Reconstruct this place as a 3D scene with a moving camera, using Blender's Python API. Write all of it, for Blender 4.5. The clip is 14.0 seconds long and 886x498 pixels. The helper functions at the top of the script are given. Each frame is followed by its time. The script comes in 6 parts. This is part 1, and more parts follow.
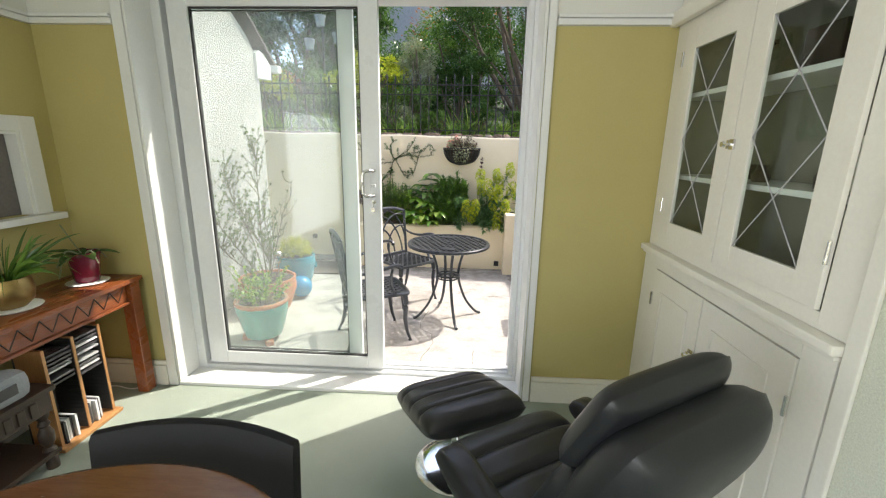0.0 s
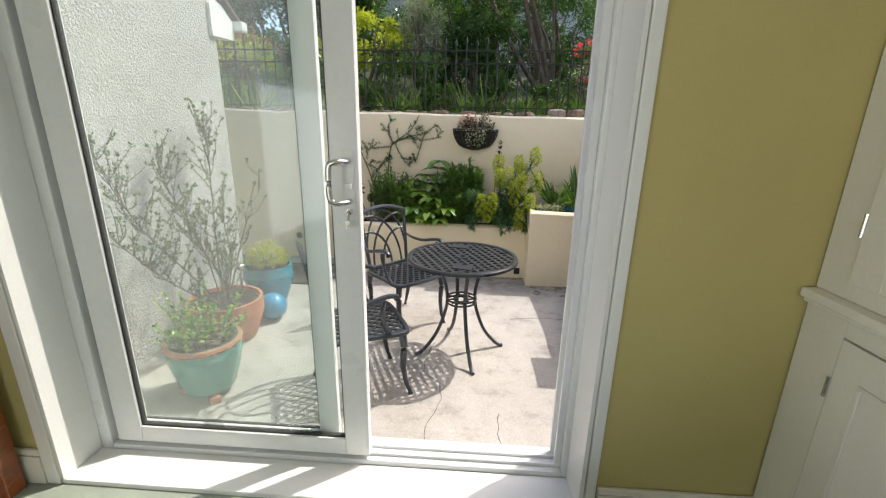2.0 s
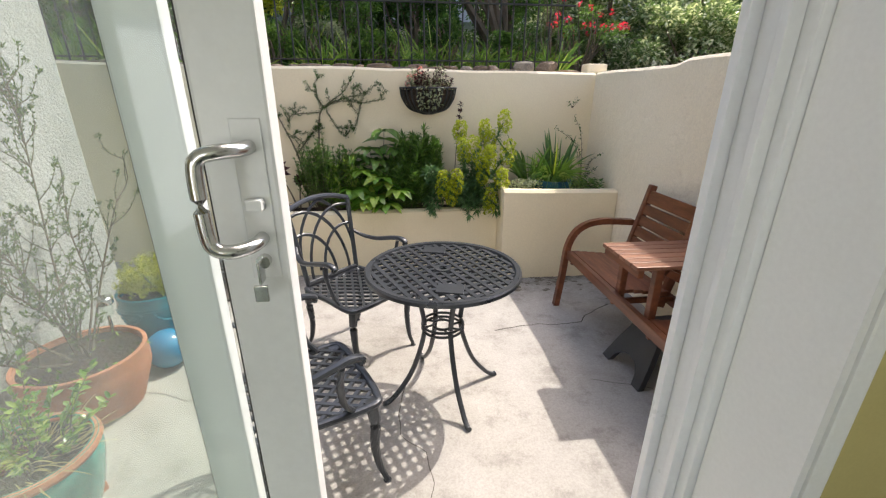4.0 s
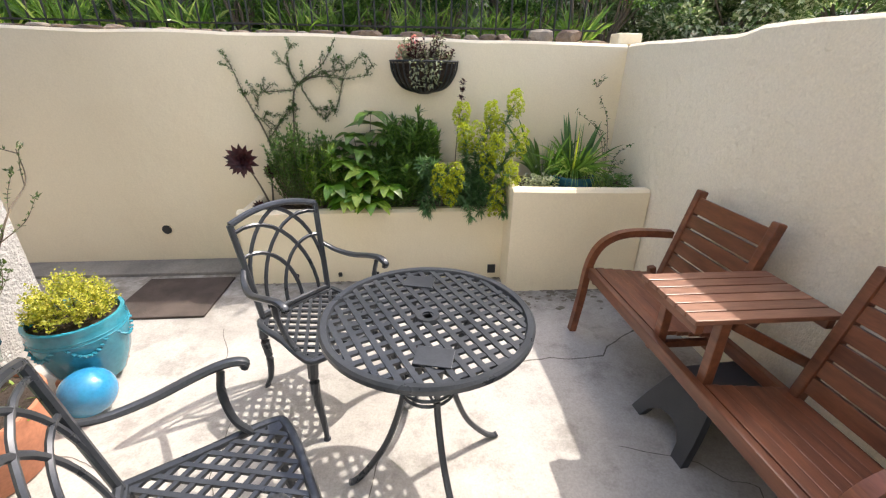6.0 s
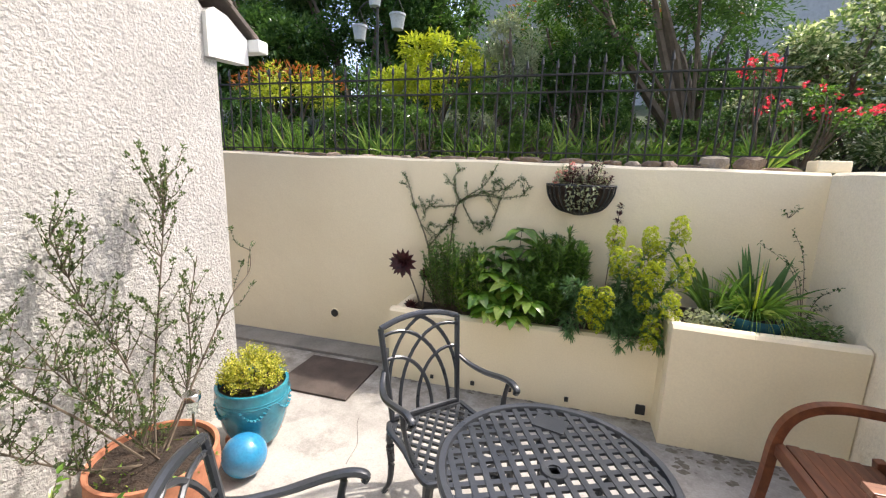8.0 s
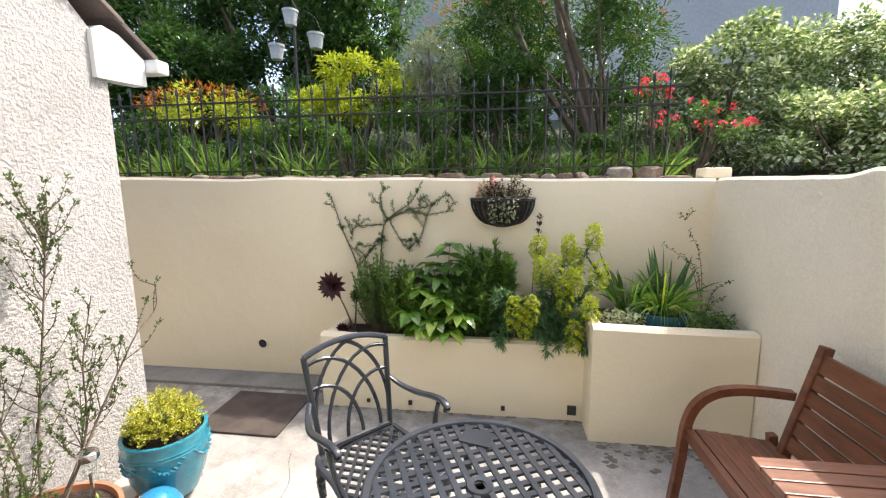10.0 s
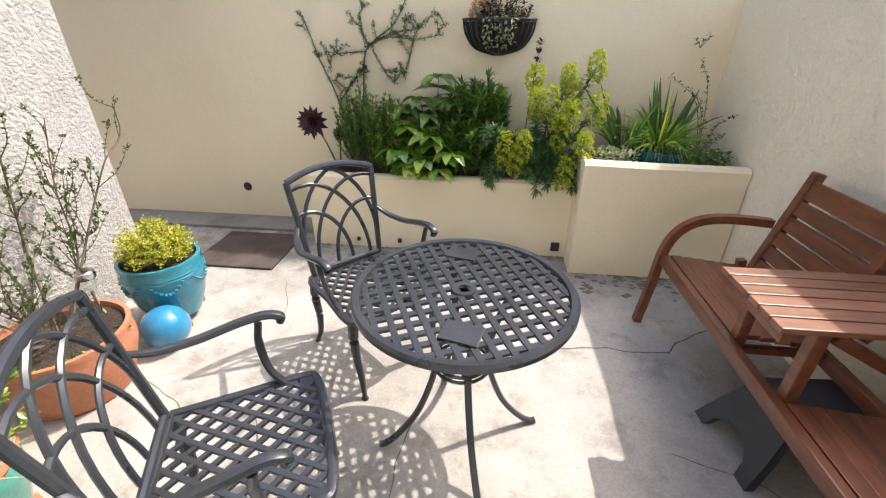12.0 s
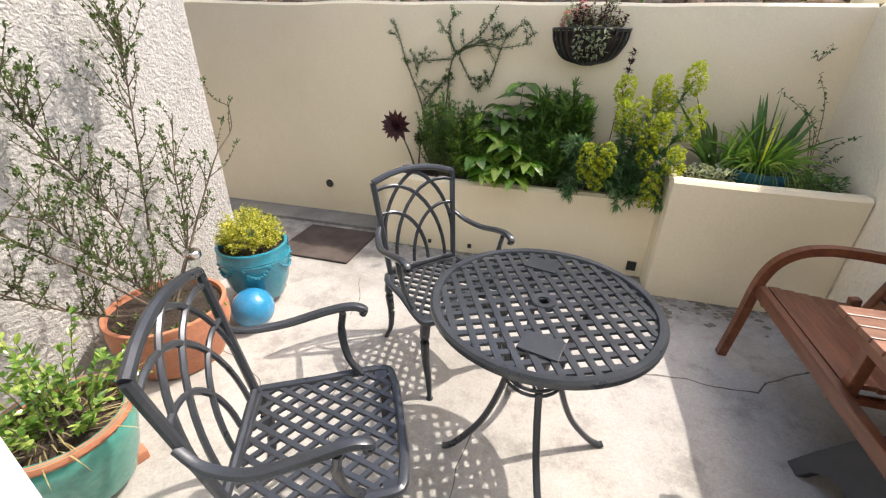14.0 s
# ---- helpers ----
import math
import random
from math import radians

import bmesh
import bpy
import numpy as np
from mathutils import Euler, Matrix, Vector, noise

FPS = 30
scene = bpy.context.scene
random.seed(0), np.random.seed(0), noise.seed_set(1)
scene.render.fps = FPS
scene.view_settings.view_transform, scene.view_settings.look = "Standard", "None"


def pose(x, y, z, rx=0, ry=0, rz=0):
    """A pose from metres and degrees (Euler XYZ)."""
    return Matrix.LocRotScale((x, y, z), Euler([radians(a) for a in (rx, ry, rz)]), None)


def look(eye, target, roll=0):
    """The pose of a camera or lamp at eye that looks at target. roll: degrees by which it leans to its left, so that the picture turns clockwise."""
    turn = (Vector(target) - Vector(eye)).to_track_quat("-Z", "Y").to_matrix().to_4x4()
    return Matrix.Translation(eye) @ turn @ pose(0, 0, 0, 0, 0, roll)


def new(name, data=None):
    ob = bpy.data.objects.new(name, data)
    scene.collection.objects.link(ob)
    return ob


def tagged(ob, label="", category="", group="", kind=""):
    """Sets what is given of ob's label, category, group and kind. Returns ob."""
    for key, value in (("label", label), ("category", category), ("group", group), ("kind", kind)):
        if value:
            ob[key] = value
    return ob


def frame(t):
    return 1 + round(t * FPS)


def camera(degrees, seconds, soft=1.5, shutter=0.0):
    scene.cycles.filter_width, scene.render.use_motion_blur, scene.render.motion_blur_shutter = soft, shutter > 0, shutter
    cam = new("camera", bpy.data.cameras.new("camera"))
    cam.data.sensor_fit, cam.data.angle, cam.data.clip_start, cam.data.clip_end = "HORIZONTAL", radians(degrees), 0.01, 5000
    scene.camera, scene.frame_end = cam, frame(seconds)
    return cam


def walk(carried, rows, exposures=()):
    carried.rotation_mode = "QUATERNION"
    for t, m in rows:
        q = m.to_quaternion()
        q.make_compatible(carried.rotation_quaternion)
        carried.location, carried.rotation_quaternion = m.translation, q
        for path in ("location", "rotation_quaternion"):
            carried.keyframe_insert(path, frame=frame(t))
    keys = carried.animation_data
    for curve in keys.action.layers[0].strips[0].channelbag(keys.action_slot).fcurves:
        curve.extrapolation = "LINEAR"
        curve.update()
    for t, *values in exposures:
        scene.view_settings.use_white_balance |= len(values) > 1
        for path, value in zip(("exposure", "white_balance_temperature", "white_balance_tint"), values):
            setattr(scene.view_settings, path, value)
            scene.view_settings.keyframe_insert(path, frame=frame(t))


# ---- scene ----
cam = camera(94.1, 14.0, 1.2)
PATH = [
    (0, (1.339, -0.047, 1.567), (1.242, 1.891, 1.086), 1.0),
    (0.5, (1.352, 0.184, 1.547), (1.175, 2.117, 1.064), 1.1),
    (1, (1.326, 0.442, 1.555), (1.126, 2.368, 1.054), 1.1),
    (1.3, (1.287, 0.59, 1.549), (1.119, 2.514, 1.031), 1.4),
    (1.5, (1.311, 0.698, 1.545), (1.14, 2.621, 1.021), 1.1),
    (2, (1.238, 0.945, 1.535), (1.12, 2.864, 0.982), 1.0),
    (2.5, (1.135, 1.149, 1.528), (1.084, 3.058, 0.934), 0.8),
    (3, (1.072, 1.38, 1.502), (1.114, 3.277, 0.869), 0.6),
    (3.5, (1.006, 1.6, 1.491), (1.152, 3.481, 0.828), 0.4),
    (5.8, (1.127, 2.368, 1.523), (1.366, 4.179, 0.71), 0.3),
    (6, (1.147, 2.394, 1.517), (1.309, 4.216, 0.708), 0.8),
    (6.5, (1.222, 2.424, 1.515), (1.11, 4.266, 0.744), 1.2),
    (7, (1.206, 2.424, 1.546), (0.857, 4.275, 0.874), 1.6),
    (7.5, (1.177, 2.423, 1.593), (0.662, 4.286, 1.08), 1.6),
    (7.7, (1.155, 2.42, 1.623), (0.615, 4.292, 1.172), 1.6),
    (9.8, (1.268, 2.443, 1.672), (0.951, 4.402, 1.42), -0.5),
    (10, (1.256, 2.447, 1.661), (0.989, 4.405, 1.351), -0.5),
    (10.5, (1.28, 2.462, 1.611), (1.075, 4.395, 1.141), -0.7),
    (11, (1.274, 2.473, 1.555), (1.106, 4.357, 0.907), -0.4),
    (11.5, (1.269, 2.472, 1.513), (1.101, 4.292, 0.701), -0.2),
    (12, (1.265, 2.471, 1.473), (1.067, 4.23, 0.542), 0.2),
    (12.5, (1.256, 2.467, 1.448), (0.996, 4.184, 0.456), 0.5),
    (13, (1.237, 2.463, 1.449), (0.898, 4.161, 0.448), 0.3),
    (13.5, (1.196, 2.445, 1.459), (0.788, 4.151, 0.498), 0.6),
    (14, (1.189, 2.445, 1.478), (0.71, 4.162, 0.571), 0.8),
]

STOPS = [(0, 1.84, 6780, 13), (1, 1.66, 6780, 13), (2, 1.35, 6800, 13), (3, 1.29, 6860, 14), (6, 1.7, 6860, 14), (7.7, 1.61, 6860, 14), (9.8, 1.75, 6860, 14), (10.5, 1.74, 6860, 14), (11.5, 1.66, 6860, 14), (14, 1.53, 6860, 14)]
walk(cam, [(t, look(eye, target, roll)) for t, eye, target, roll in PATH], STOPS)

# ---- world and sun ----
SUN = Vector((0.567, 0.40, 1.0)).normalized()
world = bpy.data.worlds.new("sky")
scene.world = world
world.use_nodes = True
wn = world.node_tree.nodes
sky = wn.new("ShaderNodeTexSky")
sky.sky_type = "NISHITA"
sky.sun_disc = False
sky.dust_density = 3.0
sky.sun_elevation = math.asin(SUN.z)
sky.sun_rotation = math.atan2(SUN.x, SUN.y)
wn["Background"].inputs[1].default_value = 0.15
world.node_tree.links.new(sky.outputs[0], wn["Background"].inputs[0])
sun_data = bpy.data.lights.new("sun", "SUN")
sun_data.energy, sun_data.angle, sun_data.color = 1.85, radians(0.55), (1.0, 0.96, 0.88)
sun = new("sun", sun_data)
sun.matrix_world = look(SUN * 20, (0, 0, 0))

# rear: daylight lamp in an unseen, inferred window; side: fill lamp in an added opening
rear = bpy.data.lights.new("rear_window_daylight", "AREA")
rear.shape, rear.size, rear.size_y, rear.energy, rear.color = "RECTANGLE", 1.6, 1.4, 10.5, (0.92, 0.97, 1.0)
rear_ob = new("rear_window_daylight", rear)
side = bpy.data.lights.new("side_fill_light", "AREA")
side.shape, side.size, side.size_y, side.energy, side.color = "RECTANGLE", 2.3, 1.9, 24.0, (0.92, 0.97, 1.0)
side_ob = new("side_fill_light", side)
side_ob.matrix_world = look((-1.25, -1.65, 1.1), (2.4, -1.2, 1.2))
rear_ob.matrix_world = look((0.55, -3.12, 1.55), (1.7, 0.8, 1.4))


# ---- materials ----
def nodes_of(name):
    m = bpy.data.materials.new(name)
    m.use_nodes = True
    nt = m.node_tree
    return m, nt, nt.nodes["Principled BSDF"]


def rgb(c):
    return (c[0], c[1], c[2], 1.0)


def noise_node(nt, scale, detail=4.0, rough=0.6, vec=None):
    n = nt.nodes.new("ShaderNodeTexNoise")
    n.inputs["Scale"].default_value, n.inputs["Detail"].default_value, n.inputs["Roughness"].default_value = scale, detail, rough
    if vec:
        nt.links.new(vec, n.inputs["Vector"])
    return n


def ramp_node(nt, fac, stops):
    r = nt.nodes.new("ShaderNodeValToRGB")
    e = r.color_ramp.elements
    while len(e) < len(stops):
        e.new(0.5)
    for k, (p, c) in enumerate(stops):
        e[k].position, e[k].color = p, rgb(c)
    nt.links.new(fac, r.inputs[0])
    return r


def mix_node(nt, fac, a, b, blend="MIX"):
    m = nt.nodes.new("ShaderNodeMix")
    m.data_type, m.blend_type = "RGBA", blend
    for sock, v in ((m.inputs[0], fac), (m.inputs[6], a), (m.inputs[7], b)):
        if isinstance(v, (int, float)):
            sock.default_value = v
        elif isinstance(v, tuple):
            sock.default_value = rgb(v)
        else:
            nt.links.new(v, sock)
    return m.outputs[2]


def surface(name, a, b=None, scale=3.0, fine=60.0, rough=0.6, metal=0.0, bump=0.15, depth=0.004, bump_scale=None, coat=0.0, stretch=None, spread=(0.35, 0.65), objvar=0.0, spec=0.5, grain=0.16):
    """Two colours mixed by a coarse noise, a fine grain, and a relief of that depth in metres."""
    m, nt, p = nodes_of(name)
    b = b or tuple(0.85 * v for v in a)
    tc = nt.nodes.new("ShaderNodeTexCoord")
    vec = tc.outputs["Object"]
    if stretch:
        mp = nt.nodes.new("ShaderNodeMapping")
        mp.inputs["Scale"].default_value = stretch
        nt.links.new(vec, mp.inputs[0])
        vec = mp.outputs[0]
    n1, n2 = noise_node(nt, scale, 5, 0.6, vec), noise_node(nt, fine, 3, 0.6, vec)
    col = ramp_node(nt, n1.outputs[0], [(spread[0], a), (spread[1], b)]).outputs[0]
    grain = ramp_node(nt, n2.outputs[0], [(0.3, (1 - grain,) * 3), (0.7, (1 + grain / 2,) * 3)]).outputs[0]
    col = mix_node(nt, 1.0, col, grain, "MULTIPLY")
    if objvar:
        oi = nt.nodes.new("ShaderNodeObjectInfo")
        v = ramp_node(nt, oi.outputs["Random"], [(0.0, (1 - objvar,) * 3), (1.0, (1 + objvar,) * 3)]).outputs[0]
        col = mix_node(nt, 1.0, col, v, "MULTIPLY")
    nt.links.new(col, p.inputs["Base Color"])
    rr = nt.nodes.new("ShaderNodeMapRange")
    rr.inputs[3].default_value, rr.inputs[4].default_value = max(0.03, rough - 0.1), min(1, rough + 0.1)
    nt.links.new(n1.outputs[0], rr.inputs[0])
    nt.links.new(rr.outputs[0], p.inputs["Roughness"])
    p.inputs["Metallic"].default_value, p.inputs["Coat Weight"].default_value = metal, coat
    p.inputs["Specular IOR Level"].default_value = spec
    if bump:
        n3 = noise_node(nt, bump_scale or fine, 4, 0.6, vec)
        bp = nt.nodes.new("ShaderNodeBump")
        bp.inputs["Strength"].default_value, bp.inputs["Distance"].default_value = bump, depth
        nt.links.new(n3.outputs[0], bp.inputs["Height"])
        nt.links.new(bp.outputs[0], p.inputs["Normal"])
    return m


def foliage(name, a, b, rough=0.34, through_light=0.3, c=None):
    """Leaves: colour varies from leaf to leaf; some light passes through."""
    m, nt, p = nodes_of(name)
    g = nt.nodes.new("ShaderNodeNewGeometry")
    stops = [(0.0, a), (1.0, b)] if c is None else [(0.0, a), (0.6, b), (0.9, c)]
    col = ramp_node(nt, g.outputs["Random Per Island"], stops).outputs[0]
    tc = nt.nodes.new("ShaderNodeTexCoord")
    n = noise_node(nt, 40, 3, 0.6, tc.outputs["Object"])
    col = mix_node(nt, 1.0, col, ramp_node(nt, n.outputs[0], [(0.3, (0.8, 0.8, 0.8)), (0.7, (1.15, 1.15, 1.1))]).outputs[0], "MULTIPLY")
    nt.links.new(col, p.inputs["Base Color"])
    p.inputs["Roughness"].default_value = rough
    t = nt.nodes.new("ShaderNodeBsdfTranslucent")
    bright = mix_node(nt, 1.0, col, (1.5, 1.6, 0.9), "MULTIPLY")
    nt.links.new(bright, t.inputs[0])
    mx = nt.nodes.new("ShaderNodeMixShader")
    mx.inputs[0].default_value = through_light
    nt.links.new(p.outputs[0], mx.inputs[1])
    nt.links.new(t.outputs[0], mx.inputs[2])
    nt.links.new(mx.outputs[0], nt.nodes["Material Output"].inputs[0])
    return m


def glass_material(name, tint=(0.93, 0.97, 0.95), haze=0.0):
    m, nt, p = nodes_of(name)
    nt.nodes.remove(p)
    tr, gl = nt.nodes.new("ShaderNodeBsdfTransparent"), nt.nodes.new("ShaderNodeBsdfGlossy")
    tr.inputs[0].default_value, gl.inputs["Roughness"].default_value = rgb(tint), 0.02
    lw = nt.nodes.new("ShaderNodeLayerWeight")
    lw.inputs[0].default_value = 0.5
    fr = nt.nodes.new("ShaderNodeMath")
    fr.operation, fr.inputs[1].default_value = "POWER", 4.0
    nt.links.new(lw.outputs["Facing"], fr.inputs[0])
    fr2 = nt.nodes.new("ShaderNodeMath")
    fr2.operation, fr2.inputs[1].default_value, fr2.inputs[2].default_value = "MULTIPLY_ADD", 0.7, 0.018
    nt.links.new(fr.outputs[0], fr2.inputs[0])
    fr = fr2
    mx = nt.nodes.new("ShaderNodeMixShader")
    nt.links.new(fr.outputs[0], mx.inputs[0])
    nt.links.new(tr.outputs[0], mx.inputs[1])
    nt.links.new(gl.outputs[0], mx.inputs[2])
    out = mx.outputs[0]
    if haze:
        d = nt.nodes.new("ShaderNodeBsdfTranslucent")
        d.inputs[0].default_value = (0.8, 0.85, 0.85, 1)
        m2 = nt.nodes.new("ShaderNodeMixShader")
        m2.inputs[0].default_value = haze
        nt.links.new(out, m2.inputs[1])
        nt.links.new(d.outputs[0], m2.inputs[2])
        out = m2.outputs[0]
    nt.links.new(out, nt.nodes["Material Output"].inputs[0])
    return m


YELLOW = surface("yellow_wall_paint", (0.52, 0.45, 0.19), (0.49, 0.42, 0.17), 1.5, 180, 0.75, bump=0.08, depth=0.002, grain=0.04)
WHITE_WALL = surface("white_wall_paint", (0.78, 0.78, 0.74), (0.74, 0.74, 0.70), 1.2, 160, 0.75, bump=0.06, depth=0.002, grain=0.03)
GLOSS_WHITE = surface("white_gloss_paint", (0.82, 0.83, 0.82), (0.79, 0.80, 0.79), 2.0, 90, 0.35, bump=0.03, depth=0.001, grain=0.03)
CREAM_WOOD = surface("cream_painted_wood", (0.82, 0.80, 0.73), (0.78, 0.76, 0.69), 2.5, 70, 0.38, bump=0.03, depth=0.001, grain=0.03)
UPVC = surface("white_plastic_frame", (0.78, 0.80, 0.81), (0.75, 0.77, 0.78), 2.0, 50, 0.3, bump=0.0, grain=0.03)
SEAL = surface("black_rubber_seal", (0.02, 0.02, 0.02), (0.03, 0.03, 0.03), 4, 60, 0.6)
CARPET = surface("green_carpet", (0.31, 0.36, 0.30), (0.36, 0.405, 0.345), 1.6, 420, 0.95, bump=0.8, depth=0.004, bump_scale=350, spec=0.1)
RENDER_CREAM = surface("cream_masonry_paint", (0.84, 0.75, 0.56), (0.80, 0.70, 0.51), 0.9, 90, 0.85, bump=0.4, depth=0.022, bump_scale=4.6, spec=0.2, grain=0.05)
# the same cream, lightened to lift the shaded boundary wall; coarser relief
RENDER_PALE = surface("lightened_cream_masonry_paint", (0.89, 0.80, 0.63), (0.85, 0.75, 0.57), 0.9, 90, 0.85, bump=0.8, depth=0.022, bump_scale=17, spec=0.2, grain=0.08)
ROUGHCAST = surface("white_roughcast_render", (0.56, 0.55, 0.53), (0.49, 0.48, 0.46), 2.0, 35, 0.9, bump=1.0, depth=0.026, bump_scale=50, spec=0.15)
CAST = surface("dark_grey_cast_aluminium", (0.042, 0.048, 0.057), (0.058, 0.064, 0.074), 5, 120, 0.30, metal=0.35, bump=0.08, depth=0.001)
BENCH_WOOD = surface("red_brown_stained_hardwood", (0.215, 0.078, 0.038), (0.125, 0.043, 0.022), 3, 26, 0.36, bump=0.25, depth=0.001, stretch=(8, 1.2, 8), objvar=0.15)
# bench wood made paler to imitate strong sun and sheen on the tray
TRAY_WOOD = surface("sunlit_pale_hardwood", (0.33, 0.165, 0.105), (0.20, 0.085, 0.05), 3, 26, 0.33, bump=0.25, depth=0.001, stretch=(1.2, 8, 8), objvar=0.15)
SOIL = surface("dark_potting_soil", (0.022, 0.015, 0.010), (0.060, 0.040, 0.028), 14, 90, 0.95, bump=1.0, depth=0.02, bump_scale=60)
TERRACOTTA = surface("weathered_terracotta", (0.48, 0.20, 0.11), (0.40, 0.16, 0.09), 4, 60, 0.75, bump=0.2, depth=0.002)
TEAL_GLAZE = surface("teal_green_glaze", (0.05, 0.25, 0.21), (0.09, 0.31, 0.25), 5, 40, 0.22, bump=0.1, depth=0.003, bump_scale=14, coat=0.4)
BLUE_GLAZE = surface("turquoise_blue_glaze", (0.015, 0.20, 0.29), (0.03, 0.27, 0.36), 6, 40, 0.2, bump=0.15, depth=0.004, bump_scale=16, coat=0.5)
BALL_GLAZE = surface("bright_blue_glaze", (0.02, 0.21, 0.42), (0.03, 0.26, 0.47), 6, 80, 0.14, bump=0.03, coat=0.6)
PLASTIC_DARK = surface("dark_grey_plastic", (0.035, 0.037, 0.042), (0.05, 0.052, 0.056), 5, 200, 0.5, bump=0.15, depth=0.001)
IRON = surface("black_painted_iron", (0.012, 0.014, 0.014), (0.025, 0.026, 0.026), 8, 90, 0.5, bump=0.1, depth=0.001)
STONE = surface("rough_garden_stone", (0.30, 0.26, 0.20), (0.20, 0.17, 0.14), 6, 40, 0.9, bump=0.8, depth=0.02, bump_scale=20, objvar=0.35)
STEEL = surface("polished_steel", (0.7, 0.7, 0.7), (0.62, 0.62, 0.62), 3, 60, 0.2, metal=1.0, bump=0)
SHED_GREY = surface("grey_house_render", (0.44, 0.44, 0.45), (0.40, 0.40, 0.41), 0.8, 14, 0.9, bump=0.3, depth=0.01)
SLATE = surface("brown_grey_roof_slate", (0.12, 0.10, 0.09), (0.19, 0.15, 0.13), 5, 50, 0.8, bump=0.4, depth=0.005, objvar=0.25)
LEATHER = surface("black_leather", (0.014, 0.015, 0.018), (0.022, 0.024, 0.027), 4, 260, 0.38, bump=0.35, depth=0.001, bump_scale=240)
MATT_BLACK = surface("matt_black_upholstery", (0.010, 0.010, 0.011), (0.016, 0.016, 0.017), 4, 300, 0.6, spec=0.2, bump=0.3, depth=0.001)
CHERRY = surface("cherry_stained_wood", (0.30, 0.085, 0.025), (0.21, 0.055, 0.018), 3, 30, 0.28, bump=0.1, depth=0.001, stretch=(6, 1, 6), coat=0.3)
PINE = surface("honey_pine", (0.50, 0.26, 0.10), (0.42, 0.20, 0.075), 4, 34, 0.45, bump=0.1, depth=0.001, stretch=(8, 8, 1))
DARK_OAK = surface("dark_oak", (0.035, 0.022, 0.016), (0.055, 0.034, 0.024), 5, 40, 0.4, bump=0.2, depth=0.001)
BARK = surface("grey_brown_bark", (0.11, 0.085, 0.06), (0.17, 0.135, 0.10), 14, 80, 0.9, bump=0.6, depth=0.005)
RUBBER_MAT = surface("brown_coir_mat", (0.055, 0.042, 0.036), (0.10, 0.078, 0.066), 5, 220, 0.95, bump=0.8, depth=0.006, bump_scale=180)
GLASS = glass_material("window_glass")
DOOR_GLASS = glass_material("patio_door_glass", (0.93, 0.965, 0.95), 0.052)


def patio_concrete():
    m, nt, p = nodes_of("stained_patio_concrete")
    tc = nt.nodes.new("ShaderNodeTexCoord")
    v = tc.outputs["Object"]
    a, b, c = noise_node(nt, 0.9, 6, 0.65, v), noise_node(nt, 4.5, 8, 0.72, v), noise_node(nt, 110, 3, 0.6, v)
    col = ramp_node(nt, a.outputs[0], [(0.32, (0.33, 0.315, 0.29)), (0.5, (0.42, 0.405, 0.38)), (0.68, (0.46, 0.445, 0.42))]).outputs[0]
    blot = ramp_node(nt, b.outputs[0], [(0.34, (0.62, 0.61, 0.59)), (0.47, (0.93, 0.93, 0.92)), (0.60, (1.0, 1.0, 1.0)), (0.72, (1.10, 1.10, 1.09))]).outputs[0]
    col = mix_node(nt, 0.85, col, blot, "MULTIPLY")
    # grime along the planters, broken up by noise
    sp = nt.nodes.new("ShaderNodeSeparateXYZ")
    nt.links.new(v, sp.inputs[0])
    mr = nt.nodes.new("ShaderNodeMapRange")
    mr.inputs[1].default_value, mr.inputs[2].default_value = 4.45, 5.1
    nt.links.new(sp.outputs[1], mr.inputs[0])
    d = noise_node(nt, 7.5, 8, 0.7, v)
    ad = nt.nodes.new("ShaderNodeMath")
    ad.operation = "MULTIPLY"
    nt.links.new(mr.outputs[0], ad.inputs[0])
    nt.links.new(ramp_node(nt, d.outputs[0], [(0.40, (0.1, 0.1, 0.1)), (0.60, (0.85, 0.85, 0.85))]).outputs[0], ad.inputs[1])
    col = mix_node(nt, ad.outputs[0], col, (0.19, 0.175, 0.15))
    grain = ramp_node(nt, c.outputs[0], [(0.3, (0.84, 0.84, 0.84)), (0.7, (1.07, 1.07, 1.07))]).outputs[0]
    col = mix_node(nt, 1.0, col, grain, "MULTIPLY")
    nt.links.new(col, p.inputs["Base Color"])
    p.inputs["Roughness"].default_value = 0.85
    p.inputs["Specular IOR Level"].default_value = 0.25
    bp = nt.nodes.new("ShaderNodeBump")
    bp.inputs["Strength"].default_value, bp.inputs["Distance"].default_value = 0.5, 0.006
    nt.links.new(b.outputs[0], bp.inputs["Height"])
    nt.links.new(bp.outputs[0], p.inputs["Normal"])
    return m


CONCRETE = patio_concrete()
# concrete with the back wall's shade put into its colour
CONCRETE_DARK = surface("shade_dark_concrete", (0.28, 0.265, 0.24), (0.19, 0.18, 0.165), 3, 60, 0.9, bump=0.5, depth=0.005, bump_scale=12)


# ---- building helpers ----
def thing(name, m=None, label="", category="", group="", kind=""):
    ob = new(name)
    ob.empty_display_size = 0.1
    ob.matrix_world = m or Matrix()
    return tagged(ob, label, category, group, kind)


def finish(bm, name, smooth):
    me = bpy.data.meshes.new(name)
    bmesh.ops.recalc_face_normals(bm, faces=bm.faces[:])
    for f in bm.faces:
        f.smooth = smooth
    bm.to_mesh(me)
    bm.free()
    return me


def part(name, bm, material, parent=None, label="", smooth=False, category="", kind="", group=""):
    me = finish(bm, name, smooth)
    me.materials.append(material)
    ob = new(name, me)
    if smooth:
        me.set_sharp_from_angle(angle=radians(42))
    if parent:
        ob.parent = parent
    return tagged(ob, label, category, group, kind)


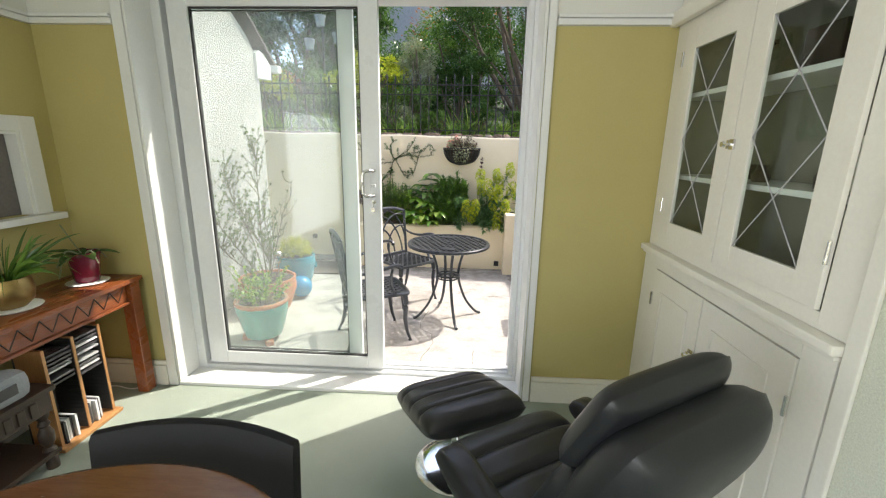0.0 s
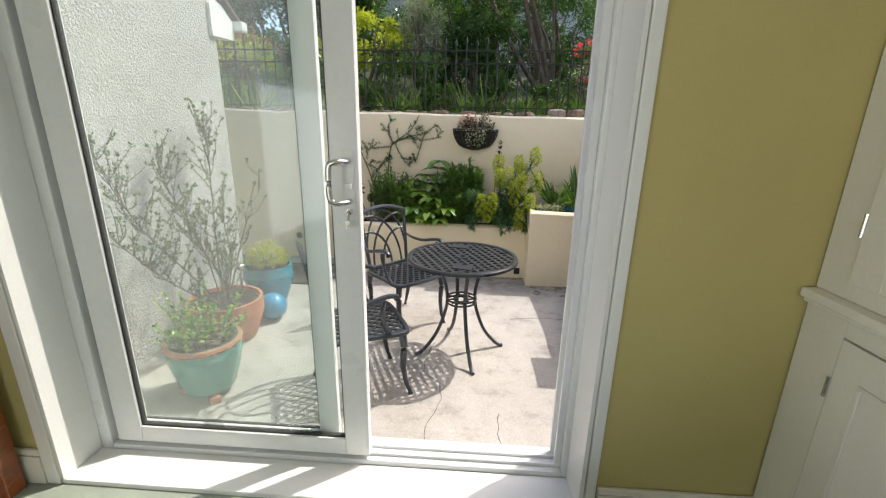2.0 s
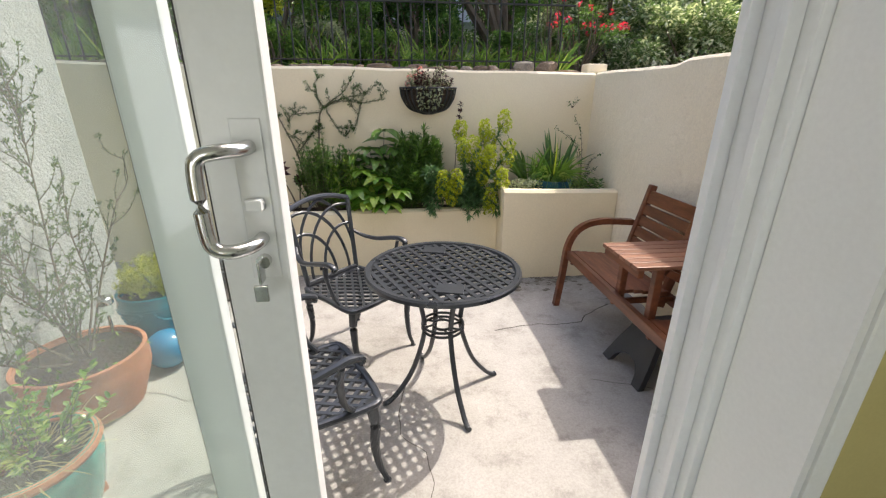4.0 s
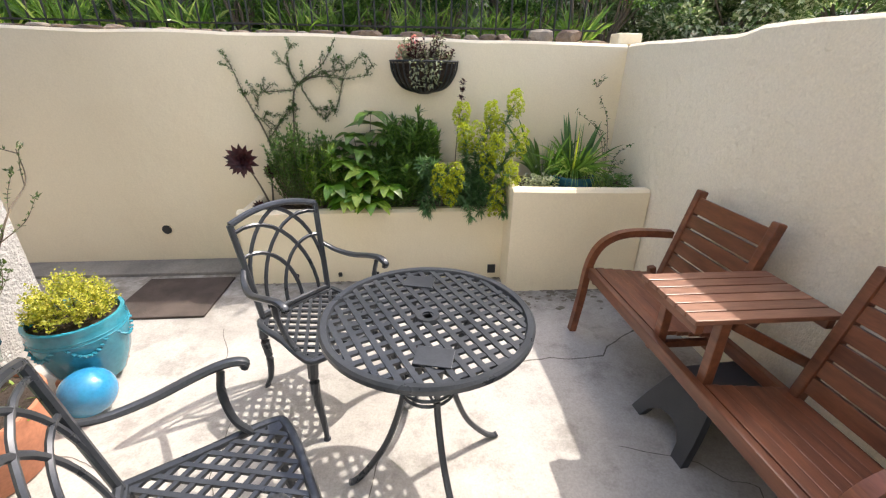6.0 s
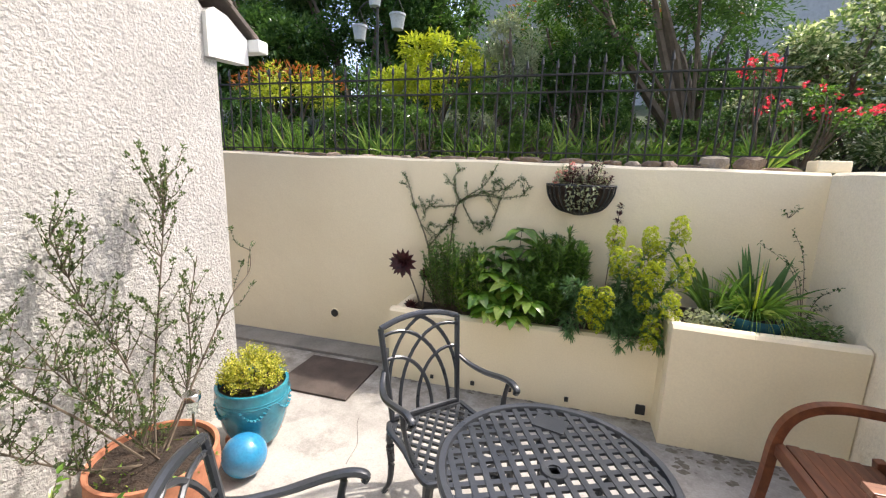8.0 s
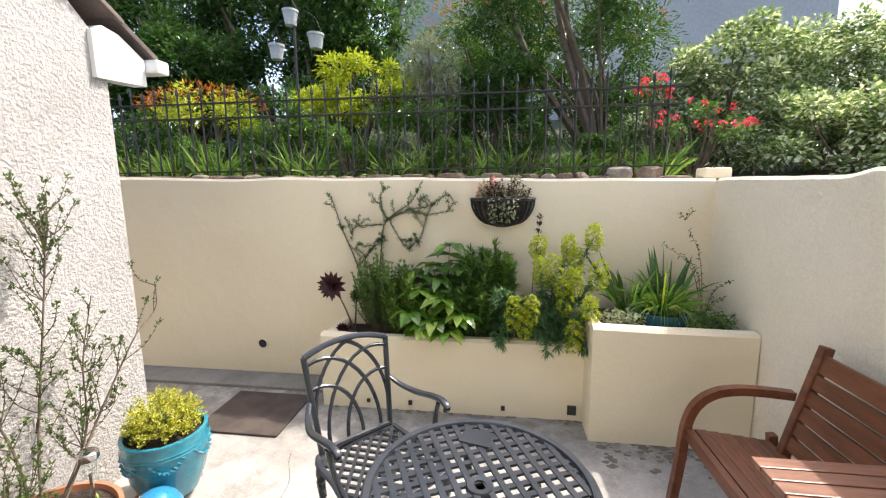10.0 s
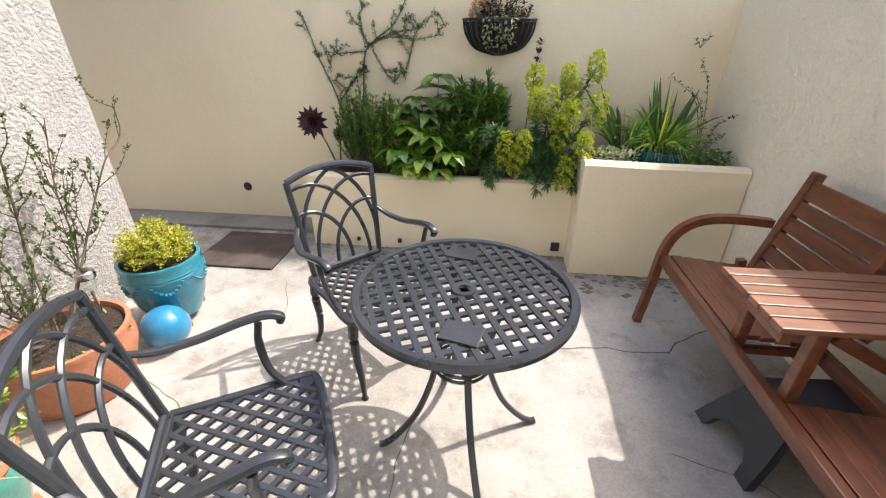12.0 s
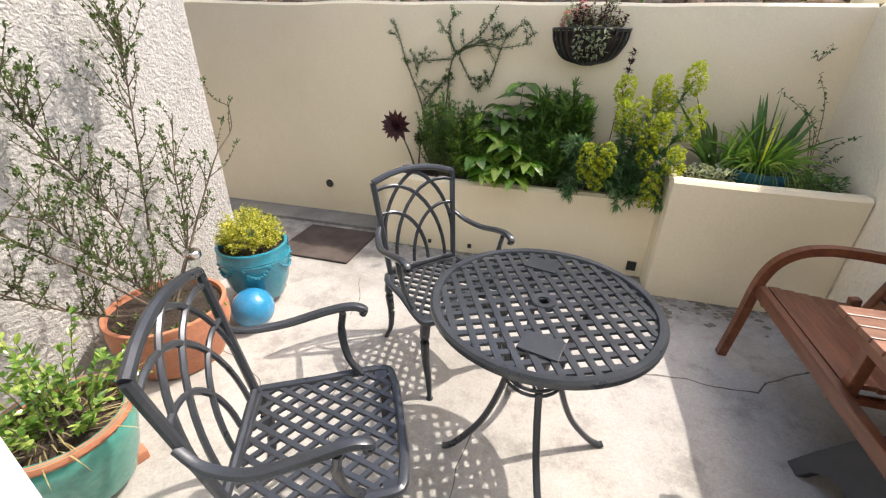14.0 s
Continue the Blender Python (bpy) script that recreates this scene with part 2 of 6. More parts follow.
def box(bm, x0, x1, y0, y1, z0, z1, bevel=0.0, m=None):
    r = bmesh.ops.create_cube(bm, size=1.0)
    vs = r["verts"]
    bmesh.ops.scale(bm, vec=(x1 - x0, y1 - y0, z1 - z0), verts=vs)
    bmesh.ops.translate(bm, vec=((x0 + x1) / 2, (y0 + y1) / 2, (z0 + z1) / 2), verts=vs)
    if bevel:
        es = list({e for v in vs for e in v.link_edges})
        r = bmesh.ops.bevel(bm, geom=es, offset=bevel, segments=2, affect="EDGES", profile=0.6)
        vs = list({v for v in vs if v.is_valid} | set(r["verts"]))
    if m:
        bmesh.ops.transform(bm, matrix=m, verts=vs)
    return vs


def boxed(name, dims, material, parent=None, bevel=0.003, m=None, **tags):
    bm = bmesh.new()
    box(bm, *dims, bevel=bevel, m=m)
    return part(name, bm, material, parent, **tags)


def curve(pts, k=6):
    """A smooth line through the points."""
    p = [Vector(q) for q in pts]
    p = [2 * p[0] - p[1]] + p + [2 * p[-1] - p[-2]]
    out = []
    for i in range(1, len(p) - 2):
        for j in range(k):
            t = j / k
            out.append(0.5 * (2 * p[i] + (p[i + 1] - p[i - 1]) * t + (2 * p[i - 1] - 5 * p[i] + 4 * p[i + 1] - p[i + 2]) * t * t + (3 * p[i] - p[i - 1] - 3 * p[i + 1] + p[i + 2]) * t ** 3))
    return out + [p[-2]]


def tube(bm, pts, r, n=8, flat=1.0, cap=True, up=(0, 0, 1)):
    """A swept tube; r is one radius or one for each point; flat squeezes it across its side axis."""
    pts = [Vector(p) for p in pts]
    rings = []
    for i, p in enumerate(pts):
        d = (pts[min(i + 1, len(pts) - 1)] - pts[max(i - 1, 0)]).normalized()
        s = d.cross(Vector(up))
        if s.length < 1e-3:
            s = d.cross(Vector((0.3, 1, 0)))
        s.normalize()
        u = s.cross(d)
        rr = r[i] if isinstance(r, (list, tuple)) else r
        rings.append([bm.verts.new(p + s * (math.cos(a) * rr * flat) + u * (math.sin(a) * rr)) for a in (2 * math.pi * k / n for k in range(n))])
    for a, b in zip(rings, rings[1:]):
        for k in range(n):
            bm.faces.new((a[k], a[(k + 1) % n], b[(k + 1) % n], b[k]))
    if cap:
        bm.faces.new(rings[0][::-1])
        bm.faces.new(rings[-1])


def lathe(bm, prof, n=40, wob=0.0):
    """A turned body from (radius, height) pairs."""
    rings = []
    for r, z in prof:
        rings.append([bm.verts.new((r * (1 + wob * math.sin(3 * a + z * 9)) * math.cos(a), r * (1 + wob * math.cos(2 * a)) * math.sin(a), z)) for a in (2 * math.pi * k / n for k in range(n))])
    for a, b in zip(rings, rings[1:]):
        for k in range(n):
            bm.faces.new((a[k], a[(k + 1) % n], b[(k + 1) % n], b[k]))
    if prof[0][0] > 1e-4:
        bm.faces.new(rings[0][::-1])
    if prof[-1][0] > 1e-4:
        bm.faces.new(rings[-1])


def raw(name, verts, faces, material, parent=None, smooth=False, **tags):
    me = bpy.data.meshes.new(name)
    me.from_pydata(verts, [], faces)
    me.materials.append(material)
    if smooth:
        me.shade_smooth()
    ob = new(name, me)
    if parent:
        ob.parent = parent
    return tagged(ob, **tags)


# ---- the room's shell ----
FLOOR_Y0 = -3.0
bm = bmesh.new()
box(bm, -1.07, 3.2, FLOOR_Y0, 2.32, -0.2, 0.0)
part("floor", bm, CARPET, kind="structure", label="pale green fitted carpet, sunlit by the patio door", category="floor")
bm = bmesh.new()
RAIL_Z = 2.18
for x0, x1, z0, z1 in ((-1.07, -0.52, 0, RAIL_Z), (1.74, 3.2, 0, RAIL_Z)):
    box(bm, x0, x1, 2.32, 2.62, z0, z1)
part("wall_north", bm, YELLOW, kind="structure", label="yellow painted wall round the patio door", category="wall")
bm = bmesh.new()
for x0, x1, z0, z1 in ((-1.07, -0.52, RAIL_Z, 2.6), (1.74, 3.2, RAIL_Z, 2.6), (-0.52, 1.74, 2.44, 2.6)):
    box(bm, x0, x1, 2.32, 2.60 if x0 == -0.52 and x1 == 1.74 else 2.62, z0, z1)
part("wall_north_upper", bm, WHITE_WALL, kind="structure", label="white wall above the picture rail", category="wall")
bm = bmesh.new()
# gap south of y -0.45: unseen opening added for the side fill lamp
box(bm, -1.45, -1.07, FLOOR_Y0, -2.85, 0, RAIL_Z)
box(bm, -1.45, -1.07, -0.45, 1.40, 0, RAIL_Z)
box(bm, -1.45, -1.07, -2.85, -0.45, 0, 0.1)
box(bm, -1.45, -1.07, 2.12, 2.62, 0, RAIL_Z)
box(bm, -1.45, -1.07, 1.40, 2.12, 0, 1.16)
box(bm, -1.45, -1.07, 1.40, 2.12, 1.62, RAIL_Z)
part("wall_west", bm, YELLOW, kind="structure", label="yellow painted side wall with a serving hatch and an added unseen opening", category="wall")
bm = bmesh.new()
box(bm, -1.45, -1.07, FLOOR_Y0, 2.62, RAIL_Z, 2.6)
part("wall_west_upper", bm, WHITE_WALL, kind="structure", label="white wall above the picture rail", category="wall")
bm = bmesh.new()
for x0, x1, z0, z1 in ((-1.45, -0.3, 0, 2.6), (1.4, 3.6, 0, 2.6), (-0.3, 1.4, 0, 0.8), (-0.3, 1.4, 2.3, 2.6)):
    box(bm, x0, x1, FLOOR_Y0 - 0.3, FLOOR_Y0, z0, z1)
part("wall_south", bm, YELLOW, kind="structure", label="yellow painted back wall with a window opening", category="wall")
bm = bmesh.new()
box(bm, 2.40, 3.6, FLOOR_Y0, 1.02, 0, 2.6)
box(bm, 3.2, 3.6, 1.02, 2.62, 0, 2.6)
part("wall_east", bm, surface("pale_green_wall_paint", (0.66, 0.68, 0.58), (0.62, 0.64, 0.54), 1.5, 180, 0.7, bump=0.1, depth=0.002), kind="structure", label="pale green painted wall beside the cupboard", category="wall")
bm = bmesh.new()
box(bm, -1.45, 3.6, FLOOR_Y0 - 0.3, 2.62, 2.6, 2.75)
part("ceiling", bm, WHITE_WALL, kind="structure", label="plain white ceiling", category="ceiling")
# picture rail, skirting, architrave
bm = bmesh.new()
for x0, x1, y0, y1 in ((-1.07, -0.585, 2.29, 2.317), (1.79, 2.38, 2.29, 2.317), (-1.067, -1.04, FLOOR_Y0, 2.29)):
    box(bm, x0, x1, y0, y1, RAIL_Z, RAIL_Z + 0.03, 0.004)
    box(bm, x0, x1 + (0.008 if y1 - y0 > 1 else 0), y0 - (0.012 if y1 - y0 < 1 else 0), y1, RAIL_Z + 0.032, RAIL_Z + 0.05, 0.005)
part("trim", bm, GLOSS_WHITE, kind="structure", label="white moulded picture rail", category="trim")
bm = bmesh.new()
for x0, x1, y0, y1 in ((-1.065, -0.586, 2.295, 2.317), (1.79, 2.40, 2.295, 2.317), (-1.067, -1.045, FLOOR_Y0, 2.294)):
    box(bm, x0, x1, y0, y1, 0.0, 0.14, 0.002)
    box(bm, x0, x1 - (0.006 if y1 - y0 > 1 else 0), y0 + (0.006 if y1 - y0 < 1 else 0), y1, 0.141, 0.172, 0.006)
part("baseboard", bm, CREAM_WOOD, kind="structure", label="cream painted skirting board", category="skirting")
bm = bmesh.new()
for x0, x1 in ((-0.583, -0.522), (1.742, 1.784)):
    box(bm, x0, x1, 2.298, 2.318, 0.0, 2.50, 0.006)
box(bm, -0.583, 1.784, 2.300, 2.318, 2.502, 2.56, 0.006)
part("door_trim", bm, GLOSS_WHITE, kind="structure", label="white painted architrave round the patio door", category="trim")
bm = bmesh.new()
box(bm, -0.518, -0.504, 2.302, 2.50, 0.025, 2.435)
box(bm, 1.722, 1.738, 2.302, 2.50, 0.025, 2.435)
box(bm, -0.50, 1.72, 2.302, 2.50, 2.42, 2.435)
part("door_reveal", bm, GLOSS_WHITE, kind="structure", label="white painted door reveal", category="trim")
bm = bmesh.new()
box(bm, -0.518, 1.738, 2.305, 2.50, -0.02, 0.022, 0.006)
part("door_threshold", bm, GLOSS_WHITE, kind="structure", label="white painted threshold board inside the door", category="threshold")

# ---- patio door ----
door = thing("door_1", pose(0, 0.06, 0), label="white sliding patio door, its leaf slid open", category="door", kind="structure")


def leaf(name, x0, x1, y0, y1, z0, z1, left, right, low, top, label):
    bm = bmesh.new()
    box(bm, x0, x0 + left, y0, y1, z0, z1, 0.006)
    box(bm, x1 - right, x1, y0, y1, z0, z1, 0.006)
    box(bm, x0 + left, x1 - right, y0 + 0.001, y1 - 0.001, z0, z0 + low, 0.005)
    box(bm, x0 + left, x1 - right, y0 + 0.001, y1 - 0.001, z1 - top, z1, 0.005)
    fr = part(name, bm, UPVC, door, label)
    g = boxed("pane", (x0 + left - 0.005, x1 - right + 0.005, (y0 + y1) / 2 - 0.003, (y0 + y1) / 2 + 0.003, z0 + low - 0.005, z1 - top + 0.005), DOOR_GLASS, fr, 0)
    g.visible_shadow = False
    bm = bmesh.new()
    for xa, xb, za, zb in ((x0 + left, x0 + left + 0.006, z0 + low, z1 - top), (x1 - right - 0.006, x1 - right, z0 + low, z1 - top)):
        box(bm, xa, xb, y0 + 0.012, y1 - 0.012, za, zb)
    for za, zb in ((z0 + low, z0 + low + 0.006), (z1 - top - 0.006, z1 - top)):
        box(bm, x0 + left + 0.006, x1 - right - 0.006, y0 + 0.012, y1 - 0.012, za, zb)
    part("gasket", bm, SEAL, fr)
    return fr


bm = bmesh.new()
box(bm, -0.518, -0.45, 2.442, 2.60, 0.0, 2.43, 0.005)
box(bm, 1.70, 1.738, 2.442, 2.60, 0.0, 2.43, 0.005)
box(bm, 1.67, 1.699, 2.47, 2.49, 0.06, 2.40, 0.002)
box(bm, 1.67, 1.699, 2.56, 2.585, 0.06, 2.40, 0.002)
box(bm, -0.45, 1.70, 2.443, 2.599, 2.37, 2.429, 0.005)
box(bm, -0.45, 1.70, 2.443, 2.599, -0.02, 0.045, 0.005)
box(bm, -0.45, 1.70, 2.475, 2.483, 0.0455, 0.06)
box(bm, -0.45, 1.70, 2.525, 2.533, 0.0455, 0.06)
part("frame", bm, UPVC, door, "white plastic outer frame with tracks")
bm = bmesh.new()
for z in (0.3, 0.62, 1.0, 1.1, 1.2, 1.45, 1.75, 2.1):
    box(bm, 1.694, 1.699, 2.505, 2.512, z, z + 0.03)
part("strike_plates", bm, SEAL, door, "small dark lock keeps")
inner = leaf("sliding_leaf", -0.42, 0.815, 2.450, 2.500, 0.062, 2.40, 0.125, 0.112, 0.085, 0.07, "white plastic sliding leaf")
outer = leaf("fixed_leaf", -0.44, 0.655, 2.510, 2.548, 0.062, 2.40, 0.10, 0.095, 0.075, 0.07, "white plastic fixed leaf")
bm = bmesh.new()
tube(bm, curve([(0.778, 2.448, 1.265), (0.776, 2.410, 1.265), (0.755, 2.380, 1.265), (0.732, 2.372, 1.272), (0.724, 2.370, 1.298), (0.724, 2.370, 1.385), (0.732, 2.372, 1.410), (0.755, 2.380, 1.417), (0.776, 2.410, 1.417), (0.778, 2.448, 1.417)], 5), 0.0115, 10)
part("door_handle", bm, STEEL, inner, "polished steel pull handle", smooth=True)
bm = bmesh.new()
box(bm, 0.752, 0.800, 2.4455, 2.4498, 1.19, 1.46, 0.002)
box(bm, 0.762, 0.790, 2.425, 2.4450, 1.315, 1.335, 0.004)
part("handle_plate", bm, UPVC, inner)
bm = bmesh.new()
tube(bm, [(0.776, 2.446, 1.225), (0.776, 2.432, 1.225)], 0.012, 12)
box(bm, 0.774, 0.778, 2.405, 2.431, 1.195, 1.232, 0.001)
box(bm, 0.765, 0.787, 2.402, 2.408, 1.165, 1.194, 0.001)
part("lock", bm, STEEL, inner, "steel lock with a key in it")

# ---- patio shell ----
bm = bmesh.new()
box(bm, -6, 2.93, 2.60, 5.70, -0.25, -0.005)
part("patio_slab", bm, CONCRETE, kind="structure", label="pale stained concrete patio with cracks", category="patio")
bm = bmesh.new()
box(bm, -60, 60, -60, 80, -0.5, -0.26)
part("ground", bm, surface("garden_earth", (0.10, 0.08, 0.05), (0.07, 0.09, 0.04), 0.4, 8, 0.95), kind="structure", label="bare earth ground", category="ground")


def wall_mesh(a, b, thick, za, zb, seg, wob, base=-0.1, side=1, rise=None):
    """A rendered garden wall from a to b with a softly uneven top."""
    bm = bmesh.new()
    a, b = Vector(a), Vector(b)
    d = (b - a).normalized()
    nrm = Vector((-d.y, d.x)) * side
    rows = []
    for i in range(seg + 1):
        t = i / seg
        p = a + (b - a) * t
        z = za + (zb - za) * t + wob * (noise.noise((p.x * 1.7, p.y * 1.7, 3.1)))
        if rise:
            z += rise(p)
        e = 0.003 * noise.noise((p.x * 2.3, p.y * 2.3, 8.0))
        q = p + nrm * thick
        rows.append([bm.verts.new((p.x + nrm.x * e, p.y + nrm.y * e, base)), bm.verts.new((p.x + nrm.x * e, p.y + nrm.y * e, z - 0.02)), bm.verts.new((p.x + nrm.x * 0.02, p.y + nrm.y * 0.02, z)), bm.verts.new((q.x - nrm.x * 0.02, q.y - nrm.y * 0.02, z)), bm.verts.new((q.x, q.y, z - 0.02)), bm.verts.new((q.x, q.y, base))])
    for r, s in zip(rows, rows[1:]):
        for k in range(5):
            bm.faces.new((r[k], r[k + 1], s[k + 1], s[k]))
    bm.faces.new(rows[0])
    bm.faces.new(rows[-1][::-1])
    return bm


part("garden_wall_back", wall_mesh((-6.0, 5.68), (2.80, 5.68), 0.22, 1.785, 1.69, 90, 0.02), RENDER_CREAM, kind="structure", label="cream painted rendered retaining wall", category="garden wall", smooth=True)
def swoop(p):
    """The boundary wall's top steps up in a soft curve towards the house."""
    return 0.026 * min(1.0, max(0.0, (4.58 - p.y) / 0.12))


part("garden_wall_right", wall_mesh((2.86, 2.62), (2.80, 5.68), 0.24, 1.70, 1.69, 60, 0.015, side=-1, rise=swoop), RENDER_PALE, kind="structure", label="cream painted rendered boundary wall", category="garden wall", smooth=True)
part("bed_wall_low", wall_mesh((-0.06, 5.245), (1.86, 5.245), 0.09, 0.565, 0.565, 30, 0.012), RENDER_CREAM, kind="structure", label="cream painted low planter wall", category="planter wall", smooth=True)
part("bed_wall_side", wall_mesh((-0.06, 5.337), (-0.06, 5.68), 0.09, 0.56, 0.56, 8, 0.01, side=-1), RENDER_CREAM, kind="structure", label="cream painted end of the low planter", category="planter wall", smooth=True)
part("bed_wall_raised", wall_mesh((1.85, 5.02), (2.805, 5.01), 0.10, 0.765, 0.765, 24, 0.02), RENDER_CREAM, kind="structure", label="cream painted raised planter wall", category="planter wall", smooth=True)
part("bed_wall_raised_side", wall_mesh((1.85, 5.122), (1.85, 5.68), 0.09, 0.76, 0.76, 8, 0.01, side=-1), RENDER_CREAM, kind="structure", label="cream painted side of the raised planter", category="planter wall", smooth=True)
bm = bmesh.new()
box(bm, 0.03, 1.85, 5.335, 5.68, 0.0, 0.50)
part("bed_soil_low", bm, SOIL, kind="structure", label="dark soil in the low planter", category="soil")
bm = bmesh.new()
box(bm, 1.94, 2.80, 5.11, 5.68, 0.0, 0.70)
part("bed_soil_raised", bm, SOIL, kind="structure", label="dark soil in the raised planter", category="soil")

# house: outer wall, wing with gable
bm = bmesh.new()
box(bm, 1.75, 3.6, 2.622, 2.64, -0.1, 5.2)
box(bm, -0.90, -0.53, 2.622, 2.64, -0.1, 5.2)
box(bm, -0.53, 1.75, 2.622, 2.64, 2.62, 5.2)
part("wall_outside", bm, ROUGHCAST, kind="structure", label="white roughcast house wall round the door", category="house wall")
bm = bmesh.new()
prof = [(2.62, -0.1), (4.575, -0.1), (4.575, 2.42), (4.40, 2.60), (2.62, 3.65)]
fa = [bm.verts.new((-0.90, y, z)) for y, z in prof]
fb = [bm.verts.new((-4.5, y, z)) for y, z in prof]
bm.faces.new(fa)
bm.faces.new(fb[::-1])
for k in range(5):
    bm.faces.new((fa[k], fa[(k + 1) % 5], fb[(k + 1) % 5], fb[k]))
part("wall_wing", bm, ROUGHCAST, kind="structure", label="white roughcast wall of the house wing", category="house wall")

# ---- patio furniture ----
def clipped(a, b, inside):
    """The stretch of the line a-b that lies inside, or None."""
    a, b = Vector(a), Vector(b)
    ts = [t / 160 for t in range(161) if inside(a.lerp(b, t / 160))]
    return (a.lerp(b, ts[0]), a.lerp(b, ts[-1])) if len(ts) > 2 else None


def bars(parent, angle, pitch, width, z0, z1, inside, reach=0.6, skip=None):
    c, s = math.cos(angle), math.sin(angle)
    k = -int(reach / pitch)
    while k * pitch < reach:
        o = (k + 0.5) * pitch
        r = clipped((-s * o - c * reach, c * o - s * reach), (-s * o + c * reach, c * o + s * reach), inside)
        if r:
            m = (r[0] + r[1]) / 2
            ln = (r[1] - r[0]).length
            bm = bmesh.new()
            box(bm, -ln / 2, ln / 2, -width / 2, width / 2, z0, z1, m=Matrix.Translation((m.x, m.y, 0)) @ Matrix.Rotation(angle, 4, "Z"))
            part("lattice_bar", bm, CAST, parent)
        k += 1


def garden_chair(m):
    ch = thing("garden_chair", m, "dark grey cast aluminium garden armchair with lattice seat", "chair", "chairs round the garden table")

    def half(y):
        return 0.205 + 0.03 * (y + 0.21) / 0.44

    corner = [(-half(-0.21), -0.21, 0.42), (-half(0.0), 0.0, 0.418), (-half(0.19), 0.19, 0.42), (-0.19, 0.235, 0.42), (0, 0.245, 0.418), (0.19, 0.235, 0.42), (half(0.19), 0.19, 0.42), (half(0.0), 0.0, 0.418), (half(-0.21), -0.21, 0.42), (0, -0.215, 0.42), (-half(-0.21), -0.21, 0.42)]
    bm = bmesh.new()
    tube(bm, curve(corner, 4), 0.0145, 8, 1.1)
    part("seat_frame", bm, CAST, ch, smooth=True)
    ins = lambda p: -0.21 < p.y < 0.235 and abs(p.x) < half(p.y)
    bars(ch, radians(52), 0.047, 0.015, 0.412, 0.424, ins)
    bars(ch, radians(128), 0.047, 0.015, 0.410, 0.422, ins)

    def back(u, v):
        hw = 0.185 + 0.032 * v
        return (u * hw, -0.215 - 0.08 * v - 0.012 * (1 - u * u), 0.43 + 0.452 * v + 0.042 * v * (1 - u * u))

    bm = bmesh.new()
    tube(bm, curve([back(-1, v) for v in (0, 0.25, 0.5, 0.75, 1)], 4), 0.0145, 8)
    tube(bm, curve([back(1, v) for v in (0, 0.25, 0.5, 0.75, 1)], 4), 0.0145, 8)
    tube(bm, curve([back(u, 1) for u in (-1, -0.6, -0.2, 0.2, 0.6, 1)], 4), 0.0155, 8, 1.0)
    tube(bm, [back(-1, 0.03), back(1, 0.03)], 0.014, 8)
    part("backrest_frame", bm, CAST, ch, smooth=True)
    for sgn in (-1, 1):
        arcs = []
        for u0, v1 in ((0.22, 0.62), (0.74, 0.88)):
            arcs.append([(-1 + (u0 + 1) * math.sin(math.pi / 2 * k / 12), 0.03 + v1 * math.cos(math.pi / 2 * k / 12)) for k in range(13)])
        arcs.append([(-0.42 + 1.40 * math.sin(math.pi / 2 * k / 12), 0.28 + 0.72 * math.cos(math.pi / 2 * k / 12)) for k in range(13)])
        for arc in arcs:
            bm = bmesh.new()
            tube(bm, [back(sgn * u, v) for u, v in arc], 0.0082, 6, 1.25, up=(0, 1, 0))
            part("back_slat", bm, CAST, ch, smooth=True)
    for sgn in (-1, 1):
        bm = bmesh.new()
        pts = curve([(sgn * 0.212, -0.262, 0.675), (sgn * 0.245, -0.20, 0.640), (sgn * 0.272, -0.10, 0.632), (sgn * 0.276, 0.03, 0.662), (sgn * 0.270, 0.11, 0.676), (sgn * 0.266, 0.155, 0.664), (sgn * 0.266, 0.150, 0.644)], 5)
        tube(bm, pts, [0.010 + 0.004 * min(1, k / 12) for k in range(len(pts))], 8, 1.25)
        tube(bm, curve([(sgn * 0.271, 0.085, 0.652), (sgn * 0.262, 0.075, 0.58), (sgn * 0.240, 0.09, 0.48), (sgn * 0.222, 0.13, 0.42)], 5), 0.011, 8, 1.3)
        part("arm", bm, CAST, ch, smooth=True)
    for x, y, fx, fy in ((-0.205, 0.20, -0.215, 0.245), (0.205, 0.20, 0.215, 0.245), (-0.19, -0.20, -0.205, -0.265), (0.19, -0.20, 0.205, -0.265)):
        bm = bmesh.new()
        pts = curve([(x, y, 0.425), (x * 1.06, y * 1.04, 0.33), (x * 1.03, y * 1.02, 0.2), (x * 0.99 + (fx - x) * 0.4, y + (fy - y) * 0.5, 0.08), (fx, fy, 0.012), (fx, fy, 0)], 5)
        n = len(pts) - 1
        tube(bm, pts, [0.026 - 0.015 * min(1, k / n * 1.35) + (0.006 if k > n - 4 else 0) for k in range(n + 1)], 8)
        part("leg", bm, CAST, ch, smooth=True)
    return ch


garden_chair(pose(0.736, 4.092, -0.005, 0, 0, -133.6))
garden_chair(pose(0.605, 3.177, -0.005, 0, 0, -63.0))


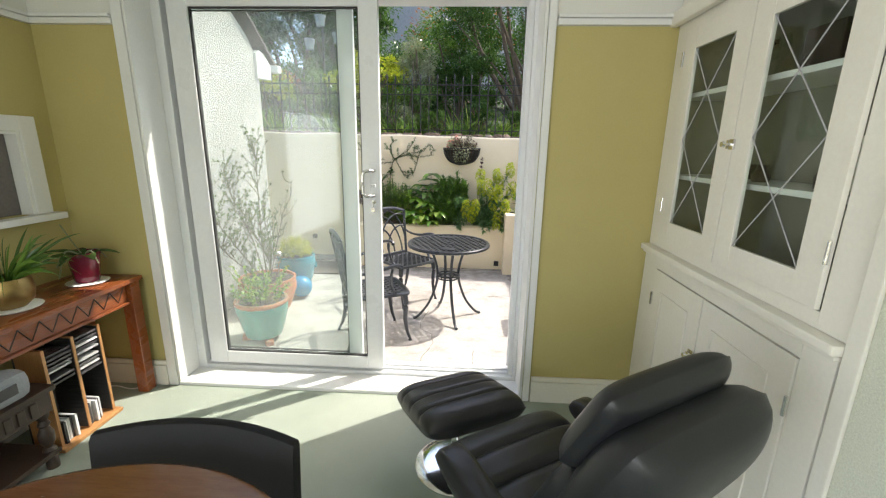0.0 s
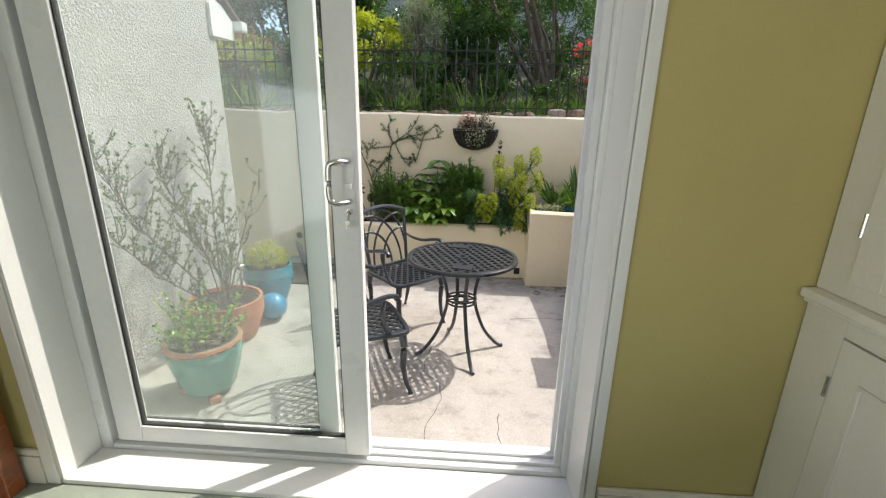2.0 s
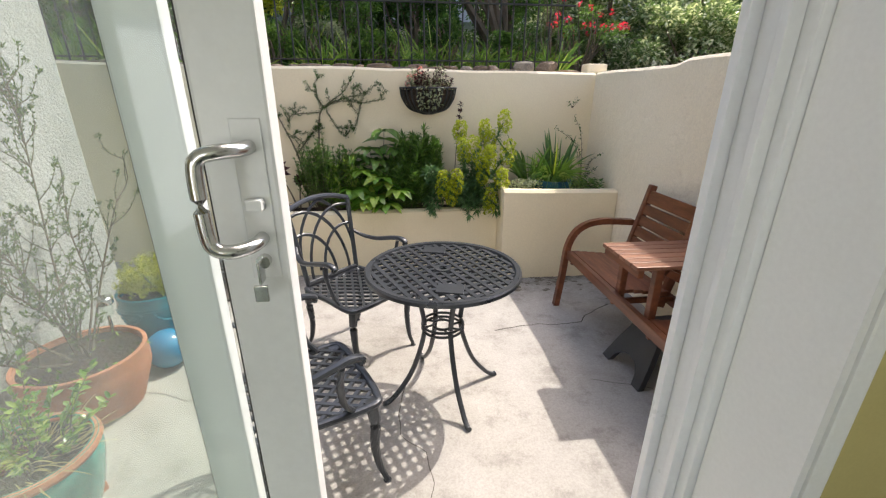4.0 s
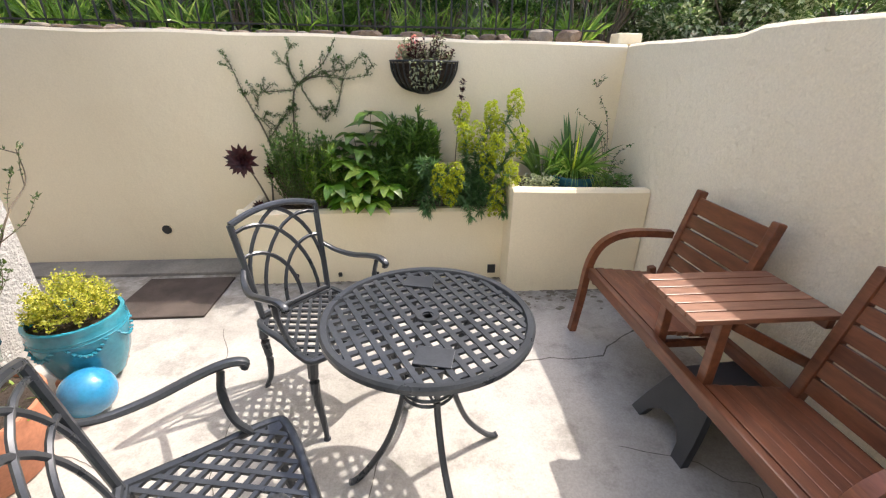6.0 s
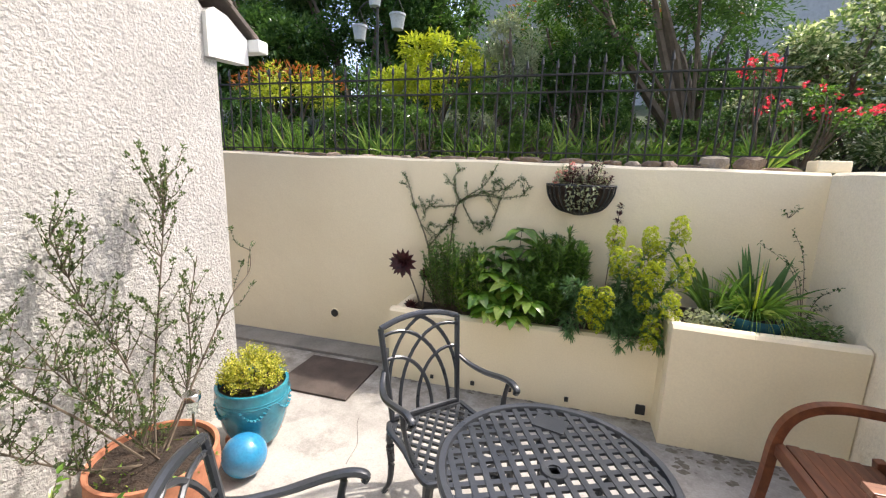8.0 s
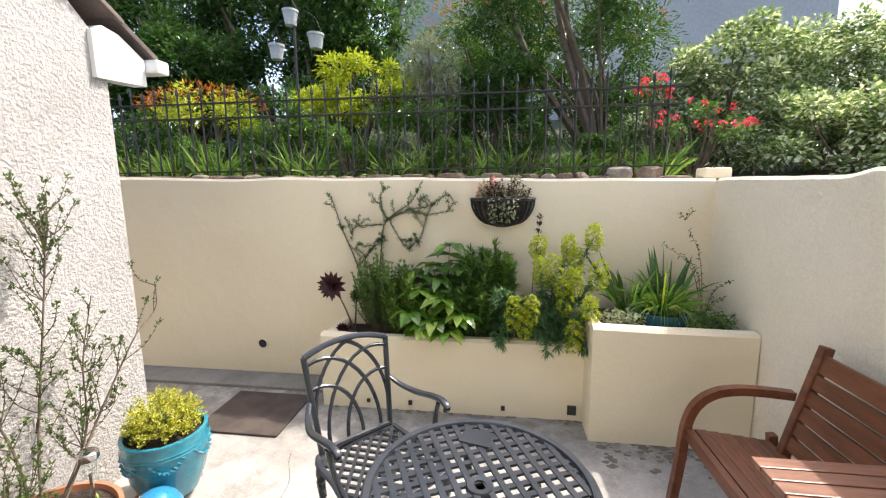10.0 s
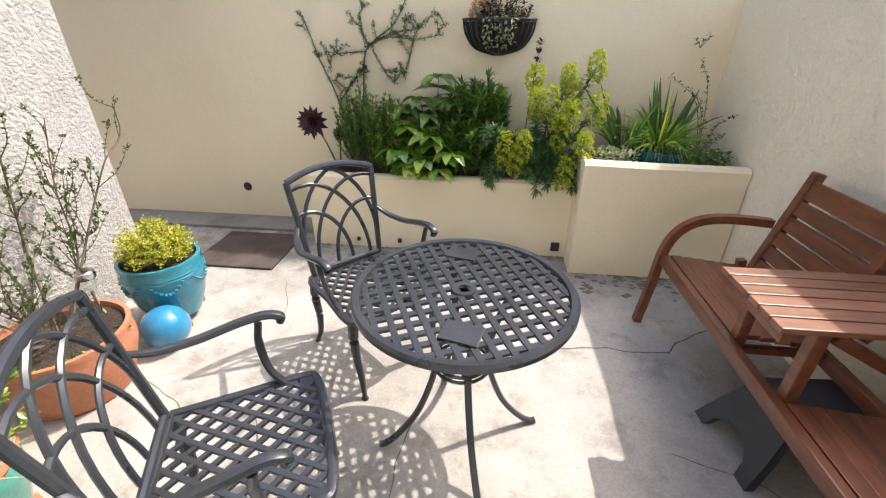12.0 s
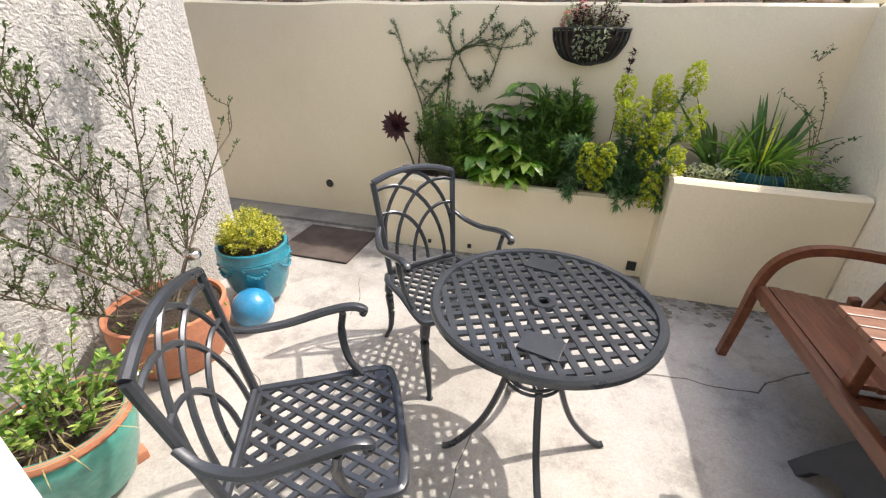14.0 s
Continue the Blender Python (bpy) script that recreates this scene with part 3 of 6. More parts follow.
def garden_table(m):
    tb = thing("garden_table", m, "round dark grey cast aluminium garden table with lattice top", "table")
    bm = bmesh.new()
    ring = [(0.345, 0.735), (0.352, 0.748), (0.372, 0.750), (0.380, 0.742), (0.379, 0.724), (0.366, 0.718), (0.348, 0.722)]
    n = 72
    rows = [[bm.verts.new((r * math.cos(2 * math.pi * k / n), r * math.sin(2 * math.pi * k / n), z)) for r, z in ring] for k in range(n)]
    for k in range(n):
        a, b = rows[k], rows[(k + 1) % n]
        for j in range(len(ring)):
            bm.faces.new((a[j], b[j], b[(j + 1) % len(ring)], a[(j + 1) % len(ring)]))
    part("rim", bm, CAST, tb, smooth=True)
    allin = lambda p: p.length < 0.352
    for base in (0, 1):
        ang = radians(24 + 90 * base)
        bars(tb, ang, 0.0495, 0.0200, 0.728 + 0.003 * base, 0.738 + 0.003 * base, allin, 0.4)
    bm = bmesh.new()
    lathe(bm, [(0.022, 0.726), (0.022, 0.744), (0.042, 0.746), (0.046, 0.738), (0.046, 0.726), (0.022, 0.726)], 24)
    part("hub", bm, CAST, tb, smooth=True)
    for ang, r in ((radians(-88), 0.235), (radians(95), 0.25)):
        boxed("plate", (-0.06, 0.06, -0.045, 0.045, 0.7415, 0.7475), CAST, tb, 0.002, m=Matrix.Translation((r * math.cos(ang), r * math.sin(ang), 0)) @ Matrix.Rotation(radians(-14), 4, "Z"))
    for k in range(4):
        a = radians(-73 + 90 * k)
        c, s = math.cos(a), math.sin(a)
        bm = bmesh.new()
        pts = curve([(r * c, r * s, z) for r, z in ((0.20, 0.722), (0.155, 0.66), (0.115, 0.54), (0.10, 0.42), (0.125, 0.30), (0.18, 0.16), (0.262, 0.05), (0.312, 0.012), (0.332, 0.014))], 5)
        tube(bm, pts, 0.0125, 8, 1.1)
        part("leg", bm, CAST, tb, smooth=True)
    bm = bmesh.new()
    for r, z in ((0.105, 0.43), (0.105, 0.405), (0.05, 0.418)):
        tube(bm, [(r * math.cos(2 * math.pi * k / 24), r * math.sin(2 * math.pi * k / 24), z) for k in range(25)], 0.007, 6, cap=False)
    for k in range(8):
        a = 2 * math.pi * k / 8
        tube(bm, [(0.05 * math.cos(a), 0.05 * math.sin(a), 0.418), (0.105 * math.cos(a + 0.2), 0.105 * math.sin(a + 0.2), 0.418)], 0.006, 6)
    part("waist_ring", bm, CAST, tb, smooth=True)
    return tb


garden_table(pose(1.206, 3.634, -0.005) @ Matrix.Diagonal((0.99, 0.99, 0.965, 1)))


def companion_bench():
    """Two slatted seats joined by a tray; local x is depth from the front, y runs along."""
    be = thing("companion_bench", pose(2.20, 2.963, -0.005), "red-brown wooden companion bench with a slatted tray between two seats", "bench")
    L = 1.57
    boxed("front_rail", (0.0, 0.035, 0.02, L - 0.02, 0.385, 0.445), BENCH_WOOD, be, 0.006)
    boxed("back_rail", (0.42, 0.455, 0.02, L - 0.02, 0.30, 0.36), BENCH_WOOD, be, 0.006)
    for y0, y1 in ((0.03, 0.555), (0.90, L - 0.03)):
        for k in range(6):
            x = 0.042 + k * 0.058
            z = 0.436 - x * 0.11
            boxed("seat_slat", (x, x + 0.052, y0, y1, z - 0.011, z + 0.011), BENCH_WOOD, be, 0.003)
        for y in (y0 + 0.005, y1 - 0.03):
            boxed("seat_bearer", (0.036, 0.42, y, y + 0.025, 0.34, 0.372), BENCH_WOOD, be, 0.003)
        lean = Matrix.Translation((0.385, 0, 0.39)) @ Matrix.Rotation(radians(13), 4, "Y")
        b0, b1 = (0.11, 0.535) if y0 < 0.5 else (0.925, 1.462)
        for k in range(6):
            z = 0.05 + k * 0.078
            boxed("back_slat", (-0.012, 0.010, b0 + 0.04, b1 - 0.04, z, z + (0.066 if k < 5 else 0.085)), BENCH_WOOD, be, 0.003, m=lean)
        for y in (b0, b1 - 0.04):
            bm = bmesh.new()
            box(bm, -0.022, 0.026, y, y + 0.04, -0.10, 0.56, 0.008, m=lean)
            part("back_post", bm, BENCH_WOOD, be)
    # end frames: bent arms that run down into the front legs
    for y in (0.0, L - 0.04):
        bm = bmesh.new()
        pts = curve([(-0.035, 0, 0.0), (-0.01, 0, 0.25), (0.005, 0, 0.45), (0.045, 0, 0.565), (0.12, 0, 0.63), (0.22, 0, 0.655), (0.34, 0, 0.655), (0.475, 0, 0.645)], 6)
        rings = []
        for i, p in enumerate(pts):
            d = (pts[min(i + 1, len(pts) - 1)] - pts[max(i - 1, 0)]).normalized()
            nn = Vector((-d.z, 0, d.x)) * 0.02
            rings.append([bm.verts.new(q) for q in (p - nn + Vector((0, y, 0)), p - nn + Vector((0, y + 0.042, 0)), p + nn + Vector((0, y + 0.042, 0)), p + nn + Vector((0, y, 0)))])
        for a, b in zip(rings, rings[1:]):
            for k in range(4):
                bm.faces.new((a[k], a[(k + 1) % 4], b[(k + 1) % 4], b[k]))
        bm.faces.new(rings[0][::-1])
        bm.faces.new(rings[-1])
        bmesh.ops.bevel(bm, geom=[e for e in bm.edges if len(e.link_faces) == 2 and e.calc_face_angle(0) > 1.0], offset=0.006, segments=2, affect="EDGES")
        part("arm", bm, BENCH_WOOD, be)
        bm = bmesh.new()
        box(bm, -0.02, 0.02, y + 0.001, y + 0.041, -0.02, 0.42, 0.006, m=Matrix.Translation((0.46, 0, 0.02)) @ Matrix.Rotation(radians(-8), 4, "Y"))
        part("rear_leg", bm, BENCH_WOOD, be)
    # tray
    ty0, ty1 = 0.548, 0.910
    for k in range(6):
        y = ty0 + 0.002 + k * ((ty1 - ty0) / 6)
        boxed("tray_slat", (-0.075, 0.485, y, y + (ty1 - ty0) / 6 - 0.006, 0.712, 0.732), TRAY_WOOD, be, 0.003)
    for x in (-0.06, 0.44):
        boxed("tray_bearer", (x, x + 0.03, ty0 + 0.01, ty1 - 0.01, 0.670, 0.7105), BENCH_WOOD, be, 0.003)
    for y in (ty0 + 0.012, ty1 - 0.052):
        boxed("tray_post", (0.037, 0.077, y, y + 0.04, 0.36, 0.710), BENCH_WOOD, be, 0.005)
        boxed("tray_brace", (-0.02, 0.02, y + 0.008, y + 0.032, -0.46, 0.0), BENCH_WOOD, be, 0.004, m=Matrix.Translation((0.10, 0, 0.69)) @ Matrix.Rotation(radians(-62), 4, "Y"))
    return be


companion_bench()


def step_stool(m):
    st = thing("step_stool", m, "dark grey plastic folding step stool under the bench", "stool")
    bm = bmesh.new()
    box(bm, -0.20, 0.20, -0.12, 0.12, 0.245, 0.275, 0.012)
    part("top", bm, PLASTIC_DARK, st)
    outer = [(-0.18, 0.0), (-0.155, 0.11), (-0.115, 0.244), (0.0, 0.244), (0.115, 0.244), (0.155, 0.11), (0.18, 0.0)]
    inner = [(-0.115, 0.0), (-0.098, 0.055), (-0.055, 0.095), (0.0, 0.105), (0.055, 0.095), (0.098, 0.055), (0.115, 0.0)]
    for sx in (-1, 1):
        bm = bmesh.new()
        ring = []
        for (yo, zo), (yi, zi) in zip(outer, inner):
            xo, xi = 0.19 + 0.12 * (1 - zo / 0.245), 0.19 + 0.12 * (1 - zi / 0.245)
            ring.append([bm.verts.new(v) for v in ((sx * xo, yo, zo), (sx * (xo - 0.035), yo, zo), (sx * (xi - 0.035), yi, zi), (sx * xi, yi, zi))])
        for p, q in zip(ring, ring[1:]):
            for k in range(4):
                bm.faces.new((p[k], p[(k + 1) % 4], q[(k + 1) % 4], q[k]))
        bm.faces.new(ring[0])
        bm.faces.new(ring[-1][::-1])
        part("leg", bm, PLASTIC_DARK, st)
    return st


step_stool(pose(2.55, 3.71, -0.005, 0, 0, 4))


# ---- plants ----
rng = random.Random(7)


class Leaves:
    """Collects many small leaf blades into one mesh."""

    def __init__(self):
        self.v, self.f = [], []

    def blade(self, p, d, length, width, droop=0.0, segs=2, up=None, fold=0.25, tip=0.05):
        d = Vector(d).normalized()
        up = Vector(up) if up else Vector((rng.uniform(-0.4, 0.4), rng.uniform(-0.4, 0.4), 1))
        s = d.cross(up)
        if s.length < 1e-3:
            s = d.cross(Vector((1, 0, 0)))
        s.normalize()
        n = s.cross(d)
        p = Vector(p)
        if segs == 1:
            b = len(self.v)
            self.v += [p, p + d * length * 0.45 + s * width / 2 + n * width * fold, p + d * length - Vector((0, 0, droop * length)), p + d * length * 0.45 - s * width / 2 + n * width * fold]
            self.f += [(b, b + 1, b + 2), (b, b + 2, b + 3)]
            return
        b = len(self.v)
        for k in range(segs + 1):
            t = k / segs
            w = width / 2 * max(tip, math.sin(math.pi * min(1, 0.12 + t * 0.88)) ** 0.8)
            c = p + d * length * t - Vector((0, 0, droop * length * t * t))
            self.v += [c + s * w + n * w * fold, c, c - s * w + n * w * fold]
        for k in range(segs):
            o = b + 3 * k
            self.f += [(o, o + 1, o + 4, o + 3), (o + 1, o + 2, o + 5, o + 4)]

    def build(self, name, material, parent, label=""):
        return raw(name, self.v, self.f, material, parent, label=label)


def rnd_dir(zmin=-1.0):
    while True:
        v = Vector((rng.uniform(-1, 1), rng.uniform(-1, 1), rng.uniform(-1, 1)))
        if 0.1 < v.length < 1 and v.z / v.length > zmin:
            return v.normalized()


LEAF_DARK = foliage("dark_green_leaf", (0.028, 0.070, 0.022), (0.085, 0.165, 0.046), 0.26)
LEAF_MID = foliage("mid_green_leaf", (0.045, 0.115, 0.026), (0.155, 0.270, 0.058), 0.28)
LEAF_STRAP = foliage("strap_green_leaf", (0.055, 0.14, 0.025), (0.18, 0.31, 0.06), 0.27, c=(0.36, 0.45, 0.13))
LEAF_GOLD = foliage("golden_leaf", (0.24, 0.31, 0.03), (0.52, 0.54, 0.06))
LEAF_LIME = foliage("lime_flower_head", (0.22, 0.29, 0.02), (0.56, 0.58, 0.05), 0.6)
LEAF_BLUE = foliage("blue_green_leaf", (0.055, 0.14, 0.055), (0.15, 0.27, 0.12), 0.42)
LEAF_SILVER = foliage("silver_leaf", (0.20, 0.23, 0.16), (0.36, 0.39, 0.29), 0.6)
# third colour: cream variegation, whitened further to stand for sun glints
LEAF_VARIEGATED = foliage("glinting_variegated_leaf", (0.078, 0.155, 0.046), (0.26, 0.33, 0.17), 0.20, c=(0.80, 0.80, 0.66))
LEAF_RED = foliage("red_young_leaf", (0.30, 0.06, 0.02), (0.38, 0.16, 0.04))
FLOWER_RED = foliage("red_flower", (0.60, 0.02, 0.07), (0.78, 0.07, 0.15), 0.6)
FLOWER_PINK = foliage("pink_flower", (0.60, 0.16, 0.20), (0.70, 0.30, 0.30), 0.6)
LEAF_PURPLE = foliage("dark_purple_leaf", (0.035, 0.010, 0.014), (0.075, 0.020, 0.025), 0.4)
LEAF_AUCUBA = foliage("spotted_laurel_leaf", (0.07, 0.18, 0.022), (0.15, 0.29, 0.04), 0.25, c=(0.33, 0.44, 0.09))
LEAF_OLIVE = foliage("small_olive_green_leaf", (0.035, 0.065, 0.018), (0.11, 0.165, 0.045), 0.4)
LEAF_BOX = foliage("yellow_edged_box_leaf", (0.17, 0.22, 0.02), (0.42, 0.42, 0.045), 0.45, c=(0.66, 0.60, 0.12))


def stems(bm, lines, r):
    for ln in lines:
        n = len(ln)
        tube(bm, ln, [r * (1 - 0.65 * k / (n - 1)) for k in range(n)], 5)


def crown(lv, centre, radii, n, length, width, shell=0.45, clumps=26, droop=0.1, zmin=-0.6, seg=1):
    """An uneven crown: leaves gather in clumps on and under a lumpy outline, with gaps."""
    c = Vector(centre)
    cl = []
    for _ in range(clumps):
        d = rnd_dir(zmin)
        k = rng.uniform(shell, 1.0)
        cl.append((c + Vector((d.x * radii[0], d.y * radii[1], d.z * radii[2])) * k, rng.uniform(0.16, 0.34)))
    rr = sum(radii) / 3
    for _ in range(n):
        q, k = rng.choice(cl)
        d = rnd_dir(-0.5)
        p = q + d * rr * k * rng.uniform(0.3, 1.0)
        lv.blade(p, (d + rnd_dir() * 0.6 + Vector((0, 0, -droop))), length * rng.uniform(0.6, 1.25), width * rng.uniform(0.7, 1.2), 0.1, seg)


def shrub(name, base, centre, radii, n, length, width, material, label, category="shrub", trunk_r=0.03, limbs=6, clumps=26, group="", extra=None, zmin=-0.6, seg=1):
    sh = thing(name, Matrix.Translation(base), label, category, group)
    b = Vector(base)
    c = Vector(centre) - b
    bm = bmesh.new()
    for k in range(limbs):
        bm = bmesh.new() if k == 0 or trunk_r < 0.025 else bm
        d = rnd_dir(-0.2)
        tip = c + Vector((d.x * radii[0], d.y * radii[1], d.z * radii[2])) * 0.75
        o = Vector((rng.uniform(-1, 1), rng.uniform(-1, 1), 0)) * trunk_r
        mid = o.lerp(tip, 0.5) + Vector((rng.uniform(-1, 1), rng.uniform(-1, 1), 0)) * 0.12 * c.length
        stems(bm, [curve([o, mid, tip], 4)], trunk_r * rng.uniform(0.5, 1))
        if trunk_r < 0.025:
            part("branch", bm, BARK, sh, smooth=True)
    if trunk_r >= 0.025:
        part("trunk", bm, BARK, sh, smooth=True)
    lv = Leaves()
    crown(lv, c, radii, n, length, width, clumps=clumps, zmin=zmin, seg=seg)
    lv.build("crown", material, sh)
    if extra:
        lv = Leaves()
        m2, n2, l2, w2, top = extra
        for _ in range(n2):
            d = rnd_dir(top)
            p = c + Vector((d.x * radii[0], d.y * radii[1], d.z * radii[2])) * rng.uniform(0.85, 1.12)
            lv.blade(p, d + rnd_dir() * 0.5, l2 * rng.uniform(0.6, 1.2), w2, 0.1, 1)
        if m2 is not FLOWER_RED:
            lv.build("young_leaves", m2, sh)
        else:
            for _ in range(n2 // 5):
                d = rnd_dir(top)
                q = c + Vector((d.x * radii[0], d.y * radii[1], d.z * radii[2])) * rng.uniform(0.9, 1.1)
                lv = Leaves()
                for _ in range(9):
                    g = rnd_dir()
                    lv.blade(q + g * 0.012, g, l2 * 0.7, w2 * 0.8, 0, 1)
                lv.build("flower_truss", m2, sh)
    return sh


def strap_clump(name, base, n, length, width, material, label, spread=0.5, parent=None, category="plant", group="", sag=1.3):
    cl = thing(name, Matrix.Translation(base), label, category, group) if parent is None else parent
    lv = Leaves()
    for _ in range(n):
        a = rng.uniform(0, 2 * math.pi)
        t = rng.uniform(0.15, 1) * spread
        d = Vector((math.cos(a) * t, math.sin(a) * t, 1))
        ln = length * rng.uniform(0.6, 1.1)
        bend = min(rng.uniform(0.1, 0.55) * spread * sag, d.normalized().z + 0.02 / ln)
        lv.blade(Vector((math.cos(a), math.sin(a), 0)) * rng.uniform(0, 0.05), d, ln, width * rng.uniform(0.7, 1.2), bend, 6, up=(math.cos(a + 1.57), math.sin(a + 1.57), 0.2))
    lv.build("leaves", material, cl)
    return cl


# pots along the wing wall
def pot(name, m, prof, glaze, label, rim=None, soil=(0.15, 0.3), feet=None):
    p = thing(name, m, label, "plant pot", "pots along the white wall")
    bm = bmesh.new()
    lathe(bm, prof, 44)
    part("body", bm, glaze, p, smooth=True)
    if rim:
        r, z = rim
        bm = bmesh.new()
        lathe(bm, [(r - 0.022, z - 0.03), (r - 0.004, z - 0.03), (r + 0.007, z - 0.012), (r + 0.003, z + 0.004), (r - 0.014, z + 0.006), (r - 0.026, z - 0.008), (r - 0.022, z - 0.03)], 44)
        part("rim", bm, TERRACOTTA, p, "bare terracotta rim", smooth=True)
    bm = bmesh.new()
    lathe(bm, [(0.0, soil[1] + 0.015), (soil[0] * 0.5, soil[1] + 0.01), (soil[0], soil[1])], 24, 0.02)
    for v in bm.verts:
        v.co.z += 0.01 * noise.noise(v.co * 30)
    part("soil", bm, SOIL, p, smooth=True)
    for a in feet or ():
        boxed("pot_foot", (0.10, 0.17, -0.03, 0.03, 0.0, 0.045), TERRACOTTA, p, 0.008, m=Matrix.Rotation(radians(a), 4, "Z"))
    return p


def bowl(r, h, neck=0.97, wall=0.02, foot=0.6, z0=0.04):
    out = [(r * foot, z0), (r * (foot + 0.10), z0 + 0.01), (r * 0.86, z0 + h * 0.30), (r * 0.99, z0 + h * 0.62), (r * 1.0, z0 + h * 0.78), (r * neck, h - 0.03), (r, h - 0.01), (r * 0.99, h)]
    inn = [(r - wall, h), (r * neck - wall, h - 0.04), (r * 0.8, h * 0.6)]
    return out + inn


pot("teal_pot", pose(-0.282, 3.021, -0.005), bowl(0.200, 0.355), TEAL_GLAZE, "teal glazed plant pot with a bare terracotta rim", (0.200, 0.350), (0.182, 0.327), (-50, 70, 190))
pot("terracotta_pot", pose(-0.555, 3.686, -0.005), bowl(0.265, 0.315, z0=0.0, foot=0.65), TERRACOTTA, "large round terracotta plant pot", None, (0.248, 0.290))
blue = pot("blue_pot", pose(-0.493, 4.252, -0.005), bowl(0.202, 0.395, foot=0.55), BLUE_GLAZE, "turquoise blue glazed plant pot on clay feet", None, (0.184, 0.362), (-40, 80, 200))
bm = bmesh.new()
for z, r in ((0.335, 0.199), (0.318, 0.200)):
    tube(bm, [(-0.493 + r * math.cos(2 * math.pi * k / 40), 4.252 + r * math.sin(2 * math.pi * k / 40), z - 0.005) for k in range(41)], 0.005, 6, cap=False)
for k in range(6):
    a = 2 * math.pi * k / 6 + 0.2
    for t in range(9):
        g = a + (t - 4) * 0.09
        z = 0.30 - 0.05 * (1 - ((t - 4) / 4) ** 2)
        tube(bm, [(-0.493 + 0.200 * math.cos(g - 0.06), 4.252 + 0.200 * math.sin(g - 0.06), z + 0.008), (-0.493 + 0.203 * math.cos(g), 4.252 + 0.203 * math.sin(g), z), (-0.493 + 0.200 * math.cos(g + 0.06), 4.252 + 0.200 * math.sin(g + 0.06), z - 0.006)], [0.003, 0.009, 0.003], 6)
band = part("moulded_band", bm, BLUE_GLAZE, None, "raised glazed leaf band", smooth=True)
band.parent = blue
band.matrix_parent_inverse = blue.matrix_world.inverted()
bm = bmesh.new()
lathe(bm, [(0.115 * math.sin(math.pi * k / 24) + 1e-5, 0.115 - 0.115 * math.cos(math.pi * k / 24)) for k in range(25)], 40)
ball = part("garden_ball", bm, BALL_GLAZE, None, "bright blue glazed ceramic garden ball on the patio", True, "ornament")
ball.location = (-0.36, 4.012, -0.007)

# clipped golden bush in the blue pot
bush = thing("box_bush", pose(-0.493, 4.252, 0.33), "small yellow-green variegated bush in the blue pot", "shrub")
bm = bmesh.new()
for k in range(9):
    a = 2 * math.pi * k / 9
    stems(bm, [curve([(0.02 * math.cos(a), 0.02 * math.sin(a), 0), (0.06 * math.cos(a), 0.06 * math.sin(a), 0.1), (0.11 * math.cos(a), 0.11 * math.sin(a), 0.2)], 4)], 0.005)
part("stem", bm, BARK, bush)
lv = Leaves()
for _ in range(230):
    d = rnd_dir(-0.15)
    k = rng.uniform(0.80, 1.08)
    end = Vector((d.x * 0.185 * k, d.y * 0.185 * k, 0.10 + d.z * 0.17 * k))
    o = Vector((d.x * 0.04, d.y * 0.04, 0.05))
    for k in range(24):
        t = 0.5 + 0.5 * k / 23
        lv.blade(o.lerp(end, t) + rnd_dir() * 0.010, (end - o).normalized() * 0.5 + rnd_dir(), rng.uniform(0.011, 0.017), rng.uniform(0.009, 0.012), 0, 1)
lv.build("crown", LEAF_BOX, bush)


def leggy_shrub(base, lines, label, twig_n, leaf_n, r=0.009):
    sh = thing("leggy_shrub", Matrix.Translation(base), label, "shrub")
    lv = Leaves()
    for ln in lines:
        bm = bmesh.new()
        c = curve(ln, 7)
        stems(bm, [c], r)
        for _ in range(twig_n):
            i = rng.randrange(len(c) // 4, len(c))
            o = c[i]
            if o.y > 0.44 and rng.random() < 0.85:
                continue
            d = (rnd_dir(-0.1) + Vector((0.15, 0.05, 0.7))).normalized()
            d.x *= 0.8
            tl = rng.uniform(0.08, 0.24)
            tw = curve([o, o + d * tl * 0.5 + rnd_dir() * 0.02, o + d * tl + Vector((0, 0, 0.03))], 4)
            if min(q.x for q in tw) + base[0] < -0.91:
                continue
            stems(bm, [tw], 0.0028)
            for q in tw[2:]:
                for _ in range(3):
                    lv.blade(q, rnd_dir(-0.2) + d * 0.4, rng.uniform(0.012, 0.024), rng.uniform(0.007, 0.011), 0, 1)
            for _ in range(leaf_n):
                lv.blade(tw[-1] + rnd_dir() * 0.012, rnd_dir(0) + d * 0.6, rng.uniform(0.014, 0.030), rng.uniform(0.009, 0.013), 0, 1)
        part("branch", bm, BARK, sh)
    lv.build("leaves", LEAF_OLIVE, sh)
    return sh


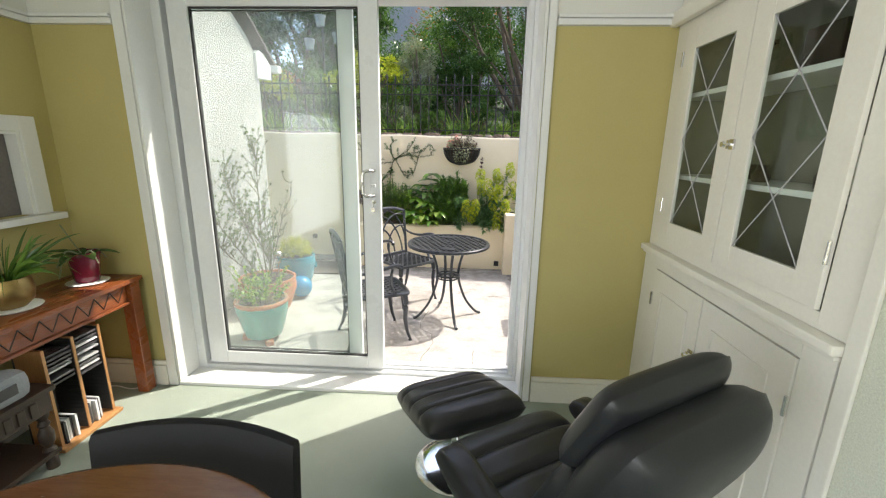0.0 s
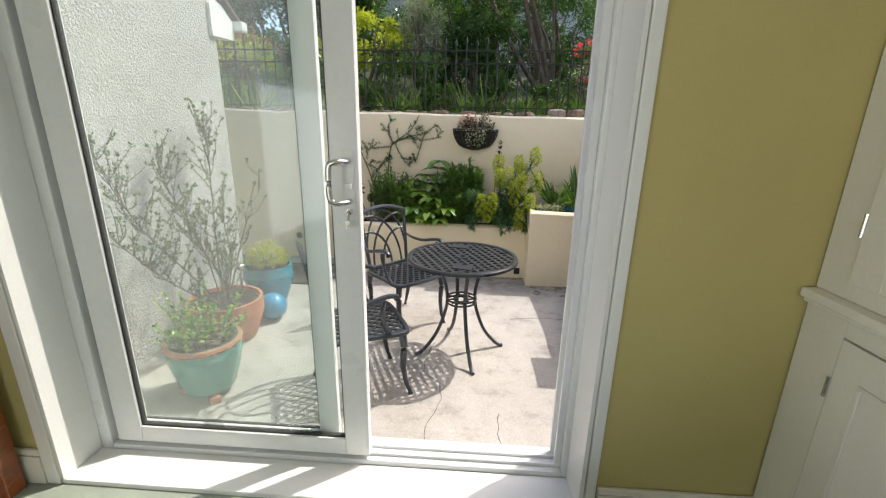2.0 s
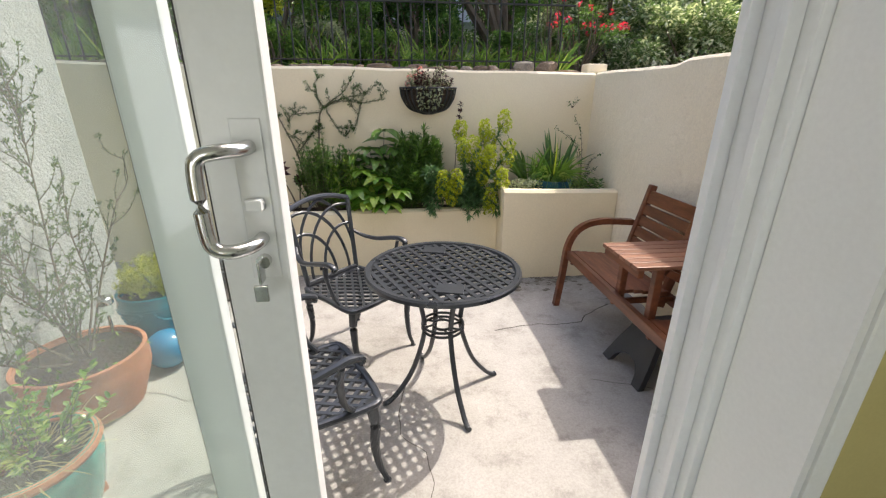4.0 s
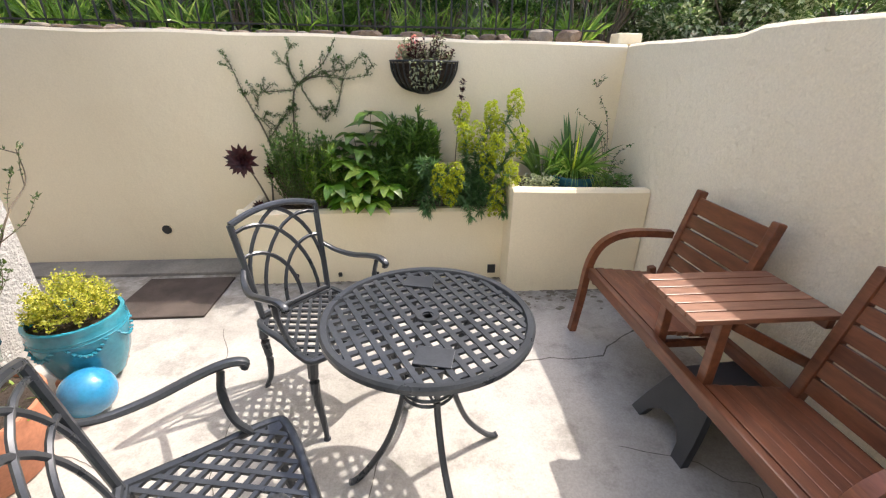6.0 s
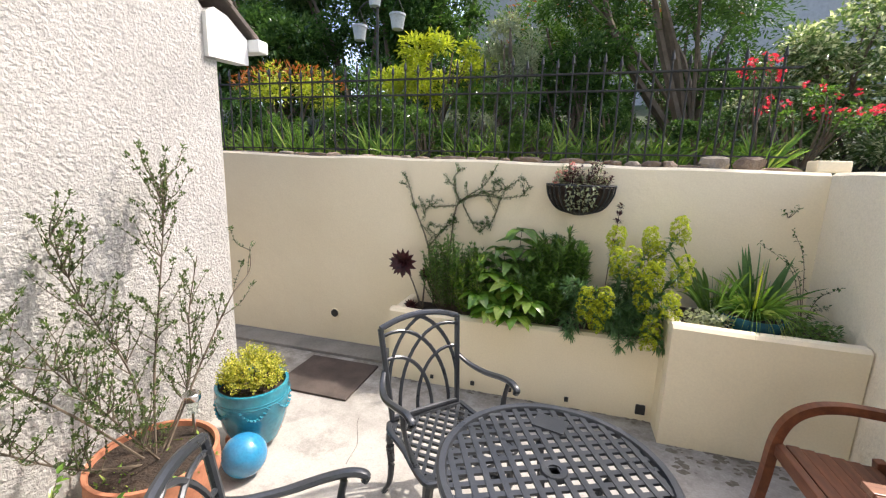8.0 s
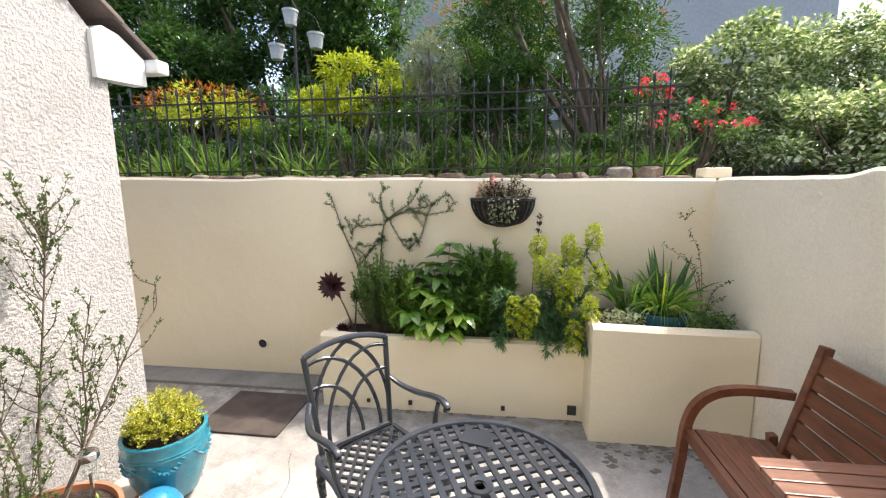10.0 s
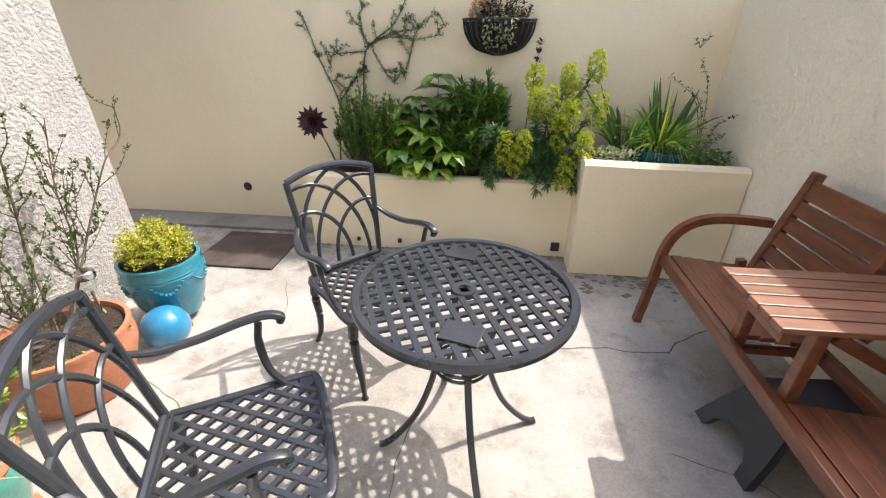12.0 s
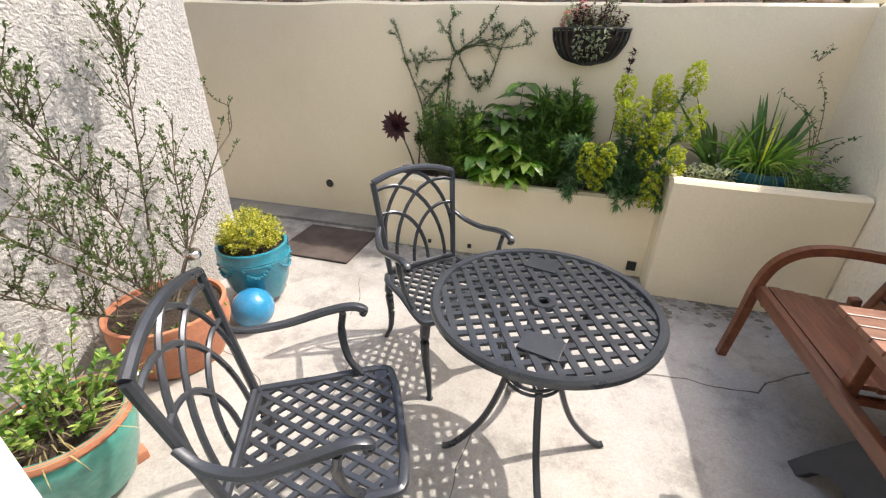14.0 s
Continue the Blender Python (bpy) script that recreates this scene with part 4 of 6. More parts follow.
leggy_shrub((-0.555, 3.686, 0.27), [
    [(0.0, 0.0, 0), (-0.06, 0.08, 0.35), (-0.12, 0.20, 0.75), (-0.16, 0.29, 1.08), (-0.18, 0.32, 1.26)],
    [(0.02, 0.02, 0), (0.0, 0.25, 0.3), (0.0, 0.40, 0.50), (0.01, 0.52, 0.66), (0.02, 0.64, 0.76), (0.02, 0.655, 0.90)],
    [(-0.02, -0.02, 0), (-0.10, -0.20, 0.30), (-0.16, -0.42, 0.62), (-0.20, -0.55, 0.90), (-0.22, -0.60, 1.08)],
    [(0.0, -0.03, 0), (0.0, -0.30, 0.18), (-0.08, -0.52, 0.42), (-0.15, -0.72, 0.72)],
    [(-0.02, 0.0, 0), (-0.12, 0.02, 0.4), (-0.20, -0.08, 0.75), (-0.24, -0.14, 1.05)],
    [(0.0, 0.02, 0), (-0.08, 0.28, 0.25), (-0.18, 0.40, 0.55), (-0.22, 0.52, 0.85)],
    [(0.03, 0.0, 0), (0.10, -0.12, 0.18), (0.10, -0.24, 0.40), (0.02, -0.34, 0.62)],
], "tall leggy shrub with small leaves in the terracotta pot", 48, 9, 0.006)

low = thing("potted_plant", pose(-0.282, 3.021, 0.30), "sprawling green leafy plant in the teal pot", "plant")
bm = bmesh.new()
lv = Leaves()
for k in range(46):
    a = rng.uniform(0, 6.28)
    rr = rng.uniform(0.04, 0.27)
    top = rng.uniform(0.08, 0.30)
    ln = curve([(0.10 * math.cos(a), 0.10 * math.sin(a), 0), (rr * 0.7 * math.cos(a), rr * 0.7 * math.sin(a), top * 0.6), (rr * math.cos(a), rr * math.sin(a), top)], 5)
    bm = bmesh.new()
    stems(bm, [ln], 0.0026)
    part("stem", bm, BARK, low)
    for q in ln[3:]:
        for _ in range(2):
            lv.blade(q, rnd_dir(0) + Vector((math.cos(a), math.sin(a), 0.5)) * 0.6, rng.uniform(0.025, 0.048), rng.uniform(0.013, 0.021), 0.2, 3)
lv.build("leaves", LEAF_STRAP, low)
straw = Leaves()
for k in range(60):
    a, rr = rng.uniform(0, 6.28), rng.uniform(0.0, 0.15)
    straw.blade((rr * math.cos(a), rr * math.sin(a), 0.03), (math.cos(a + 0.5), math.sin(a + 0.5), rng.uniform(0.2, 1.2)), rng.uniform(0.10, 0.22), 0.005, 0.4, 5)
straw.build("straw", foliage("dry_straw", (0.30, 0.24, 0.11), (0.46, 0.40, 0.22), 0.7), low, "dry straw-coloured blades")
under = thing("potted_herb", pose(-0.52, 3.66, 0.27), "low green growth round the shrub in the terracotta pot", "plant")
lv = Leaves()
for k in range(34):
    a, rr = rng.uniform(0, 6.28), 0.23 * math.sqrt(rng.random())
    for _ in range(4):
        lv.blade((rr * math.cos(a), rr * math.sin(a), 0.005), rnd_dir(0.1), rng.uniform(0.03, 0.07), 0.012, 0.2, 2)
lv.build("leaves", LEAF_STRAP, under)
# small solar light in the terracotta pot
sl = thing("solar_light", pose(-0.52, 3.87, 0.275) @ Matrix.Diagonal((1.35, 1.35, 1.35, 1)), "small steel solar garden light stuck in the pot", "garden light")
bm = bmesh.new()
tube(bm, [(0, 0, 0), (0, 0, 0.10)], 0.006, 8)
part("stake", bm, STEEL, sl, smooth=True)
bm = bmesh.new()
lathe(bm, [(0.016, 0.10), (0.022, 0.15), (0.022, 0.152)], 16)
part("lens", bm, GLASS, sl, smooth=True)
bm = bmesh.new()
lathe(bm, [(0.028, 0.152), (0.030, 0.156), (0.030, 0.176), (0.026, 0.180)], 16)
part("cap", bm, STEEL, sl, smooth=True)

# ---- planters along the back wall ----
STEM_GREEN = surface("green_stem", (0.14, 0.20, 0.06), (0.10, 0.15, 0.05), 8, 60, 0.5, bump=0)


def euphorbia(base):
    eu = thing("euphorbia", Matrix.Translation(base), "large euphorbia with lime yellow flower heads spilling over the planter", "plant")
    b = Vector(base)
    heads = [(1.747, 5.42, 1.21), (1.92, 5.44, 1.28), (1.545, 5.28, 1.06), (1.64, 5.30, 1.06), (1.76, 5.25, 1.00), (1.94, 5.32, 1.03), (1.36, 5.15, 0.80), (1.475, 5.15, 0.82), (1.855, 5.15, 0.84), (1.755, 5.12, 0.66), (1.544, 5.44, 1.20), (1.435, 5.14, 0.73), (1.79, 5.38, 1.10), (1.70, 5.20, 0.90)]
    lv = Leaves()
    foot = Vector((1.60, 5.45, 0.48))
    for k, h in enumerate(heads):
        h = Vector(h)
        mid = foot.lerp(h, 0.55) + Vector((0, -0.05, 0.04))
        ln = [q - b for q in curve([foot + rnd_dir() * 0.05, mid, h], 11)]
        bm = bmesh.new()
        stems(bm, [ln], 0.007)
        part("stem", bm, STEM_GREEN, eu)
        for q in ln[6:-2]:
            for _ in range(11):
                lv.blade(q, rnd_dir(-0.35) + Vector((0, 0, 0.05)), rng.uniform(0.055, 0.09), 0.0105, 0.25, 2)
        c = h - b
        tall, wide = rng.uniform(0.075, 0.110), rng.uniform(0.042, 0.054)
        fl = Leaves()
        for j in range(22):
            z = 1 - 2 * (j + 0.5) / 22
            a = j * 2.39996 + k
            r = math.sqrt(1 - 0.75 * z * z) * rng.uniform(0.55, 1.0)
            hub = c + Vector((r * wide * math.cos(a), r * wide * math.sin(a), z * tall))
            out = Vector((math.cos(a) * r, math.sin(a) * r, 0.5 + 0.5 * z)).normalized()
            for i in range(13):
                d = (rnd_dir() + out).normalized()
                q = hub + d * rng.uniform(0.012, 0.026)
                side = d.cross(Vector((0.2, 0.1, 1))).normalized()
                other = d.cross(side)
                for n in range(4):
                    g = math.pi / 2 * n + i
                    fl.blade(q, side * math.cos(g) + other * math.sin(g) + d * 0.6, rng.uniform(0.009, 0.014), 0.011, 0, 1)
        fl.build("flower_head", LEAF_LIME, eu)
    # leafy shoots that hang over the front
    for _ in range(52):
        e = Vector((rng.uniform(1.24, 1.90), rng.uniform(5.19, 5.36), rng.uniform(0.52, 0.92)))
        if e.z < 0.6:
            e.y = rng.uniform(5.16, 5.21)
        ln = [q - b for q in curve([foot.lerp(e, 0.2), foot.lerp(e, 0.7) + Vector((0, 0, 0.10)), e], 6)]
        bm = bmesh.new()
        stems(bm, [ln], 0.005)
        part("stem", bm, BARK, eu)
        for q in ln[6:]:
            for _ in range(7):
                lv.blade(q, rnd_dir(-0.7) + (ln[-1] - ln[-3]).normalized() * 0.3, rng.uniform(0.05, 0.085), 0.011, 0.1, 2)
        for _ in range(16):
            lv.blade(ln[-1], rnd_dir() + (ln[-1] - ln[-3]).normalized(), rng.uniform(0.05, 0.075), 0.010, 0.1, 2)
    lv.build("leaves", LEAF_BLUE, eu)


euphorbia((1.52, 5.45, 0.48))


def laurel(base, tips, label, material=LEAF_AUCUBA, length=0.12, width=0.05):
    la = thing("spotted_laurel", Matrix.Translation(base), label, "shrub")
    b = Vector(base)
    bm = bmesh.new()
    lv = Leaves()
    for t in tips:
        t = Vector(t)
        ln = [q - b for q in curve([b + rnd_dir() * 0.03, b.lerp(t, 0.55) + Vector((0, 0.03, 0)), t], 5)]
        stems(bm, [ln], 0.006)
        for i in range(5, len(ln)):
            for _ in range(2):
                a = rng.uniform(0, 6.28)
                lv.blade(ln[i], Vector((math.cos(a), math.sin(a) - 0.35, 0.15)), length * rng.uniform(0.8, 1.2), width * rng.uniform(0.8, 1.15), 0.35, 4, fold=0.12)
        for k in range(7):
            a = 2 * math.pi * k / 7 + rng.uniform(-0.3, 0.3)
            lv.blade(ln[-1], Vector((math.cos(a), math.sin(a) - 0.25, 0.40)), length * rng.uniform(0.8, 1.25), width * rng.uniform(0.85, 1.1), 0.62, 6, fold=0.16)
    part("stems", bm, BARK, la, kind="stuff")
    lv.build("leaves", material, la)
    return la


laurel((0.80, 5.45, 0.49), [(0.842, 5.33, 0.84), (0.68, 5.37, 0.89), (0.62, 5.30, 0.74), (0.99, 5.28, 0.74), (0.80, 5.25, 0.69), (0.92, 5.33, 0.79), (0.72, 5.27, 0.65), (0.90, 5.24, 0.63)], "spotted laurel with broad glossy yellow-green leaves", LEAF_AUCUBA, 0.155, 0.088)
laurel((0.84, 5.52, 0.49), [(0.89, 5.50, 1.20), (0.76, 5.50, 1.05), (1.00, 5.49, 1.05), (0.64, 5.50, 0.99), (0.82, 5.46, 0.96)], "tall leafy laurel behind the planter front", LEAF_MID, 0.165, 0.072)


def lance_shrub(base, radius, height, n, label, material, length=0.07, width=0.013):
    sh = thing("bushy_plant", Matrix.Translation(base), label, "plant")
    lv = Leaves()
    for _ in range(n):
        a, r = rng.uniform(0, 6.28), math.sqrt(rng.random())
        x, y = r * radius[0] * math.cos(a), r * radius[1] * math.sin(a)
        h = height * rng.uniform(0.6, 1.0) * (1 - 0.25 * r)
        ln = curve([(x * 0.3, y * 0.3, 0), (x * 0.8, y * 0.8, h * 0.55), (x, y, h)], 7)
        bm = bmesh.new()
        stems(bm, [ln], 0.004)
        part("stem", bm, BARK, sh)
        for q in ln[3:]:
            for _ in range(8):
                lv.blade(q, rnd_dir(-0.2) + Vector((0, 0, 0.5)), length * rng.uniform(0.7, 1.2), width, 0.15, 2)
    lv.build("leaves", material, sh)


lance_shrub((1.16, 5.50, 0.49), (0.24, 0.13), 0.82, 84, "dense dark green lance-leaved plant below the wall basket", LEAF_MID, 0.085, 0.017)
lance_shrub((0.38, 5.47, 0.49), (0.27, 0.14), 0.70, 130, "rosemary bush with narrow green leaves in the planter", LEAF_MID, 0.042, 0.008)
lance_shrub((0.55, 5.40, 0.49), (0.18, 0.11), 0.56, 44, "feathery green herb in the low planter", LEAF_STRAP, 0.06, 0.010)
lance_shrub((1.06, 5.36, 0.49), (0.2, 0.09), 0.5, 34, "green filler plant in the low planter", LEAF_MID, 0.075, 0.018)

ae = thing("aeonium", pose(0.12, 5.50, 0.49), "dark purple succulent rosettes on bare stems", "plant")
bm = bmesh.new()
lv = Leaves()
for tip, r in (((-0.14, -0.08, 0.40), 0.098), ((0.02, 0.02, 0.30), 0.05), ((-0.06, -0.10, 0.06), 0.05)):
    t = Vector(tip)
    stems(bm, [curve([(0, 0, 0), (t.x * 0.5, t.y * 0.5, t.z * 0.6), tip], 5)], 0.009)
    for ring, (el, ln) in enumerate(((0.15, 1.0), (0.5, 0.85), (1.0, 0.6), (1.8, 0.4))):
        for k in range(12):
            a = 2 * math.pi * (k + 0.5 * ring) / 12
            lv.blade(t, (math.cos(a), -el * 0.7, math.sin(a) + 0.25), r * ln * 1.25, r * 0.42, 0.0, 3, up=(0.1, -1, 0.3))
part("stems", bm, BARK, ae, smooth=True, kind="stuff")
lv.build("leaves", LEAF_PURPLE, ae)

# climber on the back wall
vine = thing("wall_climber", pose(0.2, 5.64, 0.50), "wiry small-leaved climber trained on the cream wall", "climber")
bm = bmesh.new()
lv = Leaves()
VINE = [
    [(-0.02, -0.02, 0), (-0.05, 0, 0.32), (-0.10, 0, 0.55), (-0.20, 0, 0.80), (-0.27, 0, 1.02), (-0.315, 0, 1.10)],
    [(0.0, -0.01, 0.1), (0.10, 0, 0.50), (0.14, 0, 0.82), (0.22, 0, 0.92), (0.36, 0, 1.02), (0.46, 0, 1.18)],
    [(0.22, 0, 0.92), (0.38, 0, 0.97), (0.50, 0, 0.99), (0.60, 0, 1.05)],
    [(0.15, 0, 0.88), (0.32, 0, 0.94), (0.52, 0, 0.93), (0.70, 0, 0.96)],
    [(0.14, 0, 0.85), (0.02, 0, 0.84), (-0.10, 0, 0.82), (-0.13, 0, 0.72)],
    [(0.16, 0, 0.90), (0.13, 0, 1.00), (0.12, 0, 1.08)],
    [(0.50, 0, 0.93), (0.46, 0, 0.80), (0.42, 0, 0.68)],
    [(-0.08, 0, 0.5), (0.05, 0, 0.66), (0.16, 0, 0.72)],
    [(0.20, 0, 0.86), (0.28, 0, 0.72), (0.36, 0, 0.64)],
    [(-0.06, 0, 0.42), (-0.02, 0, 0.58), (-0.10, 0, 0.66)],
]
for k, ln in enumerate(VINE):
    c = curve(ln, 8)
    bm = bmesh.new()
    stems(bm, [c], 0.0075 if k < 2 else 0.0045)
    for k2 in range(5):
        o = c[rng.randrange(len(c) // 3, len(c))]
        e = o + Vector((rng.uniform(-0.09, 0.09), 0, rng.uniform(-0.03, 0.10)))
        tw = curve([o, o.lerp(e, 0.5) + Vector((0, -0.01, 0.015)), e], 3)
        stems(bm, [tw], 0.003)
        c = c + tw[1:]
    part("stem", bm, BARK, vine)
    for q in c:
        for _ in range(9):
            lv.blade(q + rnd_dir() * 0.012, rnd_dir() + Vector((0, -0.5, 0)), rng.uniform(0.009, 0.019), 0.008, 0, 1)
lv.build("leaves", LEAF_DARK, vine)
spike = thing("flower_spike", pose(1.50, 5.56, 0.49), "slender dark flower spike beside the euphorbia", "plant")
bm = bmesh.new()
lv = Leaves()
ln = curve([(0, 0, 0), (0.02, 0, 0.5), (0.06, 0.02, 0.92)], 8)
stems(bm, [ln], 0.005)
for q in ln[11:]:
    for _ in range(22):
        lv.blade(q + rnd_dir() * 0.012, rnd_dir(-0.2), 0.030, 0.013, 0, 1)
part("stems", bm, BARK, spike, kind="stuff")
lv.build("leaves", LEAF_PURPLE, spike)
weed = thing("wall_weed", pose(2.61, 5.66, 1.40), "tiny sprig growing from the cream wall", "plant")
bm = bmesh.new()
lv = Leaves()
for e in ((0.03, -0.02, 0.06), (-0.05, -0.02, 0.03), (0.0, -0.03, 0.04)):
    stems(bm, [curve([(0, 0.03, -0.02), (e[0] * 0.5, -0.01, 0.02), e], 4)], 0.0025)
    for _ in range(8):
        lv.blade(Vector(e) + rnd_dir() * 0.015, rnd_dir(), 0.02, 0.012, 0, 1)
part("stems", bm, BARK, weed, kind="stuff")
lv.build("leaves", LEAF_DARK, weed)

# raised planter
bp = thing("planter_bowl", pose(2.355, 5.32, 0.70), "low blue glazed bowl in the raised planter", "plant pot")
bm = bmesh.new()
lathe(bm, [(0.13, 0.0), (0.17, 0.04), (0.185, 0.10), (0.19, 0.11), (0.178, 0.11), (0.16, 0.06)], 36)
part("body", bm, surface("dark_blue_glaze", (0.02, 0.09, 0.14), (0.03, 0.12, 0.18), 5, 40, 0.2), bp, smooth=True)
bm = bmesh.new()
lathe(bm, [(0.0, 0.085), (0.17, 0.08)], 24)
part("soil", bm, SOIL, bp)
lily = strap_clump("day_lily", (2.355, 5.32, 0.77), 200, 0.50, 0.020, LEAF_STRAP, "clump of arching strap leaves in the blue bowl", 1.05, sag=2.7)
lv = Leaves()
lv.blade((-0.02, -0.05, 0.02), (0.02, -0.05, 1), 0.34, 0.024, 0.0, 6, up=(1, 0.2, 0))
lv.build("yellow_leaf", LEAF_GOLD, lily, "bright yellow upright leaf")
strap_clump("day_lily", (2.18, 5.46, 0.70), 70, 0.58, 0.022, LEAF_MID, "upright clump of strap leaves by the wall", 0.75, sag=1.5)
strap_clump("grey_succulent", (2.45, 5.53, 0.70), 22, 0.54, 0.034, LEAF_BLUE, "blue-green fleshy leaves at the back of the planter", 0.35)
for x, y, w, mat_, lab in ((2.08, 5.22, 0.14, LEAF_SILVER, "pale small-leaved ground cover on the planter edge"), (2.60, 5.24, 0.18, LEAF_MID, "green leafy ground cover in the raised planter")):
    gc = thing("ground_cover", pose(x, y, 0.70), lab, "plant")
    lv = Leaves()
    for _ in range(420):
        a, r = rng.uniform(0, 6.28), math.sqrt(rng.random())
        lv.blade((r * w * math.cos(a), r * 0.11 * math.sin(a), rng.uniform(0.0, 0.11)), rnd_dir(-0.1), rng.uniform(0.02, 0.04), 0.02, 0.1, 1)
    lv.build("leaves", mat_, gc)
wisp = thing("trailing_plant", pose(2.66, 5.40, 0.70), "thin wiry stems leaning on the wall corner", "plant")
bm = bmesh.new()
lv = Leaves()
for e in ((-0.10, 0.15, 0.45), (0.10, -0.1, 0.32), (-0.22, 0.2, 0.52), (0.12, 0.0, 0.18), (-0.05, 0.2, 0.62)):
    c = curve([(0, 0, 0), (e[0] * 0.3, e[1] * 0.4, e[2] * 0.7), e], 7)
    stems(bm, [c], 0.003)
    for q in c[4:]:
        lv.blade(q, rnd_dir(), 0.03, 0.012, 0.1, 1)
        lv.blade(q, rnd_dir(), 0.025, 0.012, 0.1, 1)
part("stems", bm, BARK, wisp, kind="stuff")
lv.build("leaves", LEAF_DARK, wisp)

# wall basket
wb = thing("wall_basket", pose(1.283, 5.675, 1.335), "black iron half-round wall basket with flowers", "wall basket")
bm = bmesh.new()
n = 14
R = 0.245
top = [(R * math.cos(math.pi * k / 24), -0.19 * math.sin(math.pi * k / 24), 0.215) for k in range(25)]
tube(bm, top, 0.008, 6)
tube(bm, [(-R, -0.005, 0.215), (R, -0.005, 0.215)], 0.008, 6)
part("hoop", bm, IRON, wb, smooth=True)
for k in range(n + 1):
    a = math.pi * k / n
    bm = bmesh.new()
    x, y = R * math.cos(a), -0.19 * math.sin(a)
    tube(bm, curve([(x, y, 0.215), (x * 0.93, y * 0.95, 0.13), (x * 0.66, y * 0.7, 0.04), (x * 0.15, y * 0.25, 0.0)], 4), 0.006, 5, 1.6)
    part("rib", bm, IRON, wb)
bm = bmesh.new()
rows = []
for rz, zz in ((0.96, 0.20), (0.88, 0.12), (0.60, 0.035), (0.1, 0.006)):
    rows.append([bm.verts.new((R * rz * math.cos(math.pi * k / 20), -0.185 * rz * math.sin(math.pi * k / 20), zz)) for k in range(21)])
for a, b in zip(rows, rows[1:]):
    for k in range(20):
        bm.faces.new((a[k], a[k + 1], b[k + 1], b[k]))
bm.faces.new(rows[0])
part("liner", bm, SOIL, wb, "dark fibre liner", smooth=True)
fp = thing("basket_flowers", pose(1.283, 5.60, 1.525), "mixed small flowers and trailing leaves in the wall basket", "plant")
lv, l2, l3 = Leaves(), Leaves(), Leaves()
bm = bmesh.new()
for _ in range(60):
    x, h = rng.uniform(-0.2, 0.2), rng.uniform(0.05, 0.2)
    if abs(x) > 0.14:
        h *= 0.6
    e = Vector((x * 1.05, rng.uniform(-0.09, 0.03), h))
    c = curve([(x * 0.8, 0, 0), (x, e.y * 0.6, h * 0.6), e], 4)
    stems(bm, [c], 0.002)
    for q in c[2:]:
        for _ in range(3):
            (lv if x > -0.12 and rng.random() < 0.7 else l2).blade(q, rnd_dir(-0.2), rng.uniform(0.015, 0.035), 0.014, 0.1, 1)
for cx, cz in ((-0.16, 0.10), (-0.12, 0.11), (-0.18, 0.06), (-0.07, 0.16)):
    for _ in range(40):
        d = rnd_dir()
        l3.blade(Vector((cx, -0.05, cz)) + d * 0.02, d, 0.012, 0.012, 0, 1)
for _ in range(120):
    x = rng.uniform(-0.10, 0.10)
    z = rng.uniform(-0.14, 0.04)
    l2.blade((x, -0.115 - 0.02 * rng.random() + max(0, -z - 0.05) * 0.5, z), rnd_dir() + Vector((0, -0.6, -0.3)), 0.03, 0.018, 0.2, 1)
part("stems", bm, BARK, fp, kind="stuff")
lv.build("purple_leaves", LEAF_PURPLE, fp)
l2.build("leaves", LEAF_SILVER, fp)
l3.build("flowers", FLOWER_PINK, fp)

# ---- patio floor details ----
boxed("door_mat", (-0.815, -0.20, 4.80, 5.345, -0.004, 0.012), RUBBER_MAT, None, 0.004, label="worn brown mat on the concrete by the planter", category="mat")
# strip at the wall foot, its shade painted in by CONCRETE_DARK
bm = bmesh.new()
box(bm, -6, -0.062, 5.42, 5.678, -0.02, 0.02, 0.006)
part("kerb_strip", bm, CONCRETE_DARK, kind="structure", label="concrete strip along the wall, coloured dark for shade", category="kerb")
CRACKS = [
    [(1.02, 3.75), (0.96, 3.46), (0.97, 3.34), (1.09, 3.22), (1.11, 3.07), (1.06, 2.84), (1.04, 2.66)],
    [(1.62, 4.20), (1.86, 4.24), (2.07, 4.23), (2.25, 4.25), (2.32, 4.33), (2.40, 4.38), (2.58, 4.51)],
    [(2.05, 3.64), (2.24, 3.58), (2.35, 3.53), (2.43, 3.44), (2.52, 3.39), (2.47, 3.29), (2.45, 3.2)],
    [(-0.03, 4.67), (0.05, 4.5), (0.10, 4.39), (0.12, 4.22)],
    [(-0.42, 3.78), (-0.2, 3.72), (0.0, 3.6), (0.15, 3.62)],
    [(1.45, 2.95), (1.42, 2.8), (1.46, 2.68)],
    [(0.3, 3.9), (0.33, 3.6), (0.45, 3.4)],
]
CRACK_DARK = surface("crack_shadow_dirt", (0.10, 0.09, 0.08), (0.16, 0.15, 0.13), 20, 80, 0.95)
